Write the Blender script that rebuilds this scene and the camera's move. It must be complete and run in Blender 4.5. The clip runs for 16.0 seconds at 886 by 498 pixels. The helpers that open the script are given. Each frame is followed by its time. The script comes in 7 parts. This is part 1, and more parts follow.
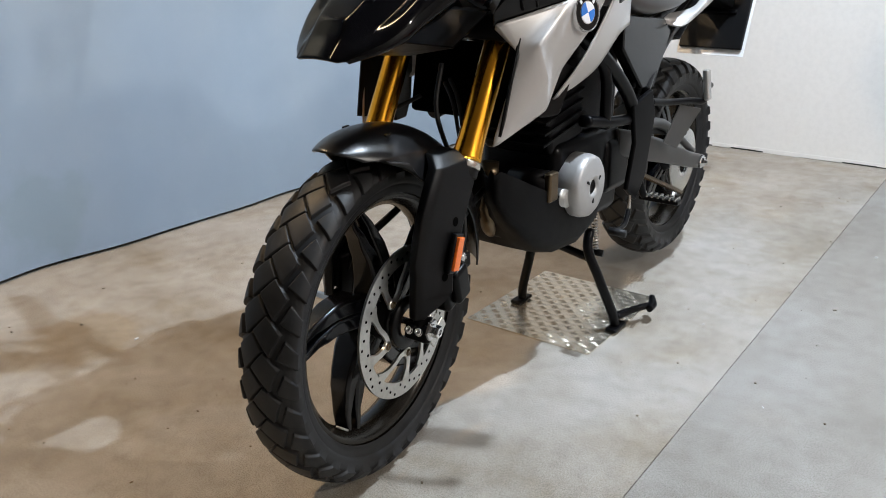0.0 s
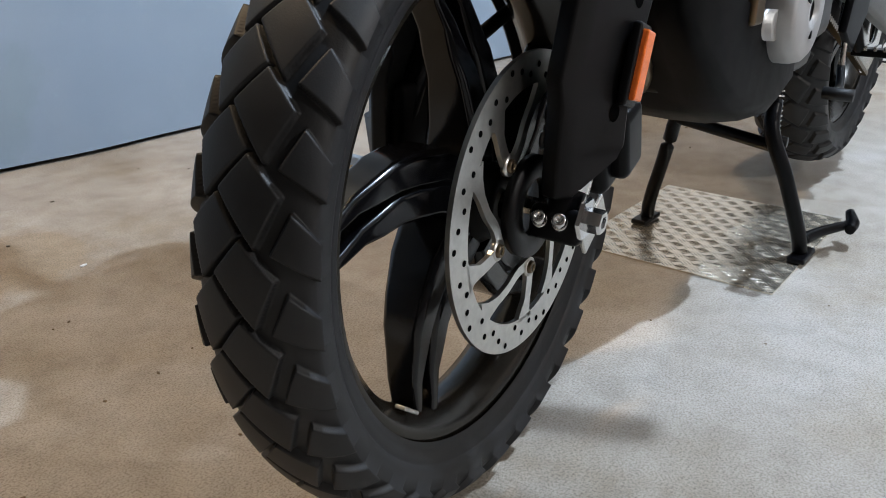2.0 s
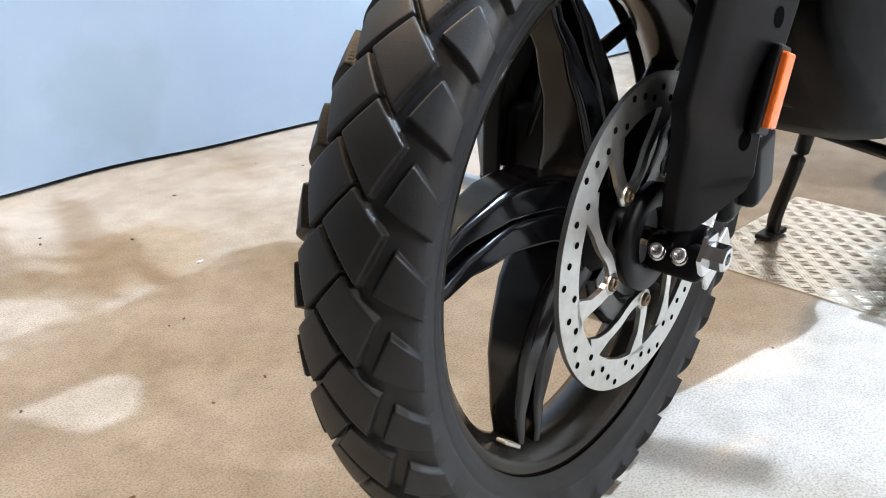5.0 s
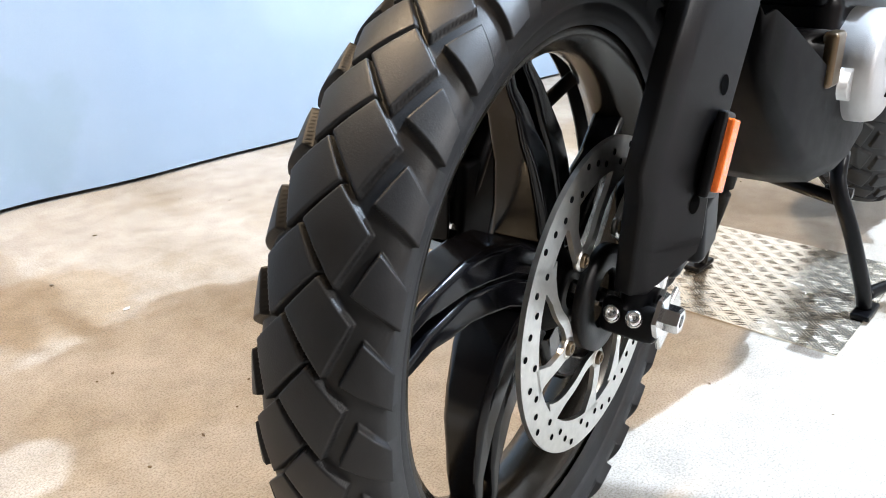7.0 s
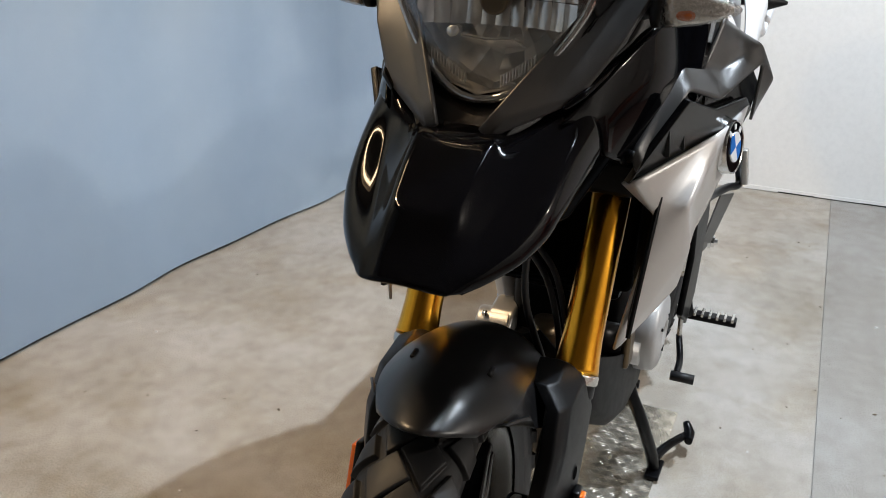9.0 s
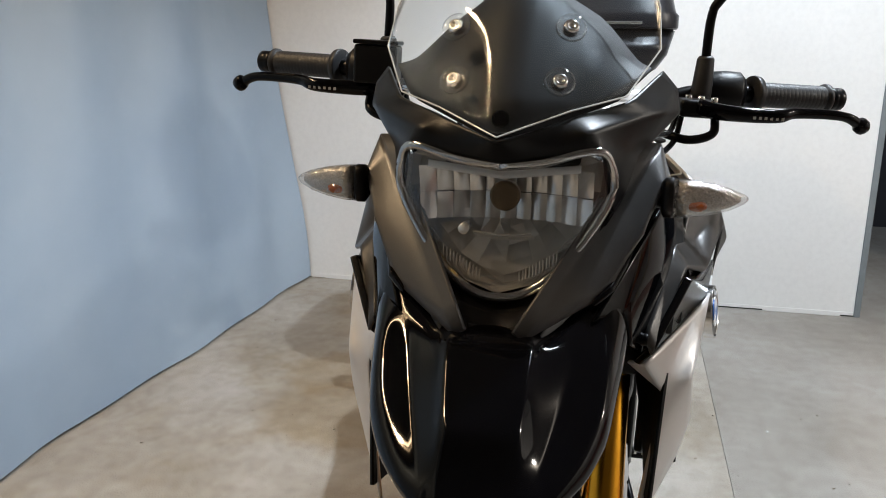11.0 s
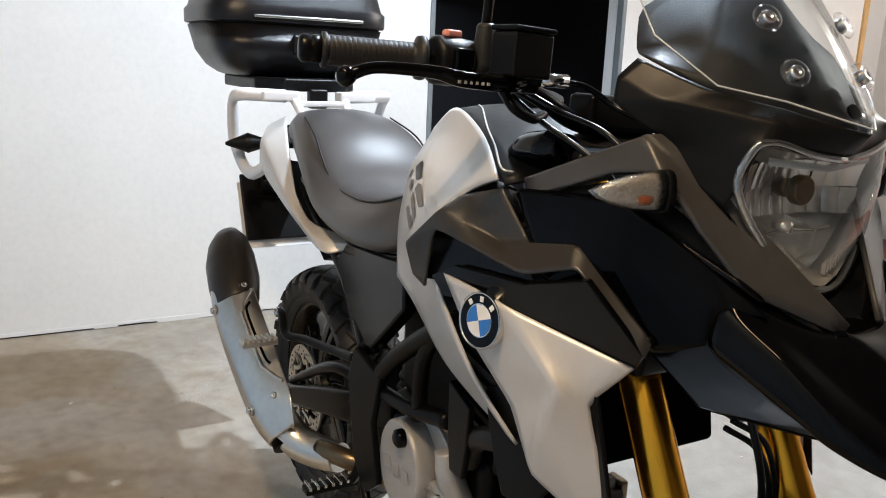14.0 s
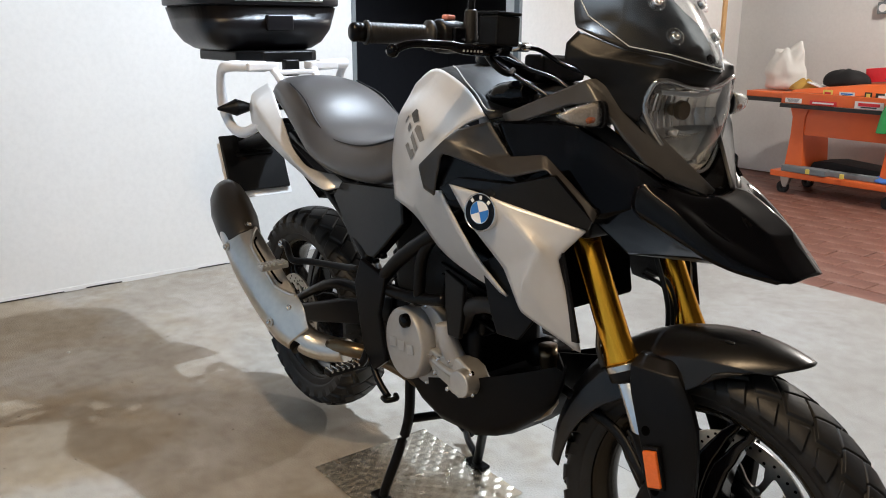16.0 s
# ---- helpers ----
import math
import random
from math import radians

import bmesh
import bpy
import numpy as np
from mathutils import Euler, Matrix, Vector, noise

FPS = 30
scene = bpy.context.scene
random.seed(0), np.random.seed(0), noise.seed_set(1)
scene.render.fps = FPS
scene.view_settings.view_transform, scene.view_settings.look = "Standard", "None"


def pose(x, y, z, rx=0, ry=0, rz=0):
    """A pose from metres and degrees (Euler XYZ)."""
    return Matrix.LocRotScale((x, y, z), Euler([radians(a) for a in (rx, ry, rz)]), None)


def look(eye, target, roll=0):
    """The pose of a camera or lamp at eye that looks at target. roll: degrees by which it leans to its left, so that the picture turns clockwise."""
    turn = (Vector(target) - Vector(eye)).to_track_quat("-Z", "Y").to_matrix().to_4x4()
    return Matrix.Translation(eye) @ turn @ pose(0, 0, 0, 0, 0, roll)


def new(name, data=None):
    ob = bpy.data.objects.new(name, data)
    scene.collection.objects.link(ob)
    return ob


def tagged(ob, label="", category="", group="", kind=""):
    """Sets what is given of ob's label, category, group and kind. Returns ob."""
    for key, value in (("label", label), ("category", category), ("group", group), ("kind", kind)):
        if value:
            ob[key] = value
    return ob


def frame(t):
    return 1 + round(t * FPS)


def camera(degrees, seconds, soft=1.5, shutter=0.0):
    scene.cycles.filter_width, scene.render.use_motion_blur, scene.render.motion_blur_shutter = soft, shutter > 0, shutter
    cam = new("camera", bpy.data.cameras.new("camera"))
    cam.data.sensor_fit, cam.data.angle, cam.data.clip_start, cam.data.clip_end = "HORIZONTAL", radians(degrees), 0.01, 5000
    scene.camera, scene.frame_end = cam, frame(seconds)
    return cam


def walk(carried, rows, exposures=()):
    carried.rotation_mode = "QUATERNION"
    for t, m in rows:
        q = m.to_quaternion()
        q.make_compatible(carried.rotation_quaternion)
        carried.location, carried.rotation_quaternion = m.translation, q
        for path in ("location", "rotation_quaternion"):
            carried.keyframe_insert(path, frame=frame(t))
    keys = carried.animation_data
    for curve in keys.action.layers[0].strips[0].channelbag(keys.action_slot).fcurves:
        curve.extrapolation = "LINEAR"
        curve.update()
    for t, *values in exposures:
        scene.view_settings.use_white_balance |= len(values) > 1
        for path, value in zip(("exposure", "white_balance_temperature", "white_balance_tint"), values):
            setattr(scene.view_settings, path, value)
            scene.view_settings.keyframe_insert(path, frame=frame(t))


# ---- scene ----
cam = camera(56.7, 16.0, soft=1.0)

PATH = [
    (0, (1.133, 1.004, 1.012), (-0.386, -0.1, 0.322), -0.1),
    (0.5, (0.967, 0.825, 0.932), (-0.523, -0.296, 0.21), -0.1),
    (1, (0.829, 0.717, 0.819), (-0.657, -0.395, 0.074), -0.2),
    (1.5, (0.727, 0.611, 0.741), (-0.746, -0.51, -0.016), -0.4),
    (2, (0.674, 0.505, 0.605), (-0.786, -0.63, -0.156), -0.3),
    (2.5, (0.644, 0.471, 0.507), (-0.814, -0.665, -0.257), -0.5),
    (3, (0.635, 0.478, 0.578), (-0.819, -0.664, -0.186), -0.5),
    (3.5, (0.641, 0.49, 0.586), (-0.604, -0.875, -0.181), -2.5),
    (3.7, (0.64, 0.492, 0.587), (-0.512, -0.952, -0.179), -3.2),
    (5.8, (0.644, 0.44, 0.645), (-0.72, -0.802, -0.128), 0.1),
    (6, (0.641, 0.43, 0.642), (-0.735, -0.805, -0.121), 0.2),
    (6.5, (0.642, 0.435, 0.643), (-0.761, -0.77, -0.119), -0.1),
    (7, (0.642, 0.436, 0.669), (-0.775, -0.755, -0.088), -0.3),
    (7.5, (0.618, 0.437, 0.886), (-0.801, -0.753, 0.132), -0.5),
    (8, (0.665, 0.41, 1.016), (-0.773, -0.757, 0.26), -0.8),
    (8.5, (0.72, 0.418, 1.08), (-0.816, -0.616, 0.326), 0.7),
    (9, (0.781, 0.356, 1.168), (-0.911, -0.405, 0.421), 1.4),
    (9.2, (0.802, 0.308, 1.199), (-0.931, -0.355, 0.451), 1.7),
    (11.3, (0.755, 0.095, 1.25), (-1.143, -0.32, 0.774), 0.2),
    (11.5, (0.709, 0.055, 1.242), (-1.19, -0.359, 0.768), -0.1),
    (12, (0.629, -0.085, 1.231), (-1.302, -0.328, 0.773), 1.3),
    (12.5, (0.501, -0.229, 1.201), (-1.444, -0.125, 0.745), 2.2),
    (13, (0.352, -0.395, 1.215), (-1.543, 0.053, 0.76), 1.9),
    (13.5, (0.357, -0.61, 1.228), (-1.443, 0.136, 0.776), 2.0),
    (14, (0.471, -0.779, 1.204), (-1.219, 0.195, 0.764), 2.5),
    (14.5, (0.615, -0.929, 1.206), (-1.022, 0.127, 0.754), 1.5),
    (15, (0.701, -1.075, 1.224), (-0.897, 0.027, 0.741), 0.9),
    (15.5, (0.757, -1.174, 1.223), (-0.806, -0.034, 0.717), 0.5),
    (16, (0.785, -1.198, 1.224), (-0.751, -0.029, 0.702), 0.2),
]
walk(cam, [(t, look(eye, target, roll)) for t, eye, target, roll in PATH],
     exposures=[(0, 0.1, 6250, 10), (0.5, -0.08, 6150, 10), (1, -0.05, 6050, 10), (2.5, 0.20, 5950, 10), (3.7, 0.52, 5930, 10), (5.8, 1.3, 5930, 10), (7, 1.34, 5930, 10), (7.5, 1.34, 6000, 10), (8, 1.12, 6150, 10), (8.5, 0.50, 6300, 10), (9, 0.05, 6400, 10), (9.2, 0, 6450, 10), (11.3, -0.03, 6500, 10), (12.5, 0.29, 6450, 10), (14, 0.17, 6300, 10), (16, 0.14, 6250, 10)])


# ---------------- world and lights ----------------
world = bpy.data.worlds.new("world")
scene.world = world
world.use_nodes = True
world.node_tree.nodes["Background"].inputs[0].default_value = (0.75, 0.85, 1.0, 1)
world.node_tree.nodes["Background"].inputs[1].default_value = 0.008


def tube_lamp(name, at, watts, colour, radius=0.05):
    d = bpy.data.lights.new(name, "POINT")
    d.energy, d.color, d.shadow_soft_size = watts, colour, radius
    o = new(name, d)
    o.location = at
    return o


def batten(name, at, length, watts, colour):
    """The downward glow of a long tube fitting along x."""
    d = bpy.data.lights.new(name, "AREA")
    d.shape, d.size, d.size_y, d.energy, d.color = "RECTANGLE", length, 0.05, watts, colour
    o = new(name, d)
    o.location = at
    return o


COOL, WARM = (0.785, 0.89, 1.0), (1.0, 0.71, 0.42)
tube_lamp("lamp_cool", (-1.10, 0.80, 2.74), 250, COOL, 0.022)
batten("lamp_cool_batten", (-1.10, 0.80, 2.73), 1.2, 20, COOL)
tube_lamp("lamp_warm", (0.15, -1.12, 2.74), 74, WARM, 0.06)
batten("lamp_warm_batten", (0.15, -1.12, 2.73), 1.2, 16, WARM)
# unseen fill, added to brighten the trolley end
tube_lamp("fill_far", (-0.6, 4.0, 2.74), 185, (1.0, 0.93, 0.84), 0.08)

# ---------------- materials ----------------


def mat(name, col, rough=0.5, metal=0.0, vary=0.12, scale=30.0, bump=0.0, bscale=200.0, coat=0.0, spec=0.5, col2=None):
    """Principled paint with mottling of the colour and the gloss, and a fine relief."""
    m = bpy.data.materials.new(name)
    m.use_nodes = True
    nt = m.node_tree
    p = nt.nodes["Principled BSDF"]
    p.inputs["Roughness"].default_value = rough
    p.inputs["Metallic"].default_value = metal
    p.inputs["Coat Weight"].default_value = coat
    p.inputs["Coat Roughness"].default_value = 0.04
    p.inputs["Specular IOR Level"].default_value = spec
    tc = nt.nodes.new("ShaderNodeTexCoord")
    n1 = nt.nodes.new("ShaderNodeTexNoise")
    n1.inputs["Scale"].default_value, n1.inputs["Detail"].default_value = scale, 6
    nt.links.new(tc.outputs["Object"], n1.inputs["Vector"])
    mix = nt.nodes.new("ShaderNodeMix")
    mix.data_type = "RGBA"
    c2 = col2 or tuple(min(1, c * (1 + 2 * vary)) for c in col)
    c1 = tuple(c * (1 - vary) for c in col)
    mix.inputs[6].default_value, mix.inputs[7].default_value = (*c1, 1), (*c2, 1)
    nt.links.new(n1.outputs["Fac"], mix.inputs[0])
    nt.links.new(mix.outputs[2], p.inputs["Base Color"])
    mr = nt.nodes.new("ShaderNodeMapRange")
    mr.inputs[3].default_value, mr.inputs[4].default_value = max(0.02, rough * 0.85), min(1, rough * 1.15)
    nt.links.new(n1.outputs["Fac"], mr.inputs[0])
    nt.links.new(mr.outputs[0], p.inputs["Roughness"])
    if bump:
        n2 = nt.nodes.new("ShaderNodeTexNoise")
        n2.inputs["Scale"].default_value, n2.inputs["Detail"].default_value = bscale, 4
        nt.links.new(tc.outputs["Object"], n2.inputs["Vector"])
        b = nt.nodes.new("ShaderNodeBump")
        b.inputs["Strength"].default_value, b.inputs["Distance"].default_value = bump, 0.002
        nt.links.new(n2.outputs["Fac"], b.inputs["Height"])
        nt.links.new(b.outputs[0], p.inputs["Normal"])
    return m


def glass(name, col=(1, 1, 1), rough=0.03, alpha=0.25, ior=1.45, ribs=0.0):
    """Thin clear plastic: mostly see-through, with a glossy face."""
    m = bpy.data.materials.new(name)
    m.use_nodes = True
    nt = m.node_tree
    nt.nodes.remove(nt.nodes["Principled BSDF"])
    out = nt.nodes["Material Output"]
    tr = nt.nodes.new("ShaderNodeBsdfTransparent")
    tr.inputs[0].default_value = (*col, 1)
    gl = nt.nodes.new("ShaderNodeBsdfGlossy")
    gl.inputs["Roughness"].default_value = rough
    fr = nt.nodes.new("ShaderNodeLayerWeight")
    fr.inputs[0].default_value = 0.5
    if ribs:
        tc = nt.nodes.new("ShaderNodeTexCoord")
        vo = nt.nodes.new("ShaderNodeTexVoronoi")
        vo.inputs["Scale"].default_value = ribs
        nt.links.new(tc.outputs["Object"], vo.inputs["Vector"])
        bp = nt.nodes.new("ShaderNodeBump")
        bp.inputs["Strength"].default_value, bp.inputs["Distance"].default_value = 0.35, 0.003
        nt.links.new(vo.outputs["Distance"], bp.inputs["Height"])
        nt.links.new(bp.outputs[0], gl.inputs["Normal"])
        nt.links.new(bp.outputs[0], fr.inputs["Normal"])
    pw = nt.nodes.new("ShaderNodeMath")
    pw.operation, pw.inputs[1].default_value = "POWER", 4.0
    nt.links.new(fr.outputs["Facing"], pw.inputs[0])
    ad = nt.nodes.new("ShaderNodeMath")
    ad.inputs[1].default_value = 0.03 + alpha * 0.15
    ad.use_clamp = True
    nt.links.new(pw.outputs[0], ad.inputs[0])
    mx = nt.nodes.new("ShaderNodeMixShader")
    nt.links.new(ad.outputs[0], mx.inputs[0])
    nt.links.new(tr.outputs[0], mx.inputs[1])
    nt.links.new(gl.outputs[0], mx.inputs[2])
    nt.links.new(mx.outputs[0], out.inputs[0])
    return m


M_RUBBER = mat("tyre_rubber", (0.0112, 0.0112, 0.0118), 0.50, 0, 0.35, 28, 0.09, 700, spec=0.34)
M_BLACKGLOSS = mat("gloss_black_paint", (0.0013, 0.0013, 0.0019), 0.05, 0, 0.1, 20, spec=0.18)
M_BLACKMATT = mat("matt_black_plastic", (0.0032, 0.0032, 0.0036), 0.40, 0, 0.2, 60, 0.12, 900, spec=0.20)
M_BLACKSATIN = mat("satin_black_metal", (0.0026, 0.0026, 0.0032), 0.30, 0, 0.2, 50, 0.02, 400, spec=0.14)
M_DARKGREY = mat("dark_grey_plastic", (0.027, 0.025, 0.0235), 0.31, 0, 0.12, 50, 0.1, 900, spec=0.5)
M_CHIN = mat("deep_black_plastic", (0.002, 0.002, 0.0024), 0.22, 0, 0.1, 40, spec=0.25)
M_CLEAREDGE = glass("clear_lens_edge", (0.97, 0.97, 0.97), 0.10, 3.2)
M_PAN = mat("dull_black_plastic", (0.0034, 0.0034, 0.0038), 0.52, 0, 0.2, 40, 0.1, 700, spec=0.10)
M_DECAL = mat("taupe_decal_film", (0.15, 0.14, 0.125), 0.42, 0, 0.06, 60, spec=0.4)
M_TANKTOP = mat("dark_tank_plastic", (0.011, 0.011, 0.0115), 0.42, 0, 0.12, 50, 0.1, 900, spec=0.22)
M_FAIRING = mat("gloss_black_fairing_paint", (0.0012, 0.0012, 0.0017), 0.06, 0, 0.1, 20, spec=0.10)
M_STRIP = mat("satin_grey_plastic", (0.042, 0.041, 0.041), 0.36, 0, 0.10, 50, 0.1, 900, spec=0.5)
M_SILVER = mat("silver_white_paint", (0.58, 0.572, 0.565), 0.36, 0.25, 0.03, 40, coat=0.12)
M_WHITEPAINT = mat("white_rack_paint", (0.72, 0.73, 0.76), 0.38, 0, 0.03, 40)
M_GOLD = mat("gold_anodised", (0.90, 0.43, 0.035), 0.22, 1.0, 0.05, 60)
M_STEEL = mat("brushed_steel", (0.62, 0.61, 0.58), 0.24, 1.0, 0.12, 90, 0.08, 300)
M_CHROME = mat("bright_steel", (0.75, 0.75, 0.75), 0.15, 1.0, 0.06, 80)
M_ALLOY = mat("cast_alloy", (0.55, 0.54, 0.52), 0.42, 0.85, 0.08, 70, 0.15, 500)
M_BRONZE = mat("bronze_alloy", (0.16, 0.12, 0.075), 0.3, 0.9, 0.1, 70)
M_SEAT = mat("seat_vinyl", (0.058, 0.055, 0.055), 0.33, 0, 0.03, 3, spec=0.9)
M_ORANGE = mat("orange_reflector", (0.85, 0.17, 0.02), 0.2, 0, 0.1, 200, 0.4, 500, coat=0.5)
M_BLUE = mat("blue_enamel", (0.02, 0.16, 0.55), 0.2, 0, 0.05, 50, coat=0.6)
M_WHITE = mat("white_enamel", (0.8, 0.8, 0.8), 0.25, 0, 0.03, 50, coat=0.4)
M_SCREEN = glass("clear_screen", (0.93, 0.95, 0.96), 0.03, -0.1)
M_LENS = glass("clear_lens", (0.95, 0.95, 0.95), 0.03, 0.2)
M_RIBLENS = glass("ribbed_lens", (0.93, 0.92, 0.91), 0.10, 0.9, 1.5, 230.0)
M_RIBBED = mat("ribbed_bright_reflector", (0.52, 0.50, 0.47), 0.16, 0.45, 0.05, 60, 0.9, 260)
M_RIM = mat("dark_cast_rim", (0.022, 0.019, 0.015), 0.24, 0.6, 0.15, 40)
M_DISC = mat("ground_steel", (0.56, 0.55, 0.52), 0.30, 1.0, 0.15, 120, 0.1, 500)
# near-black that puts shade into the holes and the shield's fold
M_HOLE = mat("dark_hole", (0.0012, 0.0012, 0.0012), 0.9, spec=0.02)
M_FENDER = mat("satin_black_fender", (0.006, 0.006, 0.0065), 0.30, 0, 0.15, 40, 0.04, 900, spec=0.4)
M_BLACKSATINP = mat("satin_black_paint", (0.0070, 0.0070, 0.0073), 0.38, 0, 0.12, 40, 0.03, 900, spec=0.16)
M_DASH = mat("dark_dash_plastic", (0.016, 0.0165, 0.019), 0.55, 0, 0.08, 60, 0.02, 900, spec=0.25)
M_REFL = mat("lamp_reflector", (0.86, 0.85, 0.83), 0.20, 0.72, 0.05, 60)
M_EDGE = mat("polished_edge", (0.60, 0.62, 0.63), 0.14, 0.2, 0.02, 80)
M_BUTTON = mat("faded_red_switch", (0.55, 0.22, 0.18), 0.5, 0, 0.1, 80)
M_AMBERS = mat("amber_glass", (0.34, 0.085, 0.02), 0.2, 0, 0.1, 80, coat=0.5)
M_ALLOYP = mat("silver_engine_paint", (0.43, 0.425, 0.42), 0.40, 0.35, 0.05, 60, 0.12, 600)
M_SWING = mat("grey_swingarm_paint", (0.075, 0.073, 0.07), 0.38, 0.4, 0.1, 50, 0.05, 500)
M_CASE = mat("grained_black_plastic", (0.006, 0.006, 0.008), 0.34, 0, 0.15, 60, 0.12, 1200, spec=0.4)
M_SHIELD = mat("brushed_shield_steel", (0.66, 0.63, 0.58), 0.30, 1.0, 0.1, 60, 0.05, 300)
M_SPOKE = mat("gloss_black_wheel_paint", (0.0022, 0.0022, 0.003), 0.15, 0, 0.2, 50, 0.02, 300, spec=0.4)
M_ENDCAP = mat("brownish_black_cap", (0.016, 0.013, 0.010), 0.38, 0, 0.2, 60, 0.08, 600, spec=0.45)
M_LEVERMARK = mat("grey_lever_print", (0.35, 0.35, 0.36), 0.4)
M_PLATE = mat("chequer_plate", (0.76, 0.69, 0.57), 0.26, 0.9, 0.15, 25, 0.1, 300)

# ---------------- mesh helpers ----------------
Y0 = 0.01          # middle plane of the motorcycle


def part(name, bm, material, parent=None, label="", smooth=True, bevel=0.0, thick=0.0, subdiv=0, seg=2, crease=None):
    me = bpy.data.meshes.new(name)
    bmesh.ops.recalc_face_normals(bm, faces=bm.faces)
    if crease:
        lay = bm.edges.layers.float.new("crease_edge")
        for e in bm.edges:
            e[lay] = 0.97 if e.seam else crease[0] if e.is_boundary else crease[1]
    bm.to_mesh(me)
    bm.free()
    me.materials.append(material)
    if smooth:
        me.shade_smooth()
    o = new(name, me)
    if parent:
        o.parent = parent
    if thick and not crease:
        s = o.modifiers.new("thick", "SOLIDIFY")
        s.thickness, s.offset = thick, -1
    if subdiv:
        s = o.modifiers.new("round", "SUBSURF")
        s.levels = s.render_levels = subdiv
    if thick and crease:
        s = o.modifiers.new("thick", "SOLIDIFY")
        s.thickness, s.offset = thick, -1
    if bevel:
        b = o.modifiers.new("edge", "BEVEL")
        b.width, b.segments, b.limit_method, b.angle_limit = bevel, seg, "ANGLE", radians(30)
        b.harden_normals = False
    if smooth and not subdiv:
        w = o.modifiers.new("normals", "WEIGHTED_NORMAL")
        w.keep_sharp = False
    if label:
        o["label"] = label
    return o


def bm_box(size, m=None, bm=None):
    bm = bm or bmesh.new()
    g = bmesh.ops.create_cube(bm, size=1)
    mm = (m or Matrix()) @ Matrix.Diagonal((*size, 1))
    bmesh.ops.transform(bm, matrix=mm, verts=g["verts"])
    return bm


def bm_cyl(a, b, r1, r2=None, n=20, bm=None):
    bm = bm or bmesh.new()
    a, b = Vector(a), Vector(b)
    d = b - a
    m = Matrix.Translation((a + b) / 2) @ d.to_track_quat("Z", "Y").to_matrix().to_4x4()
    bmesh.ops.create_cone(bm, cap_ends=True, segments=n, radius1=r1, radius2=r1 if r2 is None else r2, depth=d.length, matrix=m)
    return bm


def smooth_line(pts, n=6):
    """A Catmull-Rom line through the points."""
    p = [Vector(q) for q in pts]
    p = [2 * p[0] - p[1]] + p + [2 * p[-1] - p[-2]]
    out = []
    for i in range(1, len(p) - 2):
        for k in range(n):
            t = k / n
            out.append(0.5 * ((2 * p[i]) + (p[i + 1] - p[i - 1]) * t + (2 * p[i - 1] - 5 * p[i] + 4 * p[i + 1] - p[i + 2]) * t * t
                              + (3 * p[i] - p[i - 1] - 3 * p[i + 1] + p[i + 2]) * t ** 3))
    out.append(p[-2])
    return out


def bm_tube(pts, r, n=12, soft=6, bm=None, flat=1.0):
    """A round (or flattened) bar swept along a smooth line."""
    bm = bm or bmesh.new()
    line = smooth_line(pts, soft) if soft else [Vector(q) for q in pts]
    rad = r if isinstance(r, (list, tuple)) else [r] * 2
    rings = []
    up = Vector((0.13, 0.21, 0.97))
    for i, c in enumerate(line):
        d = (line[min(i + 1, len(line) - 1)] - line[max(i - 1, 0)]).normalized()
        s = d.cross(up)
        if s.length < 0.05:
            s = d.cross(Vector((1, 0, 0)))
        s.normalize()
        u = s.cross(d)
        f = i / (len(line) - 1) * (len(rad) - 1)
        k = min(int(f), len(rad) - 2)
        rr = rad[k] + (rad[k + 1] - rad[k]) * (f - k)
        rings.append([bm.verts.new(c + s * math.cos(2 * math.pi * j / n) * rr * flat + u * math.sin(2 * math.pi * j / n) * rr) for j in range(n)])
    for a, b in zip(rings, rings[1:]):
        for j in range(n):
            bm.faces.new((a[j], a[(j + 1) % n], b[(j + 1) % n], b[j]))
    bm.faces.new(rings[0][::-1])
    bm.faces.new(rings[-1])
    return bm


def bm_lathe(profile, n=64, bm=None, m=None, closed=True):
    """A profile of (radius, y) turned round the y axis."""
    bm = bm or bmesh.new()
    m = m or Matrix()
    rings = []
    for k in range(n):
        a = 2 * math.pi * k / n
        rings.append([bm.verts.new(m @ Vector((r * math.cos(a), y, r * math.sin(a)))) for r, y in profile])
    q = len(profile)
    for k in range(n):
        a, b = rings[k], rings[(k + 1) % n]
        for j in range(q if closed else q - 1):
            bm.faces.new((a[j], a[(j + 1) % q], b[(j + 1) % q], b[j]))
    return bm


def bm_loft(rings, caps=True, closed=True):
    bm = bmesh.new()
    vs = [[bm.verts.new(p) for p in ring] for ring in rings]
    n = len(vs[0])
    for a, b in zip(vs, vs[1:]):
        for j in range(n if closed else n - 1):
            bm.faces.new((a[j], a[(j + 1) % n], b[(j + 1) % n], b[j]))
    if caps and closed:
        bm.faces.new(vs[0][::-1])
        bm.faces.new(vs[-1])
    return bm


def bm_skin(verts, faces, side=None, both=False):
    """Panels by corners (x, distance from the middle plane, z). side -1: right, 1: left; both: mirrored onto both halves."""
    bm = bmesh.new()
    for s in ((-1, 1) if both else (side,)):
        vs = [bm.verts.new((x, Y0 + s * y, z)) for x, y, z in verts]
        for f in faces:
            bm.faces.new([vs[i] for i in f])
    if both:
        bmesh.ops.remove_doubles(bm, verts=bm.verts, dist=0.0008)
    return bm


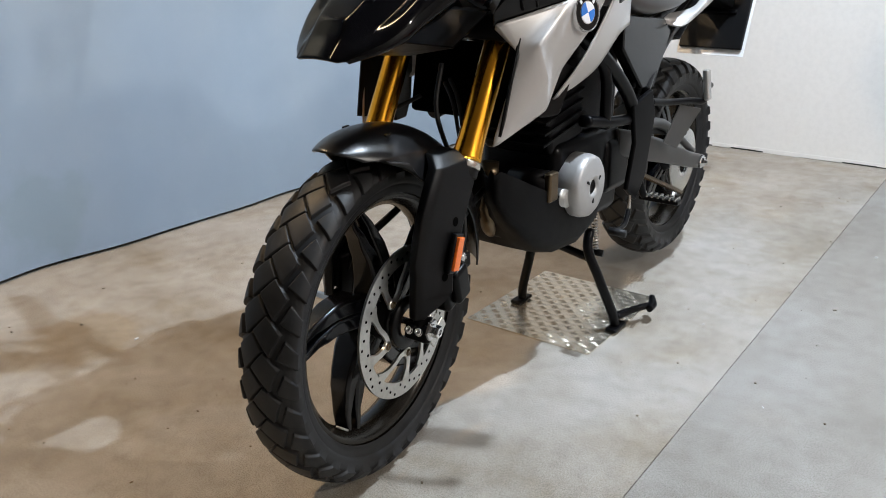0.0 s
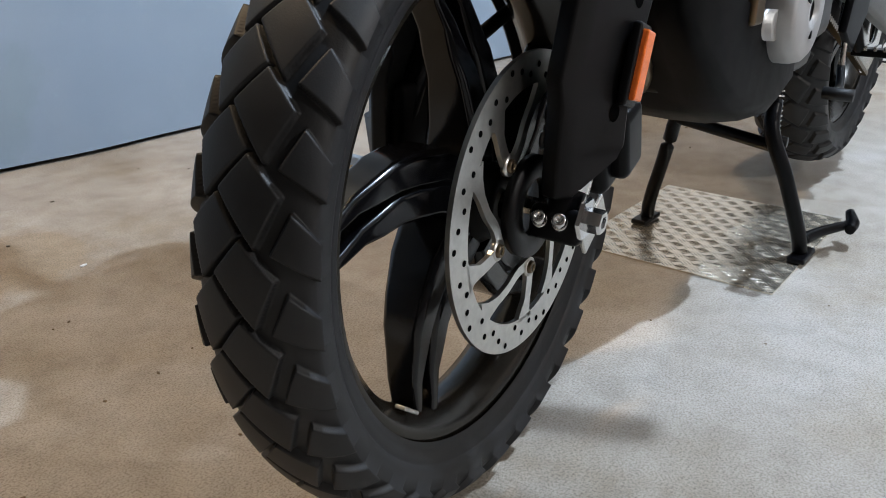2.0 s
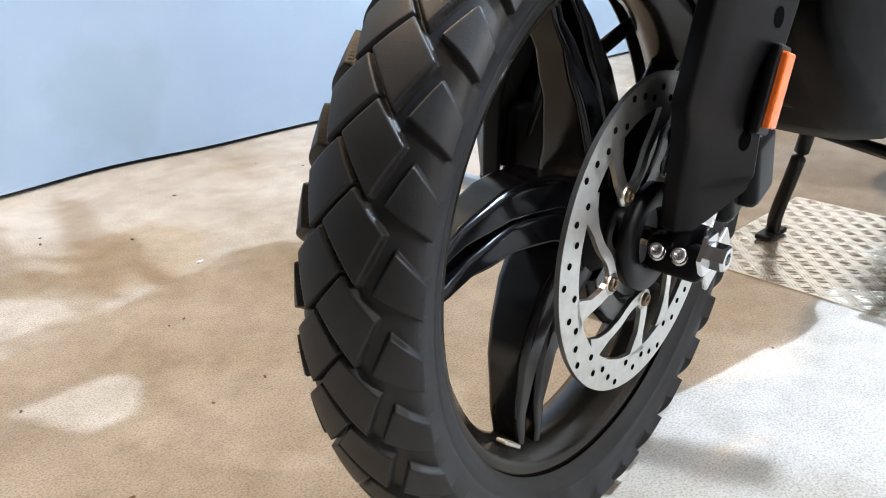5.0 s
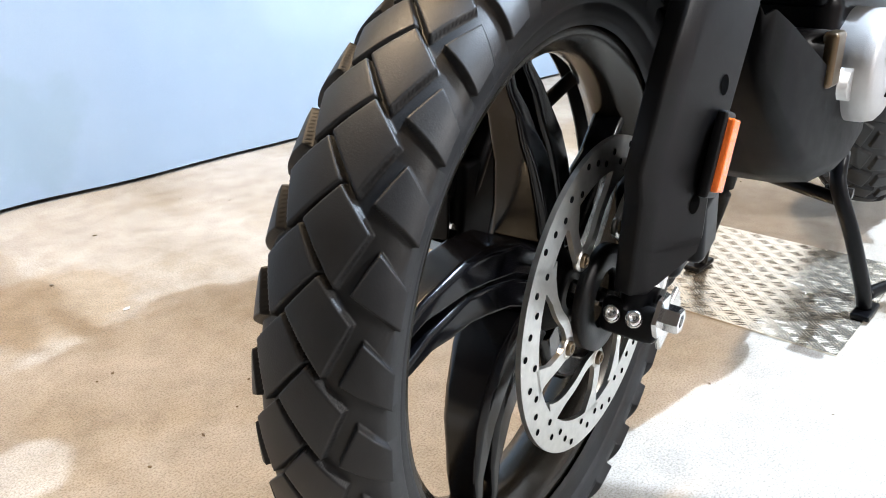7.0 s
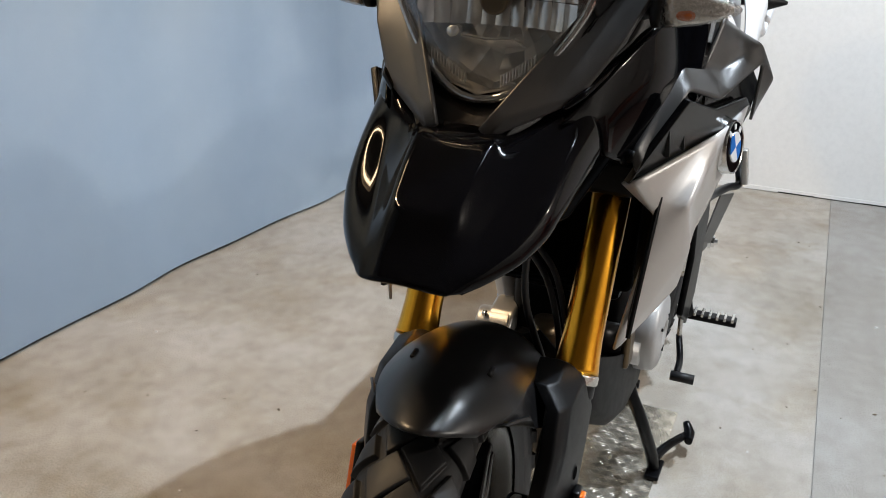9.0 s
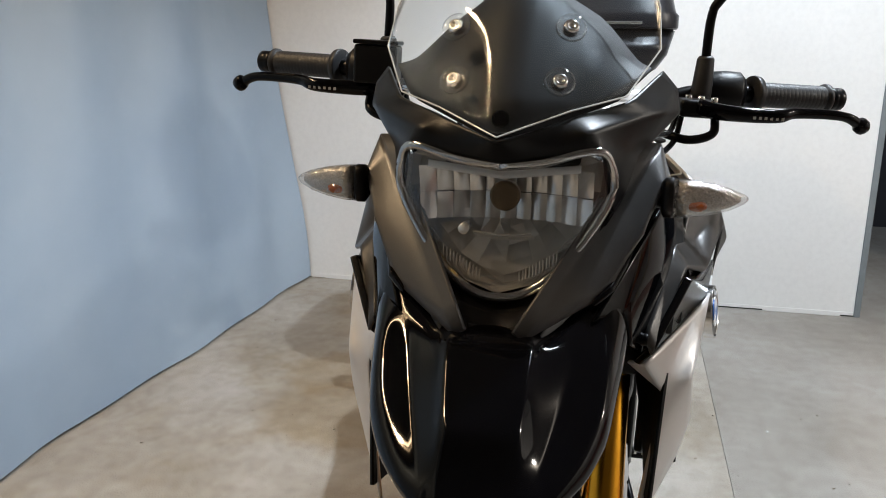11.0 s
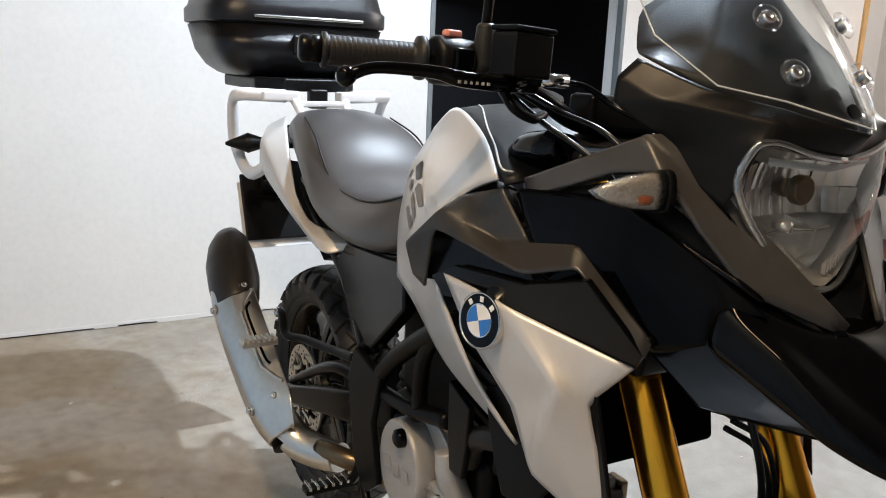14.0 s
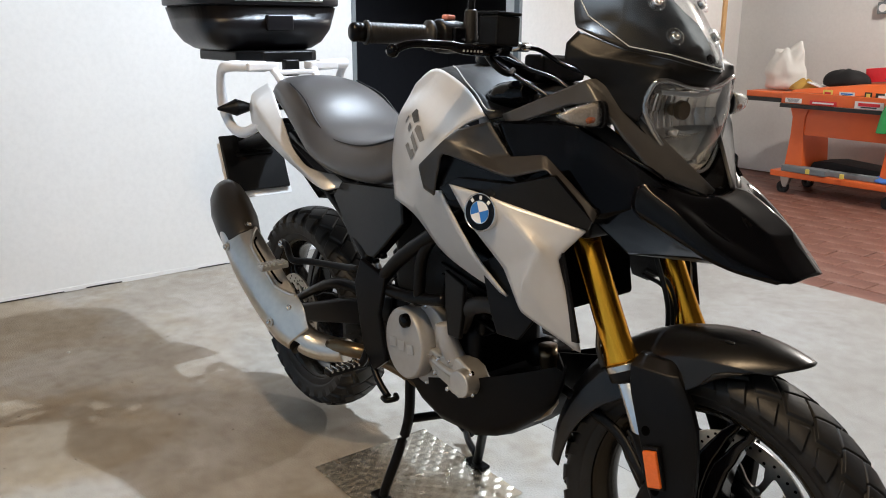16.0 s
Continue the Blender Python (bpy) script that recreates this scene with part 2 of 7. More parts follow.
def bm_prism(poly, depth, m):
    """A flat outline (x, y) given thickness along z, laid by m."""
    bm = bmesh.new()
    lo = [bm.verts.new(m @ Vector((x, y, 0))) for x, y in poly]
    hi = [bm.verts.new(m @ Vector((x, y, depth))) for x, y in poly]
    n = len(poly)
    bm.faces.new(lo[::-1])
    bm.faces.new(hi)
    for j in range(n):
        bm.faces.new((lo[j], lo[(j + 1) % n], hi[(j + 1) % n], hi[j]))
    return bm


def thing(name, label, category, group="", at=(0, 0, 0)):
    o = new(name)
    o.empty_display_size = 0.1
    return tagged(o, label, category, group)


# ---------------- the garage ----------------
def ramp(nt, fac, stops):
    r = nt.nodes.new("ShaderNodeValToRGB")
    els = r.color_ramp.elements
    els[0].position, els[0].color = stops[0][0], (*stops[0][1], 1)
    els[1].position, els[1].color = stops[-1][0], (*stops[-1][1], 1)
    for p, c in stops[1:-1]:
        e = els.new(p)
        e.color = (*c, 1)
    nt.links.new(fac, r.inputs[0])
    return r.outputs[0]


def surface(name, layers, rough, bump=0.2, bscale=120.0, stains=(), dirt_and_shade=(0.87, 0.79, 0.67)):
    """Worn building surface: a wide stain map over a fine grain."""
    m = bpy.data.materials.new(name)
    m.use_nodes = True
    nt = m.node_tree
    p = nt.nodes["Principled BSDF"]
    p.inputs["Roughness"].default_value = rough
    tc = nt.nodes.new("ShaderNodeTexCoord")
    out = None
    for i, (sc, det, stops) in enumerate(layers):
        n = nt.nodes.new("ShaderNodeTexNoise")
        n.inputs["Scale"].default_value, n.inputs["Detail"].default_value = sc, det
        n.inputs["Roughness"].default_value = 0.65
        nt.links.new(tc.outputs["Object"], n.inputs["Vector"])
        c = ramp(nt, n.outputs["Fac"], stops)
        if out is None:
            out = c
        else:
            mx = nt.nodes.new("ShaderNodeMix")
            mx.data_type, mx.blend_type = "RGBA", "MULTIPLY"
            mx.inputs[0].default_value = 1
            nt.links.new(out, mx.inputs[6])
            nt.links.new(c, mx.inputs[7])
            out = mx.outputs[2]
    for at, r in stains:
        dist = nt.nodes.new("ShaderNodeVectorMath")
        dist.operation, dist.inputs[1].default_value = "DISTANCE", at
        nt.links.new(tc.outputs["Object"], dist.inputs[0])
        n = nt.nodes.new("ShaderNodeTexNoise")
        n.inputs["Scale"].default_value, n.inputs["Detail"].default_value = 1.6 / r, 7
        nt.links.new(tc.outputs["Object"], n.inputs["Vector"])
        ma = nt.nodes.new("ShaderNodeMath")
        ma.operation, ma.inputs[1].default_value = "MULTIPLY_ADD", -1.6 * r
        nt.links.new(n.outputs["Fac"], ma.inputs[0])
        nt.links.new(dist.outputs["Value"], ma.inputs[2])
        mr = nt.nodes.new("ShaderNodeMapRange")
        mr.inputs[1].default_value, mr.inputs[2].default_value = -0.05 * r, 0.35 * r
        mr.inputs[3].default_value, mr.inputs[4].default_value = 1.0, 0.0
        nt.links.new(ma.outputs[0], mr.inputs[0])
        mx = nt.nodes.new("ShaderNodeMix")
        mx.data_type, mx.blend_type = "RGBA", "MULTIPLY"
        mx.inputs[7].default_value = (*dirt_and_shade, 1)
        nt.links.new(mr.outputs[0], mx.inputs[0])
        nt.links.new(out, mx.inputs[6])
        out = mx.outputs[2]
    nt.links.new(out, p.inputs["Base Color"])
    n = nt.nodes.new("ShaderNodeTexNoise")
    n.inputs["Scale"].default_value, n.inputs["Detail"].default_value = bscale, 6
    nt.links.new(tc.outputs["Object"], n.inputs["Vector"])
    b = nt.nodes.new("ShaderNodeBump")
    b.inputs["Strength"].default_value, b.inputs["Distance"].default_value = bump, 0.004
    nt.links.new(n.outputs["Fac"], b.inputs["Height"])
    nt.links.new(b.outputs[0], p.inputs["Normal"])
    return m


M_CONCRETE = surface("worn_concrete", [
    (1.4, 9, ((0.32, (0.34, 0.295, 0.235)), (0.46, (0.43, 0.39, 0.335)), (0.56, (0.50, 0.465, 0.415)), (0.68, (0.56, 0.54, 0.51)))),
    (3.1, 7, ((0.32, (0.86, 0.81, 0.72)), (0.50, (1, 1, 1)))),
    (17, 8, ((0.3, (0.80, 0.785, 0.765)), (0.58, (1, 1, 1)))),
    (42, 2, ((0.205, (0.22, 0.20, 0.18)), (0.235, (1, 1, 1)))),
    (330, 3, ((0.30, (0.50, 0.48, 0.45)), (0.56, (1, 1, 1))))], 0.72, 0.5, 160,
    # third patch paints the top case's tan shadow; the others are stains
    [((-1.72, -0.72, 0), 0.34), ((-2.05, -0.90, 0), 0.22), ((-2.85, -0.75, 0), 0.45), ((0.05, -1.0, 0), 0.16)])
M_CONCRETE2 = surface("brown_worn_concrete", [
    (1.3, 8, ((0.3, (0.30, 0.275, 0.245)), (0.5, (0.38, 0.36, 0.33)), (0.7, (0.46, 0.45, 0.43)))),
    (16, 8, ((0.3, (0.84, 0.82, 0.80)), (0.6, (1, 1, 1)))),
    (42, 2, ((0.205, (0.22, 0.20, 0.18)), (0.235, (1, 1, 1)))),
    (330, 3, ((0.30, (0.52, 0.50, 0.47)), (0.56, (1, 1, 1))))], 0.72, 0.5, 160)
M_WALL = surface("white_plaster", [
    (0.9, 4, ((0.3, (0.72, 0.715, 0.70)), (0.7, (0.78, 0.775, 0.76)))),
    (40, 5, ((0.3, (0.95, 0.95, 0.95)), (0.6, (1, 1, 1))))], 0.8, 0.08, 60)
M_CURTAIN = surface("pale_blue_cloth", [
    (1.2, 4, ((0.3, (0.30, 0.385, 0.49)), (0.7, (0.37, 0.46, 0.56)))),
    (700, 2, ((0.3, (0.9, 0.9, 0.9)), (0.6, (1, 1, 1))))], 0.85, 0.15, 900,
    [((-0.18, -1.565, 0.19), 0.15)], (0.90, 0.92, 0.89))
# overhead colour kept dark on purpose: it holds back bounced light
M_CEIL = mat("darkened_ceiling", (0.27, 0.255, 0.235), 0.9, 0, 0.05, 3)
# for an added, unseen end wall; its dimness sets what gloss parts reflect
M_DIM = mat("unseen_end_wall", (0.38, 0.35, 0.31), 0.9, 0, 0.3, 2)
# near-black colour stands for missing light in the doorway and the wall gap
M_DARK = mat("shade_black", (0.02, 0.02, 0.025), 0.8)
M_BRICKTILE = surface("red_floor_tile", [
    (2.4, 7, ((0.30, (0.13, 0.050, 0.034)), (0.50, (0.19, 0.080, 0.055)), (0.60, (0.25, 0.13, 0.10)), (0.70, (0.36, 0.27, 0.23)))),
    (60, 4, ((0.3, (0.75, 0.75, 0.75)), (0.6, (1, 1, 1))))], 0.45, 0.2, 120)
M_WOOD = surface("pine_board", [
    (6, 6, ((0.3, (0.55, 0.33, 0.14)), (0.7, (0.68, 0.44, 0.2)))),
    (90, 3, ((0.3, (0.85, 0.8, 0.75)), (0.6, (1, 1, 1))))], 0.6, 0.1, 90)
M_CARTORANGE = mat("orange_cart_paint", (0.72, 0.13, 0.025), 0.35, 0, 0.06, 12, coat=0.2)

WX = -3.255      # back wall's face
CY = -1.555      # curtain's plane
H = 2.9


def slab(name, lo, hi, material, label, category="wall", bevel=0.0):
    c = [(a + b) / 2 for a, b in zip(lo, hi)]
    o = part(name, bm_box([b - a for a, b in zip(lo, hi)], pose(*c)), material, smooth=False, bevel=bevel)
    return tagged(o, label, category, kind="structure")


slab("wall_gap", (WX - 0.14, -3.2, -0.1), (WX - 0.006, 1.24, 0.009), M_DARK, "dark shrinkage gap at the foot of the wall", "trim")
# concrete slabs either side of the saw cut at y = 0.5, a centimetre deep
slab("floor", (-6.5, -3.2, -0.2), (7.5, 0.499, 0), M_CONCRETE, "worn pale concrete floor with stains and a painted shadow patch", "floor")
slab("floor_slab", (-6.5, 0.5012, -0.2), (7.5, 2.585, 0), M_CONCRETE2, "worn pale concrete floor beyond the cut joint", "floor")
slab("floor_joint", (-6.5, 0.499, -0.2), (7.5, 0.5012, -0.004), M_CONCRETE2, "fine saw-cut joint in the concrete", "floor joint")
slab("brick_floor", (-6.5, 2.585, -0.2), (7.5, 6.5, -0.008), M_BRICKTILE, "red terracotta brick floor", "floor")
slab("wall_back", (WX - 0.15, -3.2, 0.008), (WX, 1.24, H), M_WALL, "white plastered back wall", "wall")
slab("wall_back_side", (WX - 0.15, 2.50, 0.008), (WX, 4.64, H), M_WALL, "white plastered wall beside the dark doorway", "wall")
slab("wall_lintel", (WX - 0.15, 1.24, 2.2), (WX, 2.50, H), M_WALL, "white plaster above the dark doorway", "wall")
slab("wall_recess", (-3.75, 4.68, 0), (-3.6, 5.5, H), M_WALL, "white plastered recess wall", "wall")
slab("wall_far", (-6.5, 5.42, 0), (7.5, 5.57, H), M_WALL, "white plastered far wall with damp patches", "wall")
slab("wall_behind_curtain", (-6.5, -3.35, 0), (7.5, -3.2, H), M_WALL, "white wall behind the curtain", "wall")
slab("unseen_front_wall", (7.5, -3.35, 0), (7.65, 6.5, H), M_DIM, "unseen end wall added for reflections, in a dim colour", "wall")
slab("store_back", (-5.6, 0.6, 0), (-5.45, 4.0, H), M_DARK, "back of the store room, painted dark to look unlit", "wall")
slab("store_side", (-5.6, 0.45, 0), (WX - 0.15, 0.6, H), M_DARK, "side of the store room, painted dark to look unlit", "wall")
slab("store_side_far", (-5.6, 3.6, 0), (WX - 0.15, 3.75, H), M_DARK, "far side of the store room, painted dark to look unlit", "wall")
slab("ceiling", (-6.5, -3.35, H), (7.65, 6.5, H + 0.15), M_CEIL, "unseen ceiling, darkened to cut bounced light", "ceiling")


def curtain():
    bm = bmesh.new()
    nx, nz = 300, 24
    grid = []
    for i in range(nx + 1):
        x = -3.24 + 6.4 * i / nx
        col = []
        for k in range(nz + 1):
            z = 0.012 + 2.8 * k / nz
            amp = 0.012 + 0.02 * min(1, z / 1.5)
            y = CY + amp * (math.sin(x * 5.2 + 0.8 * math.sin(x * 1.7)) * 0.8 + 0.5 * math.sin(x * 11.3 + z * 0.7)) + 0.06 * (z / 2.8) * math.sin(x * 0.9)
            y += 0.010 * noise.noise(Vector((x * 3, z * 2, 0)))
            y += 0.075 * max(0, min(1, (-x - 1.2) / 1.9)) * max(0, 1 - z / 1.4)
            near = max(0, min(1, (-x - 1.6) / 1.5))
            y -= 0.13 * near * min(1, z / 1.5) ** 1.5
            y += 0.022 * near * math.sin(x * 9.0 + z * 2.6) * min(1, z / 0.5)
            col.append(bm.verts.new((x, y - 0.015, z)))
        grid.append(col)
    for i in range(nx):
        for k in range(nz):
            bm.faces.new((grid[i][k], grid[i + 1][k], grid[i + 1][k + 1], grid[i][k + 1]))
    o = part("curtain", bm, M_CURTAIN, thick=0.003)
    return tagged(o, "long pale blue cloth curtain hung along the bay", "curtain")


curtain()


def shade_trough(x, y, length, half, drop):
    """Open trough, added out of view, that shades the upper walls at its long sides."""
    t = thing("shade_trough", "unseen long trough added to shade the upper walls", "ceiling light", "ceiling lights")
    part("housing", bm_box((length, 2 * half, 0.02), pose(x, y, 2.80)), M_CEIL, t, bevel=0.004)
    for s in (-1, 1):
        part("shade_board", bm_box((length, 0.006, 0.055 + drop), pose(x, y + s * half, 2.795 - (0.055 + drop) / 2)), M_CEIL, t, "added side board that keeps light off the upper wall", bevel=0.001)
    part("ceiling_rod", bm_cyl((x, y, 2.80), (x, y, 2.90), 0.012, n=12), M_CEIL, t)


shade_trough(-1.10, 0.80, 1.6, 0.10, 0.068)
shade_trough(0.15, -1.12, 1.6, 0.08, 0.060)

# ragged plaster edge over the gap at the wall's foot
bm = bmesh.new()
rng = random.Random(9)
y = -1.6
while y < 1.22:
    w = rng.uniform(0.03, 0.22)
    lo = rng.choice((0.0008, 0.003, 0.006, 0.008, 0.011))
    bm_box((0.004, min(w, 1.235 - y), 0.022 - lo), pose(WX + 0.0018, y + min(w, 1.235 - y) / 2, (0.022 + lo) / 2), bm)
    y += w
tagged(part("plaster_edge", bm, M_WALL, smooth=False), "ragged plaster edge above the floor gap", "trim", kind="structure")

# ---------------- the motorcycle ----------------
bike = thing("motorcycle", "silver and black adventure motorcycle on its centre stand", "motorcycle")

TH = radians(6.5)          # bars turned a little to the left
RAKE = Vector((-0.4472, 0, 0.8944))
S0 = Vector((-0.17, Y0, 0.63))
STEER = Matrix.Translation(S0) @ Matrix.Rotation(TH, 4, RAKE) @ Matrix.Translation(-S0)
FA = Vector((0.024, Y0 + 0.006, 0.3275))   # front axle, bars straight
RA = Vector((-1.44, Y0, 0.358))  # rear axle
B = lambda x, y, z: Vector((x, Y0 + y, z))
SB = lambda x, y, z: STEER @ Vector((x, Y0 + y, z))
SB_M = lambda x, y, z: STEER @ pose(x, Y0 + y, z)


def join(bm, other):
    tmp = bpy.data.meshes.new("tmp")
    other.to_mesh(tmp)
    other.free()
    bm.from_mesh(tmp)
    bpy.data.meshes.remove(tmp)
    return bm


def bolt(at, normal, r, parent, material=None, label="hex socket bolt"):
    """Button bolt with a recessed socket."""
    n = Vector(normal).normalized()
    m = Matrix.Translation(at) @ n.to_track_quat("Y", "Z").to_matrix().to_4x4()
    bm = bm_lathe([(0.0, 0.45 * r), (r * 0.45, 0.45 * r), (r * 0.52, 0.75 * r), (r * 0.85, 0.7 * r), (r, 0.35 * r), (r, -0.5 * r)], 16, m=m, closed=False)
    return part("bolt", bm, material or M_CHROME, parent, label)


def block_height(da, u, pitch, r, width):
    """Height of the tread over its base: worn blocks in a mid and a shoulder row, mirrored half a pitch on."""
    mid = ((-5.0, -0.13), (0.0, 0.14), (-4.9, 0.50), (-12.0, 0.29))
    shoulder = ((-12.4, 0.44), (-6.7, 0.62), (-10.8, 1.02), (-16.1, 1.02))
    k = math.radians(pitch / 10.909) * r
    best = np.full(da.shape, -1.0)
    for poly in (mid, shoulder):
        for side, shift in ((1, 0.0), (-1, -5.4545)):
            for turn in range(-2, 4):
                pts = [((x + shift + 10.909 * turn) * k, side * y * width) for x, y in poly]
                if side > 0:
                    pts = pts[::-1]
                d = np.full(da.shape, 1.0)
                for (x0, y0), (x1, y1) in zip(pts, pts[1:] + pts[:1]):
                    L = math.hypot(x1 - x0, y1 - y0)
                    d = np.minimum(d, ((x1 - x0) * (u * width - y0) - (y1 - y0) * (da * r - x0)) / L * -1)
                best = np.maximum(best, d)
    x = np.clip((best + 0.0010) / 0.0015, 0, 1)
    return -0.0005 + 0.0070 * x * x * (3 - 2 * x)


def tyre(name, parent, centre, r, half, rim_r, count, steer=None, around=60, across=112, phase=0.0):
    m = (steer or Matrix()) @ Matrix.Translation(centre)
    rc = r - 0.0067
    K = 1.42
    pitch = 360 / count
    side = [(rim_r - 0.004, half * 0.70), (rim_r + 0.003, half * 0.78), (rim_r + 0.006, half * 0.77), (rim_r + 0.013, half * 0.87), (rim_r + 0.0145, half * 0.855), (rim_r + 0.0165, half * 0.885), (rim_r + 0.022, half * 0.95), (rim_r + 0.0235, half * 0.95), (rim_r + 0.027, half * 0.985)]
    u = np.linspace(-1, 1, across + 1)
    da = np.radians(np.arange(around) / around * pitch)
    A, U = np.meshgrid(da, u, indexing="ij")
    h = block_height(A, U, pitch, r, 1.16 * half)
    h[np.abs(U) > 0.985] = -0.0005
    tx, ty = np.cos(u * K) / math.sin(K), 0.50 * np.sin(u * K) / (1 - math.cos(K))
    tl = np.hypot(tx, ty)
    rr = rc - half * 0.50 * (1 - np.cos(u * K)) / (1 - math.cos(K)) + h * (tx / tl)
    ww = half * np.sin(u * K) / math.sin(K) + h * (ty / tl)
    lo = np.array(side)
    R = np.concatenate([np.tile(lo[:, 0], (around, 1)), rr, np.tile(lo[::-1, 0], (around, 1))], axis=1)
    Wd = np.concatenate([np.tile(-lo[:, 1], (around, 1)), ww, np.tile(lo[::-1, 1], (around, 1))], axis=1)
    q = R.shape[1]
    n = around * count
    ang = math.radians(phase) + np.arange(n) * 2 * math.pi / n
    R, Wd = np.tile(R, (count, 1)), np.tile(Wd, (count, 1))
    co = np.stack([R * np.cos(ang)[:, None], Wd, R * np.sin(ang)[:, None]], axis=-1).reshape(-1, 3)
    mm = np.array(m)
    co = co @ mm[:3, :3].T + mm[:3, 3]
    i, k = np.meshgrid(np.arange(n), np.arange(q - 1), indexing="ij")
    j = (i + 1) % n
    quads = np.stack([i * q + k, i * q + k + 1, j * q + k + 1, j * q + k], axis=-1).reshape(-1, 4)
    me = bpy.data.meshes.new(name)
    me.from_pydata(co.tolist(), [], quads.tolist())
    me.materials.append(M_RUBBER)
    me.shade_smooth()
    o = new(name, me)
    o.parent = parent
    o["label"] = "worn black rubber tyre with lozenge tread"
    return o


def wheel(name, centre, rim_r, half, spin, steer=None):
    m = (steer or Matrix()) @ Matrix.Translation(centre)
    h = half * 0.66
    prof = [(rim_r + 0.012, -h), (rim_r + 0.014, -h + 0.006), (rim_r - 0.006, -h + 0.012), (rim_r - 0.016, -h * 0.3), (rim_r - 0.016, h * 0.3),
            (rim_r - 0.006, h - 0.012), (rim_r + 0.014, h - 0.006), (rim_r + 0.012, h), (rim_r - 0.002, h + 0.002), (rim_r - 0.008, h - 0.006),
            (rim_r - 0.018, h * 0.55), (rim_r - 0.022, h * 0.2), (rim_r - 0.022, -h * 0.2), (rim_r - 0.018, -h * 0.55), (rim_r - 0.008, -h + 0.006), (rim_r - 0.002, -h - 0.002)]
    w = part(name, bm_lathe(prof, 96, m=m), M_RIM, bike, "dark cast wheel rim")
    part("hub", bm_lathe([(0.028, -0.055), (0.032, -0.05), (0.046, -0.028), (0.046, 0.028), (0.032, 0.05), (0.028, 0.055), (0.015, 0.055), (0.015, -0.055)], 40, m=m), M_BLACKMATT, w, "black cast hub")
    for k in range(5):
        a = spin + k * 2 * math.pi / 5
        sp = bmesh.new()
        for fork in (-1, 1):
            rr = [0.040, 0.080, 0.115, 0.140, 0.165, 0.190, rim_r - 0.030, rim_r - 0.010]
            off = (0.014, 0.0155, 0.0155, 0.0155, 0.0160, 0.0155, 0.0150, 0.0155)
            wd = (0.016, 0.0175, 0.0172, 0.0158, 0.0128, 0.0095, 0.0070, 0.0075)
            dp = (0.036, 0.030, 0.026, 0.023, 0.020, 0.018, 0.017, 0.018)
            turn = (30, 24, 17, 13, 8, 5, 1, 0)
            mid = [Vector((math.cos(q), 0, math.sin(q))) * r for r, g in zip(rr, turn) for q in [a + radians(g)]]
            ring = []
            for k2, (c, o2, ww, dd) in enumerate(zip(mid, off, wd, dp)):
                t = (mid[min(k2 + 1, 7)] - mid[max(k2 - 1, 0)]).normalized()
                nrm = Vector((-t.z, 0, t.x))
                ring.append([m @ (c + nrm * (fork * o2 + sx * ww) + Vector((0, sy * dd, 0))) for sx, sy in ((-1, -0.75), (-0.7, -1), (0.7, -1), (1, -0.75), (1, 0.75), (0.7, 1), (-0.7, 1), (-1, 0.75))])
            join(sp, bm_loft(ring))
        part("spoke", sp, M_SPOKE, w, "black forked spoke", bevel=0.002)
    return w


# the front wheel stands upright, turned with the bars
ROLL = pose(0.0205, 0.0175, 0.3290, 0, 0, 5.63) @ Matrix.Translation(-FA)
fw = wheel("front_wheel", FA, 0.245, 0.054, radians(5), ROLL)
tyre("tyre", fw, FA, 0.329, 0.058, 0.254, 33, ROLL, phase=43.8)
a_w = radians(-52)
part("balance_weight", bm_box((0.03, 0.012, 0.004), ROLL @ Matrix.Translation(FA + Vector((0.226 * math.cos(a_w), 0.026, 0.222 * math.sin(a_w)))) @ Matrix.Rotation(-a_w + math.pi / 2, 4, "Y")), M_ALLOY, fw, "grey wheel weight", bevel=0.001)
rw = wheel("rear_wheel", RA, 0.224, 0.073, 0.1)
tyre("tyre", rw, RA, 0.322, 0.075, 0.228, 30, None, 44, 84)


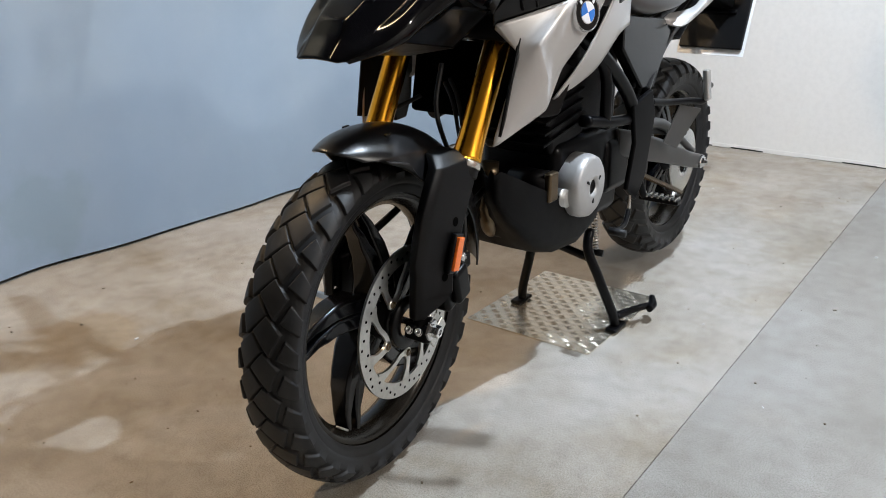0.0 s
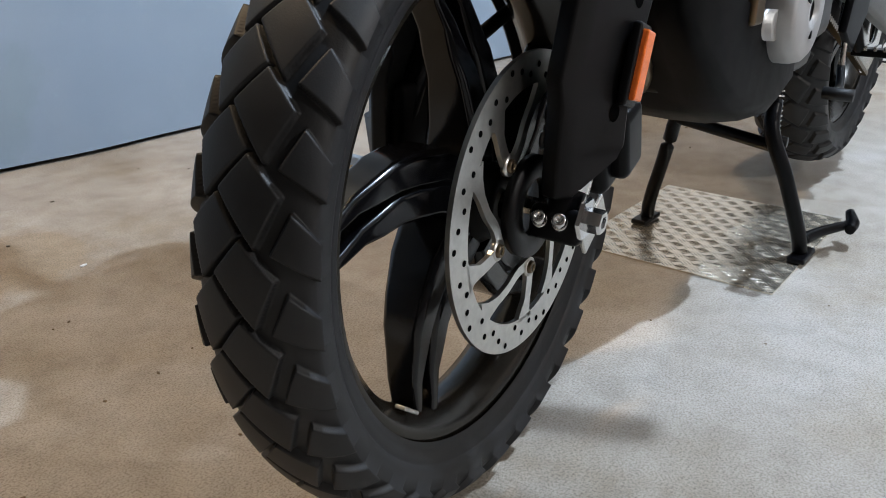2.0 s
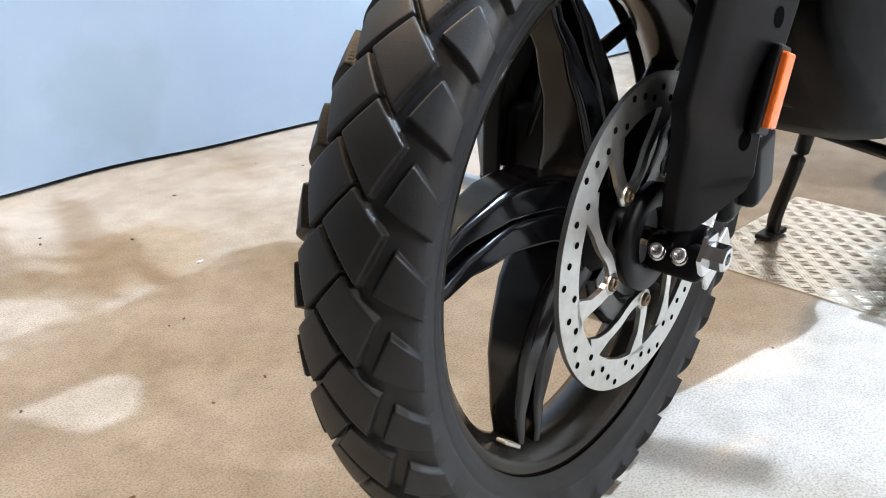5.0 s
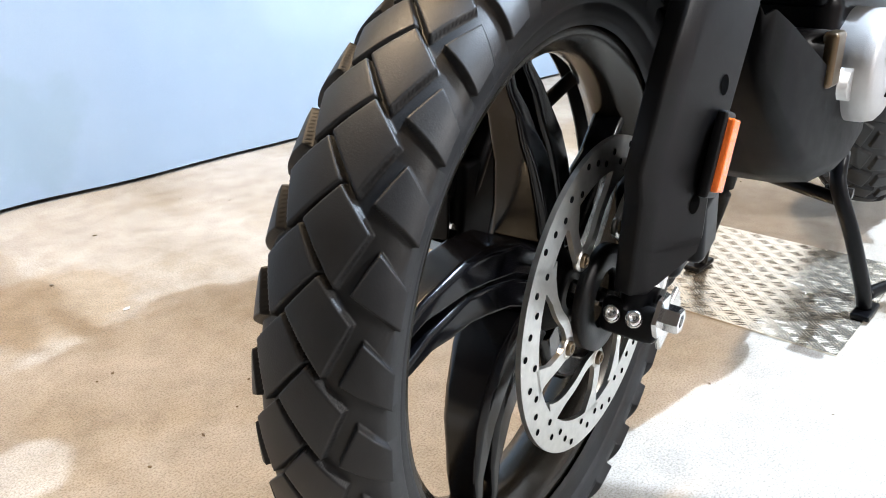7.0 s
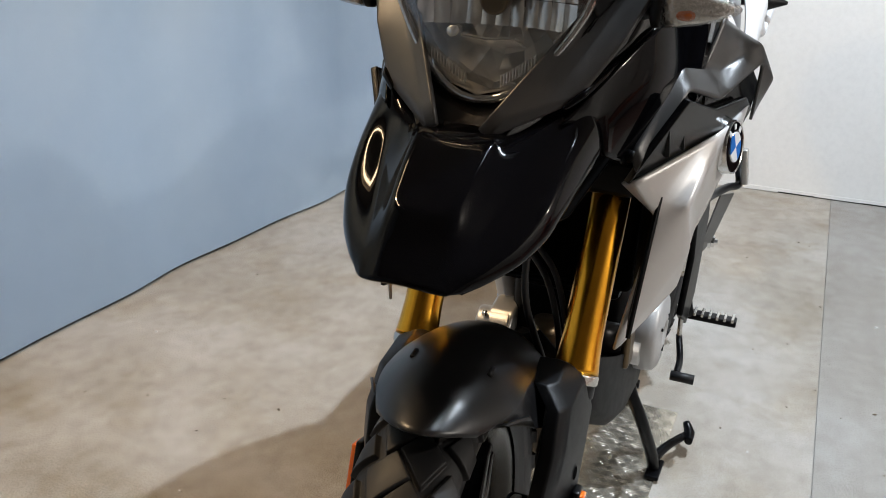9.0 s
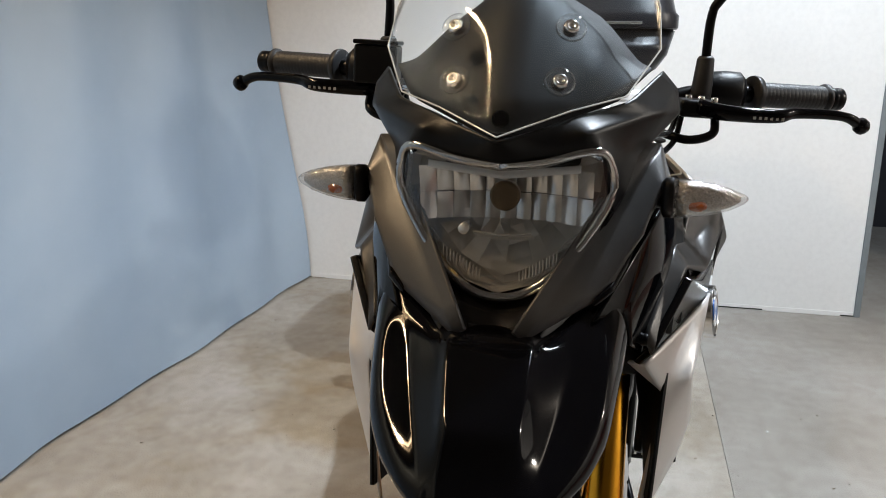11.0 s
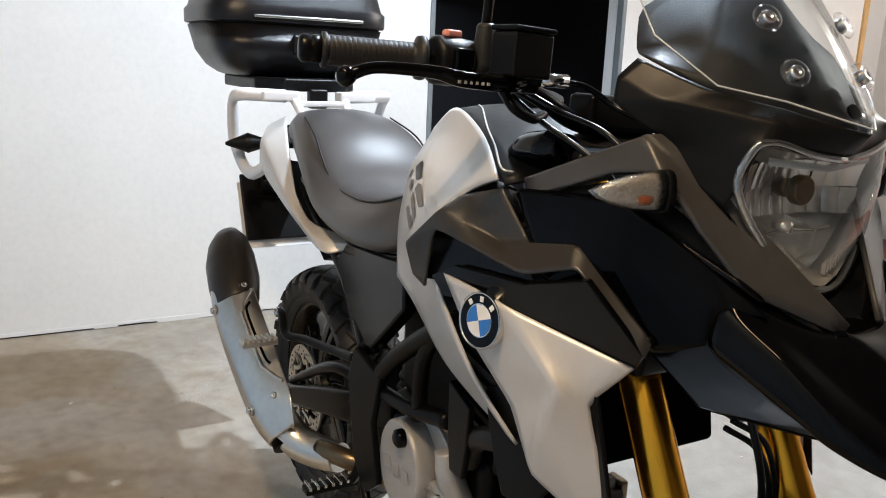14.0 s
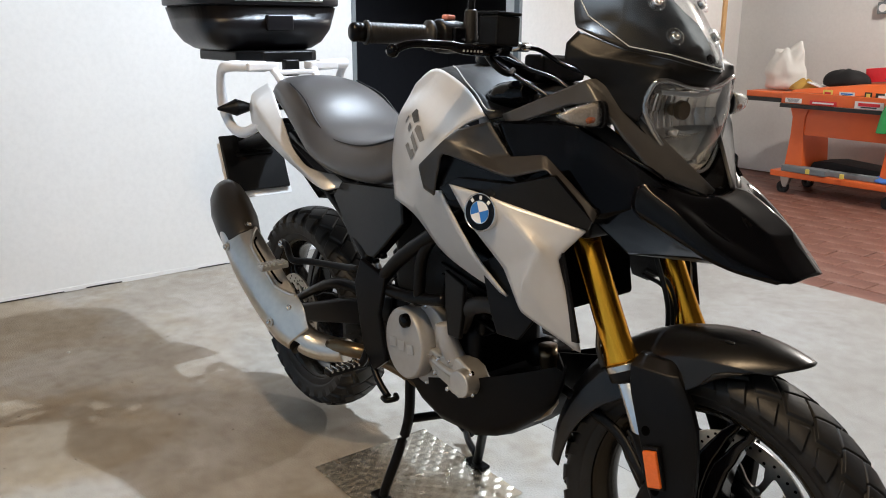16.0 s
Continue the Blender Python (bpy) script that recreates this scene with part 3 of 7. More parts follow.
def brake_disc(parent, centre, r, y, steer, wide=0.031):
    m = steer @ Matrix.Translation(centre + Vector((0, y, 0)))
    t = 0.0025
    r0 = r - wide
    d = part("brake_disc", bm_lathe([(r, -t), (r, t), (r0, t), (r0, -t)], 96, m=m), M_DISC, parent, "drilled bright steel brake disc", smooth=False)
    for k in range(5):
        a = 2 * math.pi * k / 5 + radians(49.5)
        # a short wide arm and a long swept arm leave each rivet
        for nm, pts, wid in (("disc_arm", [(0.066, 0.0), (0.083, 0.00), (r0 - 0.018, 0.05), (r0 - 0.006, 0.09), (r0 + 0.004, 0.10)], (0.0085, 0.0065, 0.0065, 0.010, 0.017)),
                             ("swept_arm", [(0.066, -0.04), (0.0655, 0.22), (0.072, 0.42), (0.086, 0.58), (r0 - 0.020, 0.74), (r0 - 0.007, 0.84), (r0 + 0.004, 0.90)], (0.008, 0.0055, 0.0052, 0.0050, 0.0052, 0.009, 0.017))):
            line = [Vector((rr * math.cos(a + aa), 0, rr * math.sin(a + aa))) for rr, aa in pts]
            fine = smooth_line(line, 4)
            ring = []
            for i, c in enumerate(fine):
                d1 = (fine[min(i + 1, len(fine) - 1)] - fine[max(i - 1, 0)]).normalized()
                nn = Vector((-d1.z, 0, d1.x))
                f = i / (len(fine) - 1) * (len(wid) - 1)
                j = min(int(f), len(wid) - 2)
                w = wid[j] + (wid[j + 1] - wid[j]) * (f - j)
                ring.append([m @ (c + nn * sx * w + Vector((0, sy * t * (1.0 if nm == "disc_arm" else 0.96), 0))) for sx, sy in ((-1, -1), (1, -1), (1, 1), (-1, 1))])
            part(nm, bm_loft(ring), M_DISC, d, smooth=False)
        c = Vector((0.069 * math.cos(a), 0, 0.069 * math.sin(a)))
        part("disc_lug", bm_lathe([(0.0, t + 0.0004), (0.0105, t + 0.0004), (0.0105, -t), (0, -t)], 20, m=m @ Matrix.Translation(c), closed=False), M_DISC, d)
        part("rivet", bm_lathe([(0.0035, 0.0045), (0.004, 0.0065), (0.0065, 0.006), (0.0072, 0.003), (0.0072, 0)], 18, m=m @ Matrix.Translation(c), closed=False), M_BRONZE, d, "brass rivet")
    hb = bmesh.new()
    for k in range(50):
        a = 2 * math.pi * k / 50
        rr = r - (0.0075, 0.0135, 0.0205, 0.0135, 0.024)[k % 5]
        c = Vector((rr * math.cos(a), 0, rr * math.sin(a)))
        bm_cyl(m @ (c + Vector((0, -t - 0.0004, 0))), m @ (c + Vector((0, t + 0.0004, 0))), 0.0031, n=10, bm=hb)
    part("drilled_hole", hb, M_HOLE, d, "ring of drilled holes", smooth=False)["kind"] = "stuff"
    sens = bm_lathe([(0.052, -0.002), (0.052, 0.009), (0.03, 0.010), (0.03, -0.002)], 48, m=m)
    part("sensor_ring", sens, M_BLACKMATT, d, "black slotted sensor ring")
    return d


brake_disc(fw, FA - Vector((0.005, 0, -0.003)), 0.153, 0.078, ROLL)
brake_disc(rw, RA, 0.12, -0.085, Matrix(), 0.026)


def fork_x(z):
    return -0.126 - 0.5 * (z - 0.635)


def fork_leg(side):
    y = side * 0.121
    ax = lambda z: B(fork_x(z), y, z)
    circ = lambda z, r: [STEER @ (ax(z) + Vector((math.cos(a) * r, math.sin(a) * r, 0.5 * math.cos(a) * r))) for a in [2 * math.pi * j / 32 for j in range(32)]]
    leg = part("fork_tube", bm_loft([circ(z, r) for z, r in ((0.632, 0.0300), (0.640, 0.0292), (0.652, 0.0278), (0.675, 0.0262), (0.74, 0.0258), (1.06, 0.0258))]), M_GOLD, bike, "gold anodised fork tube")
    part("dust_seal_ring", bm_loft([circ(z, r) for z, r in ((0.622, 0.0290), (0.623, 0.0308), (0.632, 0.0310), (0.634, 0.0300))]), M_STEEL, leg, "bright steel ring")
    part("dust_seal", bm_loft([circ(z, r) for z, r in ((0.606, 0.0265), (0.608, 0.0285), (0.621, 0.0288), (0.622, 0.027))]), M_BLACKMATT, leg, "black lower collar")
    part("fork_slider", bm_tube([STEER @ ax(0.61), STEER @ ax(0.36)], 0.0205, 20, 0), M_CHROME, bike, "bright steel fork slider")
    foot = part("fork_foot", bm_loft([[STEER @ (ax(z) + Vector((math.cos(a) * r, math.sin(a) * r * 0.9, 0))) for a in [2 * math.pi * j / 20 for j in range(20)]]
                                      for z, r in ((0.338, 0.010), (0.341, 0.017), (0.360, 0.021), (0.38, 0.024), (0.42, 0.025), (0.52, 0.024))]), M_BLACKSATIN, bike, "black cast fork foot")
    part("axle_clamp", bm_box((0.052, 0.056, 0.036), STEER @ Matrix.Translation(FA + Vector((-0.012, side * 0.114, 0.000))) @ pose(0, 0, 0, 0, -8, 0)), M_BLACKSATIN, foot, "black axle pinch clamp", bevel=0.008, seg=3)
    return leg


def lean(before):
    """Sets what was built since a shade inwards and back: the bars are turned, the right leg trails."""
    m = Matrix.Translation(STEER.to_3x3() @ Vector((-0.012, 0.018, -0.008)))
    for o in set(bpy.data.objects) - before:
        o.data.transform(m)


for s in (1, -1):
    before = set(bpy.data.objects)
    fork_leg(s)
    if s < 0:
        lean(before)
part("fork_casting", bm_loft([[SB(FA.x + x, y, FA.z + z) for x, y in ((-0.125 + 0.35 * (z - 0.02), -0.085), (-0.015, -0.080), (-0.010, -0.118), (-0.110 + 0.35 * (z - 0.02), -0.114))] for z in (-0.008, 0.02, 0.07, 0.105)]), M_BLACKMATT, bike, "black cast fork bottom", bevel=0.010)
for dx, dy, dz in ((0.020, 0.101, 0.0105), (0.019, 0.122, 0.0115)):
    c = FA + Vector((dx, dy, dz))
    part("bolt_head", bm_cyl(STEER @ (c - Vector((0.012, 0.003, 0.010))), STEER @ c, 0.0076, n=20), M_STEEL, bike, "bright cap screw")
    bolt(STEER @ c, STEER.to_3x3() @ Vector((0.75, 0.2, 0.6)), 0.0076, bike)
m_ax = STEER @ Matrix.Translation(FA + Vector((0.0, -0.004, 0.0125)))
axle = part("front_axle", bm_lathe([(0.0, 0.158), (0.006, 0.158), (0.0065, 0.163), (0.0115, 0.163), (0.0125, 0.16), (0.0125, 0.148), (0.021, 0.147), (0.022, 0.143), (0.009, 0.143), (0.009, -0.15), (0.0, -0.15)], 6, m=m_ax, closed=False), M_CHROME, bike, "bright steel axle nut", smooth=False)
part("axle_plate", bm_box((0.055, 0.005, 0.03), STEER @ Matrix.Translation(FA + Vector((-0.022, 0.140, 0.0))) @ pose(0, 0, 0, 0, 35, 0)), M_STEEL, axle, "bright steel axle plate", bevel=0.002)


def caliper():
    c = FA + Vector((-0.118, 0.085, 0.055))
    m = STEER @ Matrix.Translation(c) @ Matrix.Rotation(radians(20), 4, "Y")
    o = part("brake_caliper", bm_box((0.06, 0.07, 0.11), m), M_BLACKSATIN, bike, "black brake caliper", bevel=0.012, seg=3)
    part("caliper_body", bm_box((0.05, 0.03, 0.08), m @ pose(-0.012, 0.038, 0)), M_BLACKSATIN, o, bevel=0.01, seg=3)
    part("banjo", bm_cyl(STEER @ (c + Vector((-0.02, 0.02, 0.055))), STEER @ (c + Vector((-0.02, 0.045, 0.058))), 0.009, n=12), M_CHROME, o, "bright hose union")
    part("brake_hose", bm_tube([STEER @ (c + Vector(q)) for q in ((-0.02, 0.035, 0.06), (-0.04, 0.03, 0.12), (-0.06, -0.01, 0.22), (-0.05, -0.05, 0.33), (-0.08, -0.06, 0.42))], 0.005, 10, 6), M_RUBBER, bike, "black brake hose")


caliper()
for dy, dz in ((0.0, 0.0), (0.012, 0.008)):
    part("front_cable", bm_tube([B(-0.20, 0.03 + dy, 0.76 + dz), B(-0.175, 0.065 + dy, 0.735 + dz), B(-0.165, 0.085 + dy, 0.69), B(-0.16, 0.095 + dy, 0.63), B(-0.10, 0.11, 0.52)], 0.0042, 8, 6), M_RUBBER, bike, "thin black cable")
part("right_cable", bm_tube([B(-0.24, -0.06, 0.72), B(-0.19, -0.10, 0.69), B(-0.165, -0.125, 0.655), B(-0.15, -0.125, 0.62)], 0.005, 8, 6), M_RUBBER, bike, "thin black cable")


def front_fender():
    """Blunt mudguard: arched crown, crease, and a side skirt that runs into the fork guard."""
    def at(f, u):
        # u from -2 to 2: the crown lies within 1, the skirts beyond
        c, k, s = min(1, abs(u)), max(0, abs(u) - 1), 1 if u > 0 else -1
        front = (1 - f) ** 2
        a = radians(69.3 + 106 * f + front * (5.5 * c ** 2.2 + 13.0 * k))
        grow = min(1, f / 0.16)
        grow = grow * (2 - grow)
        back = max(0, (f - 0.52) / 0.48)
        y = (0.056 + 0.026 * grow - 0.010 * back) * c + (0.038 - 0.016 * grow - 0.012 * back) * k
        d = (0.033 + 0.006 * grow) * c ** 2.1 + (0.024 + 0.036 * grow - 0.038 * back) * k
        r = 0.390 - 0.022 * f - d
        return SB(FA.x + math.cos(a) * r, s * y, FA.z + math.sin(a) * r)

    cuts = [-2, -1.75, -1.5, -1.25, -1.08, -1] + [k / 6 for k in range(-5, 6)] + [1, 1.08, 1.25, 1.5, 1.75, 2]
    rings = [[at((k / 36) ** 1.25, u) for u in cuts] for k in range(37)]
    o = part("front_fender", bm_loft(rings, caps=False, closed=False), M_FENDER, bike, "matt black front mudguard", thick=0.004)
    for s in (1, -1):
        part("fender_mark", bm_box((0.018, 0.006, 0.005), STEER @ pose(0.034, Y0 + s * 0.046, 0.703, 0, 3, 0)), M_BLACKMATT, o, "raised locating tab", bevel=0.002)
    return o


fender = front_fender()


def fork_guard(side):
    """Angular cover that joins the mudguard and runs down the outside of the slider."""
    sec = [  # z, x front, x corner, x rear, y corner, y rear
        (0.662, -0.030, -0.045, -0.100, 0.112, 0.112), (0.644, -0.008, -0.026, -0.115, 0.134, 0.138), (0.600, 0.022, 0.004, -0.113, 0.138, 0.151), (0.56, 0.036, 0.014, -0.092, 0.136, 0.152),
        (0.50, 0.041, 0.019, -0.063, 0.131, 0.153), (0.470, 0.041, 0.022, -0.050, 0.127, 0.151), (0.446, 0.044, 0.031, -0.042, 0.132, 0.154), (0.40, 0.043, 0.031, -0.040, 0.132, 0.156), (0.357, 0.041, 0.029, -0.012, 0.132, 0.157)]
    if side < 0:                        # its rear edge leaves a strip of the slider bare
        sec = [(z, xf, xc, max(xr, -0.053 + 0.36 * (0.5 - z)), yc, yr) for z, xf, xc, xr, yc, yr in sec]
    rings = []
    for z, xf, xc, xr, yc, yr in sec:
        up = 0.036 if z < 0.37 else 0
        q = [(xf - 0.004, yc - 0.030, 0), (xf, yc - 0.012, 0), (xc, yc, 0), (xr + 0.004, yr, up), (xr, yr - 0.012, up), (xr + 0.004, yr - 0.036, up)]
        rings.append([SB(x, side * y, z + dz) for x, y, dz in q])
    g = part("fork_guard", bm_loft(rings), M_BLACKMATT, bike, "matt black angular fork guard", bevel=0.003)
    q = Matrix.Rotation(radians(-16), 4, "Y")
    base = bm_box((0.032, 0.010, 0.078), STEER @ pose(-0.037 if side > 0 else -0.019, Y0 + side * 0.154, 0.478) @ q)
    part("reflector_base", base, M_BLACKMATT, g, "black reflector seat", bevel=0.003)
    part("reflector", bm_box((0.022 if side > 0 else 0.027, 0.008, 0.066), STEER @ pose(-0.038 if side > 0 else -0.019, Y0 + side * 0.161, 0.478) @ q), M_ORANGE, g, "orange side reflector", bevel=0.002, smooth=False)
    for x, y, z in ((-0.046, 0.147, 0.538), (-0.014, 0.148, 0.436)):
        bm = bmesh.new()
        c = bm.verts.new(SB(x, side * (y + 0.006), z))
        rg = [[bm.verts.new(SB(x + 0.0080 * q * math.cos(a), side * (y + 0.006), z + 0.0092 * q * math.sin(a))) for a in [math.pi * k / 10 for k in range(20)]] for q in (0.5, 1)]
        for k in range(20):
            bm.faces.new((c, rg[0][k], rg[0][k - 1]))
            bm.faces.new((rg[0][k], rg[1][k], rg[1][k - 1], rg[0][k - 1]))
        hole = part("screw_hole", bm, M_HOLE, g, "dark screw hole")
        sw = hole.modifiers.new("lie", "SHRINKWRAP")
        sw.target, sw.wrap_method, sw.wrap_mode, sw.offset = g, "NEAREST_SURFACEPOINT", "ABOVE_SURFACE", 0.0006
    # arm that carries the rear end of the mudguard
    part("fender_stay", bm_tube([SB(-0.055, side * 0.120, 0.425), SB(-0.135, side * 0.090, 0.475), SB(-0.20, side * 0.085, 0.497), SB(-0.300, side * 0.075, 0.520)], [0.011, 0.011, 0.011, 0.010], 10, 5, flat=0.6), M_BLACKMATT, g, "black mudguard stay")
    return g


for s in (1, -1):
    before = set(bpy.data.objects)
    fork_guard(s)
    if s < 0:
        lean(before)

# ---- bodywork ----
SIL_V = [(-0.44, 0.262, 0.934), (-0.33, 0.250, 0.925), (-0.170, 0.166, 0.880), (-0.226, 0.226, 0.845), (-0.168, 0.164, 0.648), (-0.276, 0.220, 0.713),
         (-0.316, 0.228, 0.790), (-0.385, 0.252, 0.862), (-0.212, 0.192, 0.826), (-0.262, 0.233, 0.778), (-0.20, 0.145, 0.868)]
SIL_F = [(0, 1, 3, 7), (1, 2, 8, 3), (7, 3, 6), (3, 9, 5, 6), (3, 8, 4, 9), (9, 4, 5), (2, 10, 8)]
for s in (-1, 1):
    fr = part("side_fairing", bm_skin(SIL_V, SIL_F, s), M_SILVER, bike, "silver-white faceted side fairing", thick=0.004, subdiv=3, crease=(0.9, 0.55))
    c = B(-0.352, s * 0.2545, 0.894)
    nrm = Vector((0.22, s, 0.12)).normalized()
    rd = part("roundel", bm_lathe([(0, 0.002), (0.033, 0.002), (0.034, 0.0055), (0.036, 0.005), (0.0365, -0.008)], 48, m=Matrix.Translation(c) @ nrm.to_track_quat("Y", "Z").to_matrix().to_4x4(), closed=False), M_CHROME, bike, "round enamel badge in blue and white")
    q = nrm.to_track_quat("Z", "Y").to_matrix().to_4x4()
    part("badge_ring", bm_cyl(c + nrm * 0.001, c + nrm * 0.0045, 0.0332, n=48), M_BLACKGLOSS, rd, "black badge ring", smooth=False)
    part("badge_inner_ring", bm_cyl(c + nrm * 0.002, c + nrm * 0.0052, 0.0215, n=48), M_CHROME, rd, "thin bright ring", smooth=False)
    for k in range(4):
        poly = [(0, 0)] + [(0.0200 * math.cos(a), 0.0200 * math.sin(a)) for a in [math.pi / 2 * (k + j / 8) for j in range(9)]]
        part("badge_quarter", bm_prism(poly, 0.0012, Matrix.Translation(c + nrm * 0.0050) @ q @ Matrix.Rotation(0.35, 4, "Z")), M_BLUE if k % 2 else M_WHITE, rd, smooth=False)
    for k in (-1, 0, 1):
        aa = math.pi / 2 + k * 0.75
        part("badge_bar", bm_box((0.006, 0.007, 0.001), Matrix.Translation(c + nrm * 0.0048) @ q @ pose(0.0272 * math.cos(aa), 0.0272 * math.sin(aa), 0, 0, 0, math.degrees(aa) - 90)), M_WHITE, rd, smooth=False)

# silver tank side: rim, knee scallop, decal field and the tail that runs down behind the fairing
TS_V = [(-0.800, 0.085, 1.095), (-0.70, 0.100, 1.148), (-0.50, 0.168, 1.108), (-0.385, 0.222, 1.066),
        (-0.808, 0.100, 1.062), (-0.675, 0.140, 1.098), (-0.565, 0.172, 1.072), (-0.455, 0.214, 1.046),
        (-0.820, 0.122, 1.025), (-0.69, 0.195, 1.050), (-0.585, 0.224, 1.026), (-0.49, 0.246, 1.006),
        (-0.820, 0.142, 0.925), (-0.71, 0.188, 0.930), (-0.61, 0.222, 0.945), (-0.51, 0.256, 0.958),
        (-0.775, 0.162, 0.838), (-0.64, 0.198, 0.832), (-0.475, 0.250, 0.900), (-0.40, 0.236, 0.80), (-0.33, 0.206, 0.725), (-0.43, 0.196, 0.735), (-0.56, 0.188, 0.757)]
TS_F = [(r * 4 + k, r * 4 + k + 1, r * 4 + k + 5, r * 4 + k + 4) for r in range(3) for k in range(3)]
TS_F += [(12, 13, 17, 16), (13, 14, 17), (14, 15, 18, 17), (17, 18, 19, 22), (19, 20, 21, 22)]
for s in (1, -1):
    tank_side = part("tank_side", bm_skin(TS_V, TS_F, s), M_SILVER, bike, "silver-white tank side panel with a knee scallop", thick=0.004, subdiv=3, crease=(0.85, 0.22))
TT_V = [(-0.86, 0.0, 1.01), (-0.86, 0.085, 1.0), (-0.795, 0.0, 1.10), (-0.795, 0.085, 1.095), (-0.70, 0.0, 1.15), (-0.70, 0.10, 1.143), (-0.50, 0.0, 1.145), (-0.50, 0.09, 1.13), (-0.50, 0.165, 1.10), (-0.36, 0.0, 1.10), (-0.36, 0.12, 1.075), (-0.385, 0.21, 1.06)]
part("tank_top", bm_skin(TT_V, [(0, 2, 3, 1), (2, 4, 5, 3), (4, 6, 7, 5), (5, 7, 8), (6, 9, 10, 7), (7, 10, 11, 8)], both=True), M_TANKTOP, bike, "dark grey tank centre panel", thick=0.004, subdiv=2, crease=(0.8, 0.3))
for s in (-1, 1):
    part("tank_trim", bm_tube([B(x, s * y, z) for x, y, z in ((-0.66, 0.082, 1.142), (-0.633, 0.092, 1.137), (-0.55, 0.135, 1.117), (-0.47, 0.172, 1.098), (-0.405, 0.203, 1.077), (-0.395, 0.190, 1.072))], 0.0016, 8, 5), M_EDGE, bike, "thin bright trim line")
cap = part("filler_cap", bm_cyl(B(-0.62, 0, 1.145), B(-0.615, 0, 1.165), 0.042, n=40), M_BLACKSATIN, bike, "black filler cap", bevel=0.004)
# grey decal of the tank, drawn as plain slanted shapes that follow the cover
DECAL = (((-0.690, 1.027), (-0.678, 1.040), (-0.671, 1.037), (-0.684, 1.021)),
         ((-0.665, 1.044), (-0.655, 1.055), (-0.643, 1.053), (-0.614, 1.035), (-0.634, 1.028)),
         ((-0.667, 1.014), (-0.659, 1.029), (-0.644, 1.019), (-0.655, 1.006)),
         ((-0.626, 1.016), (-0.618, 1.026), (-0.600, 1.026), (-0.563, 1.002), (-0.586, 0.995)),
         ((-0.644, 0.998), (-0.634, 1.012), (-0.622, 1.002), (-0.596, 0.982), (-0.610, 0.971)),
         ((-0.677, 0.977), (-0.657, 0.986), (-0.642, 0.972), (-0.626, 0.976), (-0.614, 0.966), (-0.638, 0.950)))
for k, shape in enumerate(DECAL):
    bm = bmesh.new()
    f = bm.faces.new([bm.verts.new((x, Y0 - 0.30, z)) for x, z in shape])
    bmesh.ops.triangulate(bm, faces=[f])
    bmesh.ops.subdivide_edges(bm, edges=bm.edges, cuts=5, use_grid_fill=True)
    o = part("decal_bar", bm, M_DARKGREY if k in (0, 1, 2) else M_DECAL, bike, "dark grey decal" if k < 3 else "taupe grey decal")
    sw = o.modifiers.new("lie", "SHRINKWRAP")
    sw.target, sw.wrap_method, sw.wrap_mode, sw.offset = tank_side, "PROJECT", "ABOVE_SURFACE", 0.0014
    sw.use_project_y, sw.use_positive_direction, sw.use_negative_direction = True, True, True

# dark grey upper panel above the side fairing
GR_V = [(-0.508, 0.286, 0.964), (-0.456, 0.235, 1.034), (-0.375, 0.221, 1.056), (-0.329, 0.208, 0.998), (-0.250, 0.193, 1.008), (-0.232, 0.208, 0.986), (-0.297, 0.238, 0.966), (-0.450, 0.266, 1.020),
        (-0.452, 0.272, 0.994), (-0.372, 0.226, 0.992), (-0.515, 0.268, 0.915), (-0.485, 0.266, 0.905), (-0.150, 0.172, 0.900), (-0.15, 0.164, 0.918), (-0.195, 0.150, 0.935)]
GR_F = [(1, 2, 3, 9, 7), (7, 9, 6, 8), (9, 3, 4, 5, 6), (0, 1, 7), (0, 7, 8), (0, 8, 11, 10), (4, 13, 12, 5), (4, 14, 13)]
for s in (-1, 1):
    part("upper_panel", bm_skin(GR_V, GR_F, s), M_DARKGREY, bike, "dark grey faceted upper panel", thick=0.004, subdiv=3, crease=(0.92, 0.72))
    IN_V = [(-0.47, 0.255, 0.925), (-0.42, 0.25, 0.95), (-0.30, 0.225, 0.955), (-0.21, 0.205, 0.98), (-0.155, 0.165, 0.905), (-0.18, 0.15, 0.878), (-0.33, 0.235, 0.922), (-0.45, 0.245, 0.90)]
    part("intake_panel", bm_skin(IN_V, [(0, 1, 2, 6, 7), (2, 3, 4, 5, 6)], s), M_CHIN, bike, "black recessed intake panel", thick=0.01, bevel=0.002)
    for k in range(4):
        part("intake_fin", bm_box((0.004, 0.02, 0.045), pose(-0.30 + 0.03 * k, Y0 + s * (0.222 - 0.012 * k), 0.935 - 0.004 * k, 0, 30, 0)), M_BLACKSATIN, bike, "black intake fin", bevel=0.001)
    part("panel_backing", bm_skin([(-0.502, 0.262, 0.955), (-0.45, 0.240, 1.012), (-0.36, 0.205, 0.99), (-0.30, 0.215, 0.955), (-0.44, 0.240, 0.92), (-0.50, 0.256, 0.912)], [(0, 1, 2, 3, 4, 5)], s), M_CHIN, bike, "black panel backing", thick=0.004)
    bolt(B(-0.158, s * 0.162, 0.915), (0.3, s, 0.1), 0.0075, bike, M_BLACKSATIN, "black panel bolt")

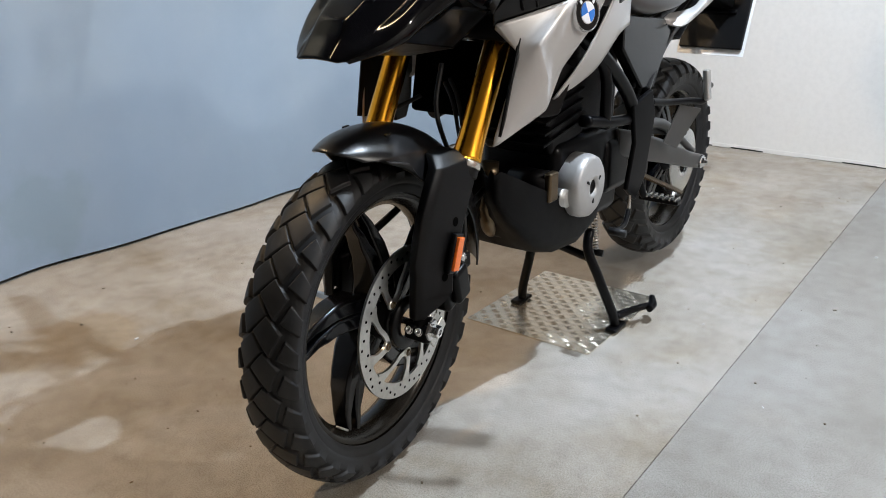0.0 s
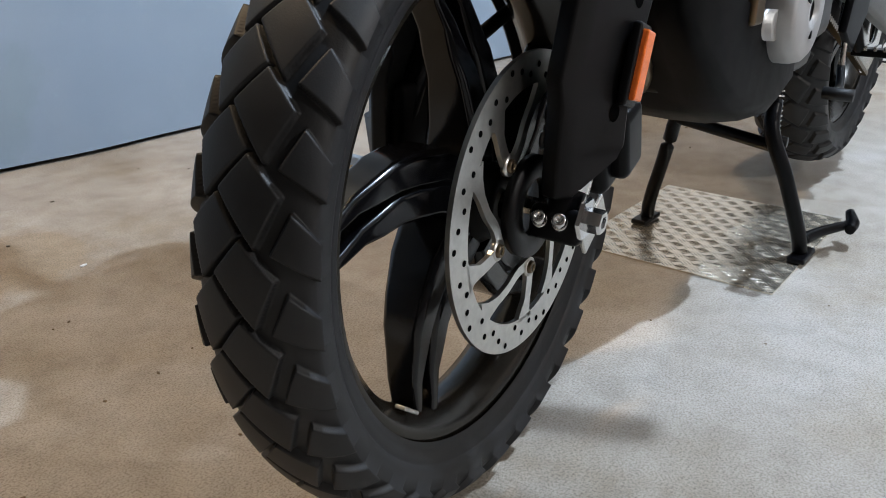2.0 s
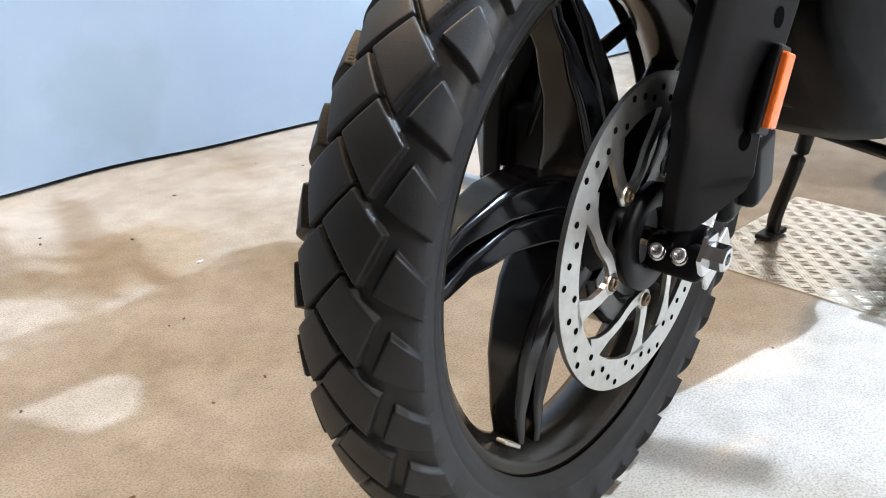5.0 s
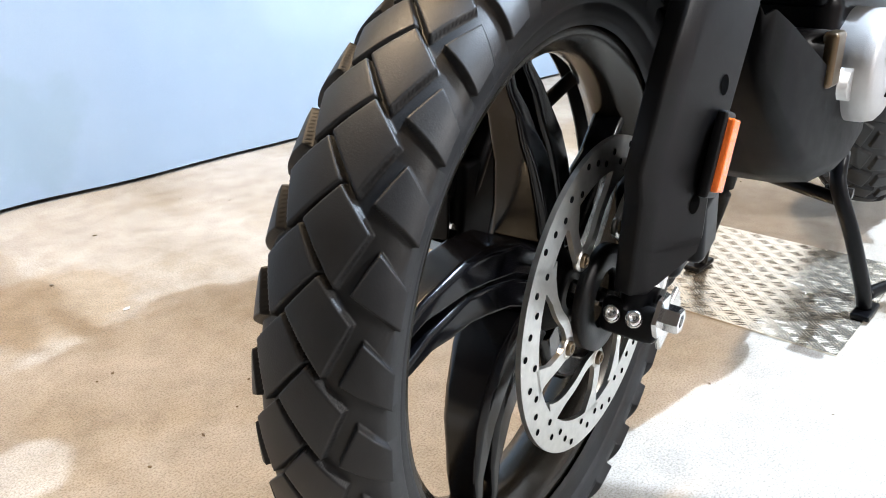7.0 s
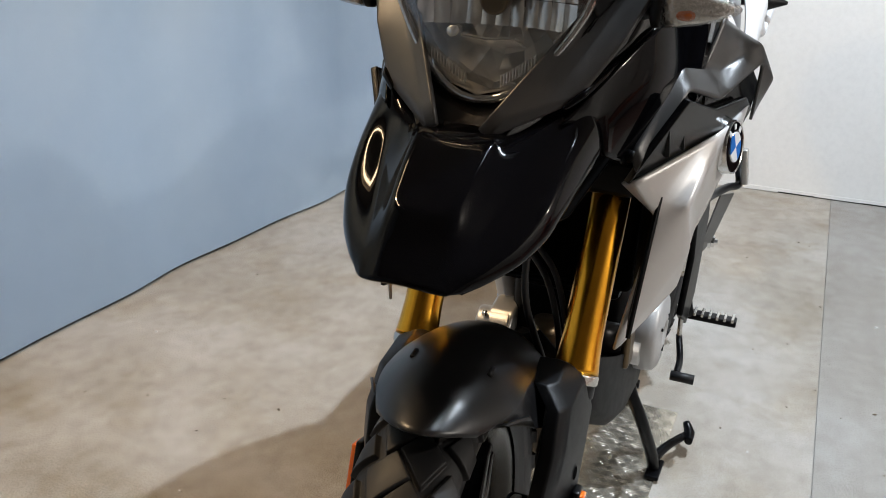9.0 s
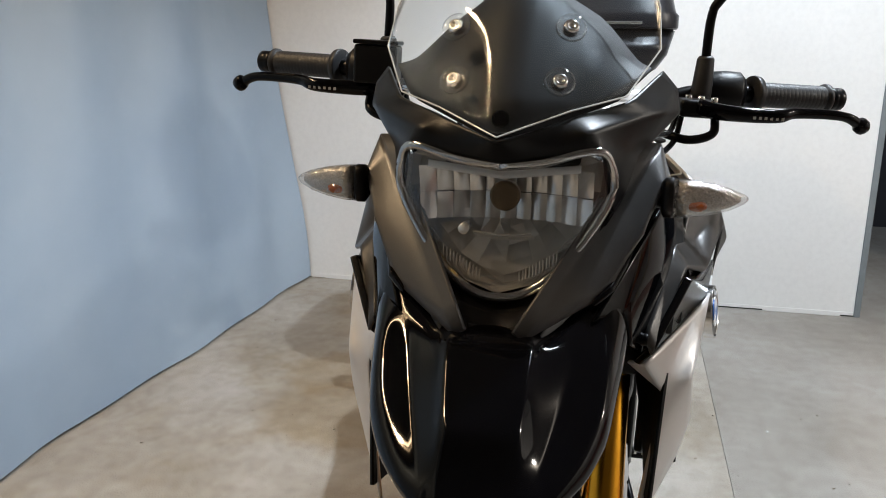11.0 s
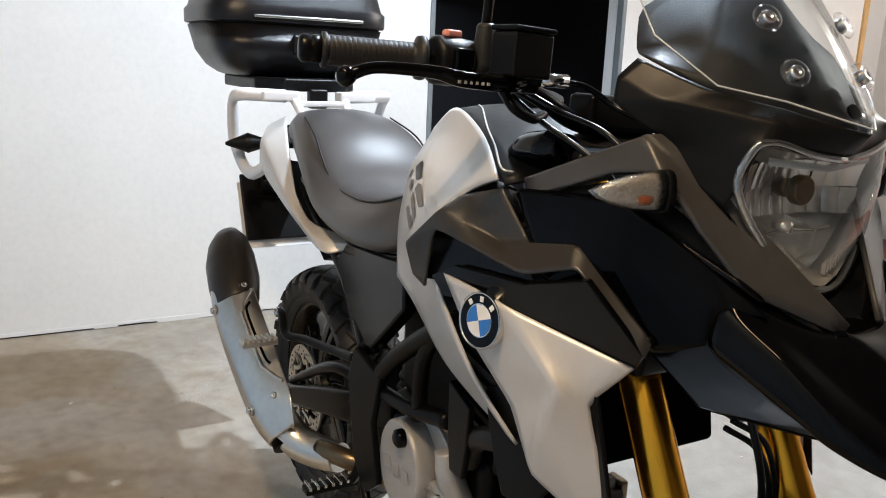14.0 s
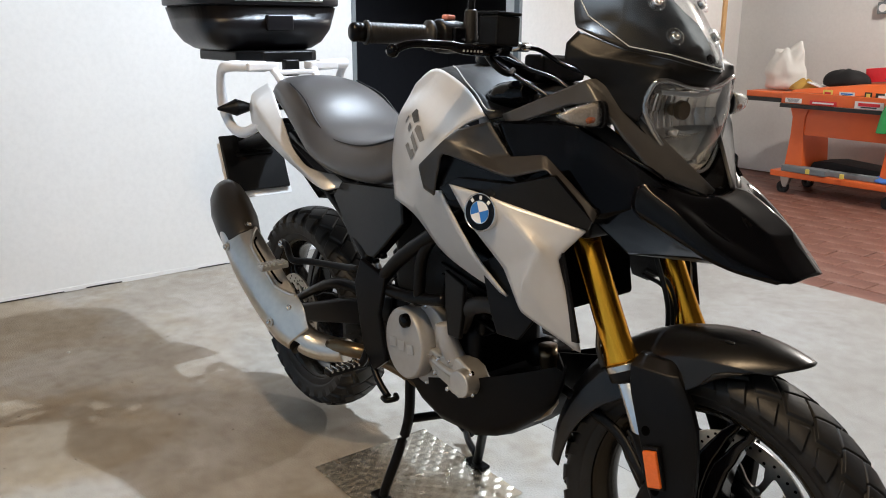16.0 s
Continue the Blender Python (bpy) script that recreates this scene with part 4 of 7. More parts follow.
# gloss black front fairing and beak
def beak():
    """Gloss black beak: hood, flank ridges and a notched nose, loosely bent to the left."""
    cols = [  # from the middle outwards, each from the headlamp down to the nose
        [(-0.050, 0.0, 0.957), (0.000, 0.0, 0.955), (0.055, 0.0, 0.926), (0.094, 0.0, 0.900), (0.114, 0.0, 0.872), (0.144, 0.0, 0.842)],
        [(-0.050, 0.036, 0.957), (-0.002, 0.044, 0.957), (0.050, 0.040, 0.929), (0.092, 0.036, 0.902), (0.114, 0.034, 0.870), (0.144, 0.034, 0.840)],
        [(-0.056, 0.050, 0.960), (-0.006, 0.054, 0.950), (0.048, 0.050, 0.918), (0.090, 0.044, 0.890), (0.120, 0.042, 0.860), (0.140, 0.044, 0.838)],
        [(-0.085, 0.118, 0.992), (-0.030, 0.092, 0.945), (0.030, 0.076, 0.904), (0.078, 0.062, 0.878), (0.122, 0.052, 0.856), (0.138, 0.049, 0.838)],
        [(-0.090, 0.138, 0.968), (-0.022, 0.124, 0.944), (0.030, 0.118, 0.905), (0.074, 0.098, 0.874), (0.112, 0.073, 0.852), (0.128, 0.058, 0.837)],
        [(-0.095, 0.146, 0.930), (-0.005, 0.132, 0.890), (0.032, 0.123, 0.866), (0.072, 0.104, 0.849), (0.108, 0.076, 0.838), (0.122, 0.057, 0.832)],
        [(-0.080, 0.110, 0.895), (0.000, 0.100, 0.868), (0.030, 0.085, 0.853), (0.066, 0.066, 0.842), (0.100, 0.050, 0.836), (0.112, 0.044, 0.834)]]
    bm = bmesh.new()
    for s in (-1, 1):
        vs = [[bm.verts.new((x, Y0 + s * y + 0.015 * min(1, max(0, (x + 0.06) / 0.20)), z)) for x, y, z in c] for c in cols]
        for a, b in zip(vs, vs[1:]):
            for k in range(5):
                bm.faces.new((a[k], a[k + 1], b[k + 1], b[k]))
        for k in range(3):
            bm.edges.get((vs[1][k], vs[1][k + 1])).seam = True
            bm.edges.get((vs[3][k + 1], vs[3][k + 2])).seam = True
        bm.edges.get((vs[0][3], vs[1][3])).seam = True
    bmesh.ops.remove_doubles(bm, verts=bm.verts, dist=0.0008)
    part("front_beak", bm, M_BLACKGLOSS, bike, "gloss black beak with a raised hood", thick=0.004, subdiv=3, crease=(0.85, 0.28))


beak()
UF_V = [(-0.378, 0.210, 1.056), (-0.20, 0.175, 1.072), (-0.11, 0.135, 1.010), (-0.05, 0.105, 0.968), (-0.090, 0.138, 0.968), (-0.165, 0.158, 0.895), (-0.30, 0.215, 0.965), (-0.325, 0.210, 1.0), (-0.20, 0.186, 0.995), (-0.095, 0.146, 0.930)]
for s in (-1, 1):
    part("front_fairing", bm_skin(UF_V, [(0, 1, 8, 7), (1, 2, 4, 8), (2, 3, 4), (8, 4, 9, 5), (7, 8, 5, 6)], s), M_FAIRING, bike, "gloss black front fairing panel", thick=0.004, subdiv=3, crease=(0.85, 0.3))
part("beak_underside", bm_skin([(0.02, 0.0, 0.835), (0.0, 0.09, 0.86), (-0.13, 0.10, 0.84), (-0.13, 0.0, 0.82), (-0.2, 0.13, 0.9), (-0.2, 0.0, 0.9)], [(0, 1, 2, 3), (3, 2, 4, 5)], both=True), M_BLACKMATT, bike, "black nose underside", thick=0.003)

# dark grey strips either side of the headlamp
ST_V = [(-0.372, 0.190, 1.068), (-0.186, 0.166, 1.140), (-0.016, 0.036, 0.952), (-0.016, 0.026, 0.962), (-0.174, 0.142, 1.142), (-0.150, 0.172, 1.104), (-0.075, 0.116, 0.990), (-0.355, 0.196, 1.046), (-0.112, 0.150, 1.052), (-0.220, 0.180, 1.096)]
ST_F = [(0, 1, 9, 7), (1, 5, 9), (1, 2, 6, 8, 5), (1, 4, 3, 2)]
for s in (-1, 1):
    part("grey_strip", bm_skin(ST_V, ST_F, s), M_STRIP, bike, "satin dark grey fairing strip", thick=0.006, subdiv=3, crease=(0.9, 0.6))
    # bright lower edge strip under the indicator
    part("trim_blade", bm_skin([(-0.255, 0.168, 1.062), (-0.235, 0.178, 1.068), (-0.075, 0.125, 0.995), (-0.062, 0.105, 0.978)], [(0, 1, 2, 3)], s), M_BLACKGLOSS, bike, "gloss black edge blade", thick=0.008, bevel=0.003)
    part("strip_backing", bm_skin([(-0.20, 0.155, 1.09), (-0.02, 0.05, 0.95), (-0.10, 0.13, 0.96), (-0.22, 0.165, 1.06), (-0.33, 0.175, 1.06)], [(0, 1, 2, 3, 4)], s), M_BLACKMATT, bike, "black inner panel", thick=0.01)

# headlamp cowl
CW_V = [(-0.040, 0.0, 1.150), (-0.066, 0.0, 1.126), (-0.085, 0.106, 1.140), (-0.125, 0.122, 1.120), (-0.175, 0.145, 1.130), (-0.222, 0.186, 1.172), (-0.215, 0.163, 1.219), (-0.136, 0.126, 1.188),
        (-0.092, 0.070, 1.174), (-0.075, 0.085, 1.160), (-0.17, 0.165, 1.175), (-0.115, 0.118, 1.07), (-0.085, 0.060, 0.995), (-0.075, 0.0, 0.972), (-0.010, 0.030, 0.955), (-0.14, 0.130, 1.09), (-0.205, 0.150, 1.225), (-0.145, 0.10, 1.19), (-0.224, 0.181, 1.199)]
CW_F = [(0, 8, 9, 2, 1), (8, 7, 10, 9), (9, 10, 4, 3, 2), (7, 6, 18, 10), (10, 18, 5), (10, 5, 4), (2, 3, 11), (3, 4, 15, 11)]
part("headlamp_cowl", bm_skin(CW_V, CW_F, both=True), M_BLACKSATINP, bike, "satin black headlamp cowl", thick=0.004, subdiv=3, crease=(0.92, 0.55))
part("lamp_chin", bm_skin([(-0.115, 0.118, 1.07), (-0.14, 0.130, 1.09), (-0.022, 0.034, 0.950), (-0.092, 0.064, 0.998), (-0.084, 0.0, 0.972), (-0.030, 0.0, 0.944)], [(0, 1, 2, 3), (3, 2, 5, 4)], both=True), M_CHIN, bike, "black chin under the headlamp", thick=0.003, subdiv=2, crease=(0.9, 0.2))
part("lamp_pod", bm_skin([(-0.13, 0.0, 1.13), (-0.14, 0.11, 1.14), (-0.15, 0.11, 1.05), (-0.12, 0.05, 0.985), (-0.11, 0.0, 0.965), (-0.02, 0.02, 0.95), (-0.20, 0.0, 1.05)], [(0, 1, 6), (1, 2, 6), (2, 3, 6), (3, 4, 6), (4, 3, 5)], both=True), M_BLACKMATT, bike, "black lamp housing", thick=0.002)
# dashboard shell behind the screen
DS_V = [(-0.055, 0.0, 1.150), (-0.105, 0.066, 1.172), (-0.150, 0.118, 1.188), (-0.215, 0.150, 1.222), (-0.25, 0.135, 1.228), (-0.205, 0.086, 1.262), (-0.21, 0.0, 1.335), (-0.27, 0.0, 1.33), (-0.30, 0.09, 1.28), (-0.155, 0.085, 1.235)]
part("screen_panel", bm_skin(DS_V, [(0, 1, 9, 5, 6), (1, 2, 9), (2, 3, 4, 9), (9, 4, 5), (6, 5, 8, 7), (5, 4, 8)], both=True), M_DASH, bike, "dark grey panel behind the screen", thick=0.003, subdiv=2, crease=(0.9, 0.4))

LN_V = [(-0.066, 0.0, 1.121), (-0.082, 0.092, 1.138), (-0.092, 0.108, 1.128), (-0.100, 0.112, 1.09), (-0.086, 0.075, 1.03), (-0.073, 0.035, 0.993), (-0.068, 0.0, 0.984), (-0.045, 0.0, 1.06), (-0.062, 0.065, 1.085)]
LN_F = [(0, 1, 8, 7), (1, 2, 3, 8), (8, 3, 4), (7, 8, 4, 5, 6)]
lamp = part("headlamp_lens", bm_skin(LN_V, LN_F, both=True), M_LENS, bike, "clear faceted headlamp lens", subdiv=3, crease=(0.9, 0.3))
OUT = [(0.0, 1.121), (0.045, 1.127), (0.090, 1.136), (0.106, 1.127), (0.110, 1.09), (0.093, 1.055), (0.074, 1.03), (0.055, 1.008), (0.035, 0.994), (0.0, 0.985)]
OUT = OUT + [(-y, z) for y, z in OUT[-2:0:-1]]
RF = []
for f, dx in ((1.0, 0.0), (0.93, -0.014), (0.80, -0.028), (0.62, -0.044), (0.40, -0.055), (0.15, -0.060)):
    ring = []
    for k, (yy, zz) in enumerate(OUT):
        ring.append(B(-0.100 - 0.10 * abs(yy) + dx + 0.006 * ((k % 2) - 0.5) * (0.2 < f < 0.95), yy * f, 1.075 + (zz - 1.075) * f))
    RF.append([p + Vector((-0.012, 0, 0)) for p in ring])
rf = bm_loft(RF, caps=False)
rf.verts.ensure_lookup_table()
rf.faces.new(rf.verts[-len(OUT):])
part("headlamp_reflector", rf, M_REFL, lamp, "bright multi-facet reflector", smooth=False)
def reflector_facets():
    """Fluted cells of the reflector, each a small bowl of its own."""
    inside = lambda y, z: sum(((a[1] > z) != (b[1] > z)) and y < (b[0] - a[0]) * (z - a[1]) / (b[1] - a[1]) + a[0] for a, b in zip(OUT, OUT[1:] + OUT[:1])) % 2
    bm = bmesh.new()
    rng = random.Random(4)
    wy, wz = 0.0175, 0.031
    for i in range(-5, 6):
        for k in range(-4, 4):
            cy, cz = i * wy, 1.085 + (k + 0.5) * wz
            if cz < 1.066 or not inside(cy * 1.02, 1.075 + (cz - 1.075) * 1.10) or math.hypot(cy, cz - 1.085) < 0.012:
                continue
            ty, tz, dd = rng.uniform(-0.10, 0.10), rng.uniform(-0.10, 0.10), rng.uniform(-0.002, 0.002)
            g = []
            for a in range(5):
                row = []
                for b in range(5):
                    u, v = a / 2 - 1, b / 2 - 1
                    y, z = cy + u * wy * 0.49, cz + v * wz * 0.49
                    x = -0.098 - 0.046 * (1 - (y / 0.115) ** 2 - ((z - 1.075) / 0.10) ** 2) + dd
                    x += ty * u * wy * 0.5 + tz * v * wz * 0.5 + 0.0022 * (1 - u * u)
                    row.append(bm.verts.new(B(x, y, z)))
                g.append(row)
            for a in range(4):
                for b in range(4):
                    bm.faces.new((g[a][b], g[a + 1][b], g[a + 1][b + 1], g[a][b + 1]))
    o = part("reflector_facet", bm, M_REFL, lamp, "bright fluted reflector cells")
    o["kind"] = "stuff"


reflector_facets()
part("lamp_skirt", bm_loft([[B(-0.071 - 0.26 * abs(y), y, z) for y, z in OUT], RF[0]], caps=False), M_REFL, lamp, "bright reflector skirt")
part("reflector_shelf", bm_skin([(-0.092, 0.0, 1.046), (-0.096, 0.032, 1.048), (-0.135, 0.032, 1.034), (-0.135, 0.0, 1.032)], [(0, 1, 2, 3)], both=True), M_REFL, lamp, "bright reflector shelf", thick=0.003)
for s in (-1, 1):
    for k in range(12):
        f = k / 11
        part("lens_rib", bm_box((0.006, 0.0016, 0.013), pose(-0.088 + 0.004 * f, Y0 + s * (0.022 + 0.040 * f), 1.000 + 0.026 * f, 0, 0, 0)), M_REFL, lamp, bevel=0.0005)
part("lamp_band", bm_loft([[B(-0.088 - 0.12 * abs(y), y, z) for z in (1.112 + 0.10 * abs(y) - 0.004, 1.112 + 0.10 * abs(y) + 0.004)] for y in [-0.082 + 0.0164 * k for k in range(11)]], caps=False, closed=False), M_EDGE, lamp, "bright upper reflector band", thick=0.004)
part("bulb_shield", bm_cyl(B(-0.122, 0.0, 1.085), B(-0.108, 0.0, 1.085), 0.017, n=28), M_BRONZE, lamp, "dark bronze bulb shield", bevel=0.003)
part("bulb_stem", bm_cyl(B(-0.15, 0.0, 1.085), B(-0.120, 0.0, 1.085), 0.011, n=20), M_BRONZE, lamp, "bulb holder")
part("parking_bulb", bm_cyl(B(-0.11, -0.042, 1.050), B(-0.09, -0.042, 1.050), 0.006, n=16), M_REFL, lamp, "small parking lamp")
part("lens_rim", bm_tube([B(x, y, z) for x, y, z in ((-0.068, 0.0, 1.124), (-0.073, -0.045, 1.129), (-0.084, -0.093, 1.141), (-0.095, -0.111, 1.130), (-0.102, -0.115, 1.09), (-0.088, -0.078, 1.028), (-0.075, -0.036, 0.990), (-0.07, 0.0, 0.981),
                          (-0.075, 0.036, 0.990), (-0.088, 0.078, 1.028), (-0.102, 0.115, 1.09), (-0.095, 0.111, 1.130), (-0.084, 0.093, 1.141), (-0.073, 0.045, 1.129), (-0.068, 0.0, 1.124))], 0.0050, 10, 4), M_CLEAREDGE, lamp, "clear lens edge")

SC_V = [(-0.038, 0.0, 1.157), (-0.092, 0.070, 1.181), (-0.136, 0.124, 1.194), (-0.198, 0.158, 1.243), (-0.235, 0.155, 1.29), (-0.29, 0.115, 1.40), (-0.29, 0.0, 1.42), (-0.150, 0.078, 1.262), (-0.118, 0.0, 1.275)]
SC_F = [(0, 1, 7, 8), (1, 2, 7), (2, 3, 4, 7), (7, 4, 5), (8, 7, 5, 6)]
screen = part("windscreen", bm_skin(SC_V, SC_F, both=True), M_SCREEN, bike, "clear plastic windscreen with bright cut edge", thick=0.003, subdiv=3, crease=(0.95, 0.3))
for s in (-1, 1):
    part("screen_edge", bm_tube([B(x, s * y, z) for x, y, z in ((-0.038, 0.0, 1.157), (-0.092, 0.070, 1.181), (-0.136, 0.124, 1.194), (-0.198, 0.158, 1.243), (-0.235, 0.155, 1.29), (-0.29, 0.115, 1.40))], 0.0010, 8, 0), M_EDGE, screen, "bright polished screen edge")
for s in (-1, 1):
    for x, y, z in ((-0.099, 0.0555, 1.209), (-0.137, 0.062, 1.264)):
        c = B(x, s * y, z)
        n = Vector((0.80, 0.22 * s, 0.55)).normalized()
        m = Matrix.Translation(c) @ n.to_track_quat("Y", "Z").to_matrix().to_4x4()
        part("screen_grommet", bm_lathe([(0.0085, 0.003), (0.0105, 0.006), (0.0155, 0.004), (0.017, 0.0), (0.0085, -0.004)], 28, m=m), M_LENS, screen, "clear raised grommet")
        bolt(c, n, 0.0085, bike, None, "bright screen bolt")
part("screen_emblem", bm_cyl(B(-0.066, 0, 1.172), B(-0.063, 0, 1.174), 0.009, n=24), M_BLACKGLOSS, bike, "small dark round mark")

# ---- handlebar and controls ----
for s in (-1, 1):
    pts = [SB(x, s * y, z) for x, y, z in ((-0.435, 0.0, 1.128), (-0.435, 0.07, 1.130), (-0.445, 0.14, 1.163), (-0.462, 0.22, 1.190), (-0.475, 0.30, 1.194), (-0.516, 0.425, 1.192))]
    part("handlebar", bm_tube(pts, 0.0125, 14, 6), M_BLACKSATIN, bike, "black tapered handlebar")
    g0, g1 = SB(-0.474, s * 0.305, 1.194), SB(-0.515, s * 0.421, 1.193)
    d = (g1 - g0).normalized()
    mm = Matrix.Translation(g0) @ d.to_track_quat("Y", "Z").to_matrix().to_4x4()
    L = (g1 - g0).length
    prof = [(0.0, -0.004), (0.026, -0.004), (0.027, 0.0), (0.026, 0.006), (0.018, 0.008)]
    for k in range(16):
        y = 0.014 + (L - 0.03) * k / 15
        prof += [(0.0177, y), (0.0180, y + 0.0015), (0.0180, y + 0.0045), (0.0177, y + 0.006)]
    prof += [(0.0172, L - 0.008), (0.021, L - 0.006), (0.021, L - 0.001), (0.016, L), (0.0, L)]
    part("grip", bm_lathe(prof, 28, m=mm, closed=False), M_RUBBER, bike, "ribbed black rubber grip")
    part("bar_end", bm_lathe([(0.0, 0.026), (0.012, 0.026), (0.0165, 0.022), (0.0165, 0.014), (0.015, 0.012), (0.0165, 0.010), (0.0165, 0.0), (0.0, 0.0)], 28, m=Matrix.Translation(g1) @ d.to_track_quat("Y", "Z").to_matrix().to_4x4(), closed=False), M_BLACKSATIN, bike, "black bar end weight")
    # switch housing
    sw = part("switch_housing", bm_loft([[SB(-0.473 + dx + 0.9 * (0.27 - yy) * 0.12, s * yy, 1.194) + STEER.to_3x3() @ Vector((math.cos(a) * r * 0.95, 0, math.sin(a) * r)) for a in [2 * math.pi * j / 20 for j in range(20)]]
                                         for yy, r, dx in ((0.232, 0.018, 0), (0.236, 0.028, 0), (0.262, 0.031, 0), (0.284, 0.030, 0), (0.292, 0.022, 0))]), M_BLACKMATT, bike, "black switch housing")
    if s < 0:
        part("kill_switch", bm_box((0.016, 0.022, 0.01), SB_M(-0.470, -0.264, 1.227)), M_BUTTON, sw, "faded red rocker switch", bevel=0.003)
        part("switch_face", bm_box((0.012, 0.03, 0.032), SB_M(-0.443, -0.262, 1.194)), M_BLACKGLOSS, sw, "glossy switch face", bevel=0.004)
    # lever
    lv = [SB(x, s * y, z) for x, y, z in ((-0.385, 0.215, 1.176), (-0.372, 0.25, 1.172), (-0.372, 0.315, 1.172), (-0.386, 0.345, 1.177), (-0.402, 0.41, 1.176), (-0.414, 0.440, 1.164))]
    o = part("lever", bm_tube(lv, [0.012, 0.011, 0.0095, 0.0075, 0.0065, 0.0075], 12, 6, flat=0.8), M_BLACKGLOSS, bike, "black adjustable lever")
    part("lever_ball", bm_lathe([(0.0, -0.011), (0.006, -0.010), (0.0105, -0.005), (0.012, 0.0), (0.0105, 0.005), (0.006, 0.010), (0.0, 0.011)], 20, m=Matrix.Translation(lv[-1]), closed=False), M_BLACKGLOSS, o, "round lever end")
    for k in range(6):
        part("lever_mark", bm_box((0.002, 0.0032, 0.0036), SB_M(-0.3615 - 0.001 * k, s * (0.285 + 0.0075 * k), 1.169)), M_LEVERMARK, o, smooth=False)
    part("lever_perch", bm_box((0.055, 0.05, 0.024), SB_M(-0.405, s * 0.215, 1.174)), M_BLACKSATIN, bike, "black lever perch", bevel=0.006)
    for k in range(3):
        bolt(SB(-0.385 - 0.018 * k, s * (0.235 - 0.014 * k), 1.187), (0, 0, 1), 0.005, bike)
    part("perch_guard", bm_tube([SB(-0.39, s * 0.24, 1.163), SB(-0.37, s * 0.235, 1.143), SB(-0.37, s * 0.205, 1.133), SB(-0.39, s * 0.17, 1.138)], 0.006, 10, 6), M_BLACKSATIN, bike, "black cable bracket")
    # mirror stalk
    part("mirror_boot", bm_loft([[SB(-0.449, s * 0.228, z) + Vector((math.cos(a) * r, math.sin(a) * r, 0)) for a in [2 * math.pi * j / 18 for j in range(18)]] for z, r in ((1.178, 0.013), (1.193, 0.015), (1.240, 0.012), (1.244, 0.009))]), M_RUBBER, bike, "black rubber mirror boot")
    part("mirror_stalk", bm_tube([SB(-0.449, s * 0.228, 1.238), SB(-0.448, s * 0.228, 1.298), SB(-0.444, s * 0.238, 1.323), SB(-0.43, s * 0.28, 1.378), SB(-0.425, s * 0.32, 1.418)], 0.0065, 12, 6), M_BLACKSATIN, bike, "black mirror stalk")
    # control cables
    part("control_cable", bm_tube([SB(-0.40, s * 0.19, 1.163), SB(-0.35, s * 0.175, 1.143), B(-0.27, s * 0.155, 1.135), B(-0.22, s * 0.14, 1.10)], 0.0038, 10, 6), M_CHIN, bike, "black control cable")
    part("switch_cable", bm_tube([SB(-0.42, s * 0.20, 1.158), SB(-0.37, s * 0.185, 1.128), B(-0.28, s * 0.155, 1.10), B(-0.25, s * 0.13, 1.06)], 0.0040, 10, 6), M_CHIN, bike, "black switch cable")
res = part("brake_reservoir", bm_box((0.046, 0.060, 0.052), SB_M(-0.376, -0.228, 1.206)), M_BLACKMATT, bike, "square black brake fluid reservoir", bevel=0.004, seg=3)
part("reservoir_lid", bm_box((0.049, 0.063, 0.006), SB_M(-0.376, -0.228, 1.2355)), M_BLACKSATIN, res, "flat black lid", bevel=0.002)
part("brake_line", bm_tube([SB(-0.368, -0.165, 1.180), SB(-0.36, -0.13, 1.176), SB(-0.33, -0.10, 1.153), SB(-0.27, -0.10, 1.138)], 0.0042, 10, 6), M_CHIN, bike, "black brake line")
part("line_union", bm_cyl(SB(-0.375, -0.195, 1.180), SB(-0.366, -0.160, 1.181), 0.0085, n=14), M_CHROME, bike, "bright line union")
part("ignition_cover", bm_tube([B(-0.47, -0.137, 1.076), B(-0.43, -0.140, 1.094), B(-0.38, -0.145, 1.102), B(-0.34, -0.150, 1.108)], [0.02, 0.026, 0.026, 0.018], 20, 5), M_BLACKGLOSS, bike, "gloss black round cover")
part("top_yoke", bm_box((0.10, 0.30, 0.03), SB_M(-0.385, 0, 1.085)), M_BLACKSATIN, bike, "black top yoke", bevel=0.01)
part("bar_clamp", bm_box((0.05, 0.14, 0.05), SB_M(-0.43, 0, 1.145)), M_BLACKSATIN, bike, "black bar clamp", bevel=0.008)
part("lower_yoke", bm_box((0.09, 0.31, 0.05), SB_M(-0.245, 0, 0.875)), M_BLACKSATIN, bike, "black lower yoke", bevel=0.01)

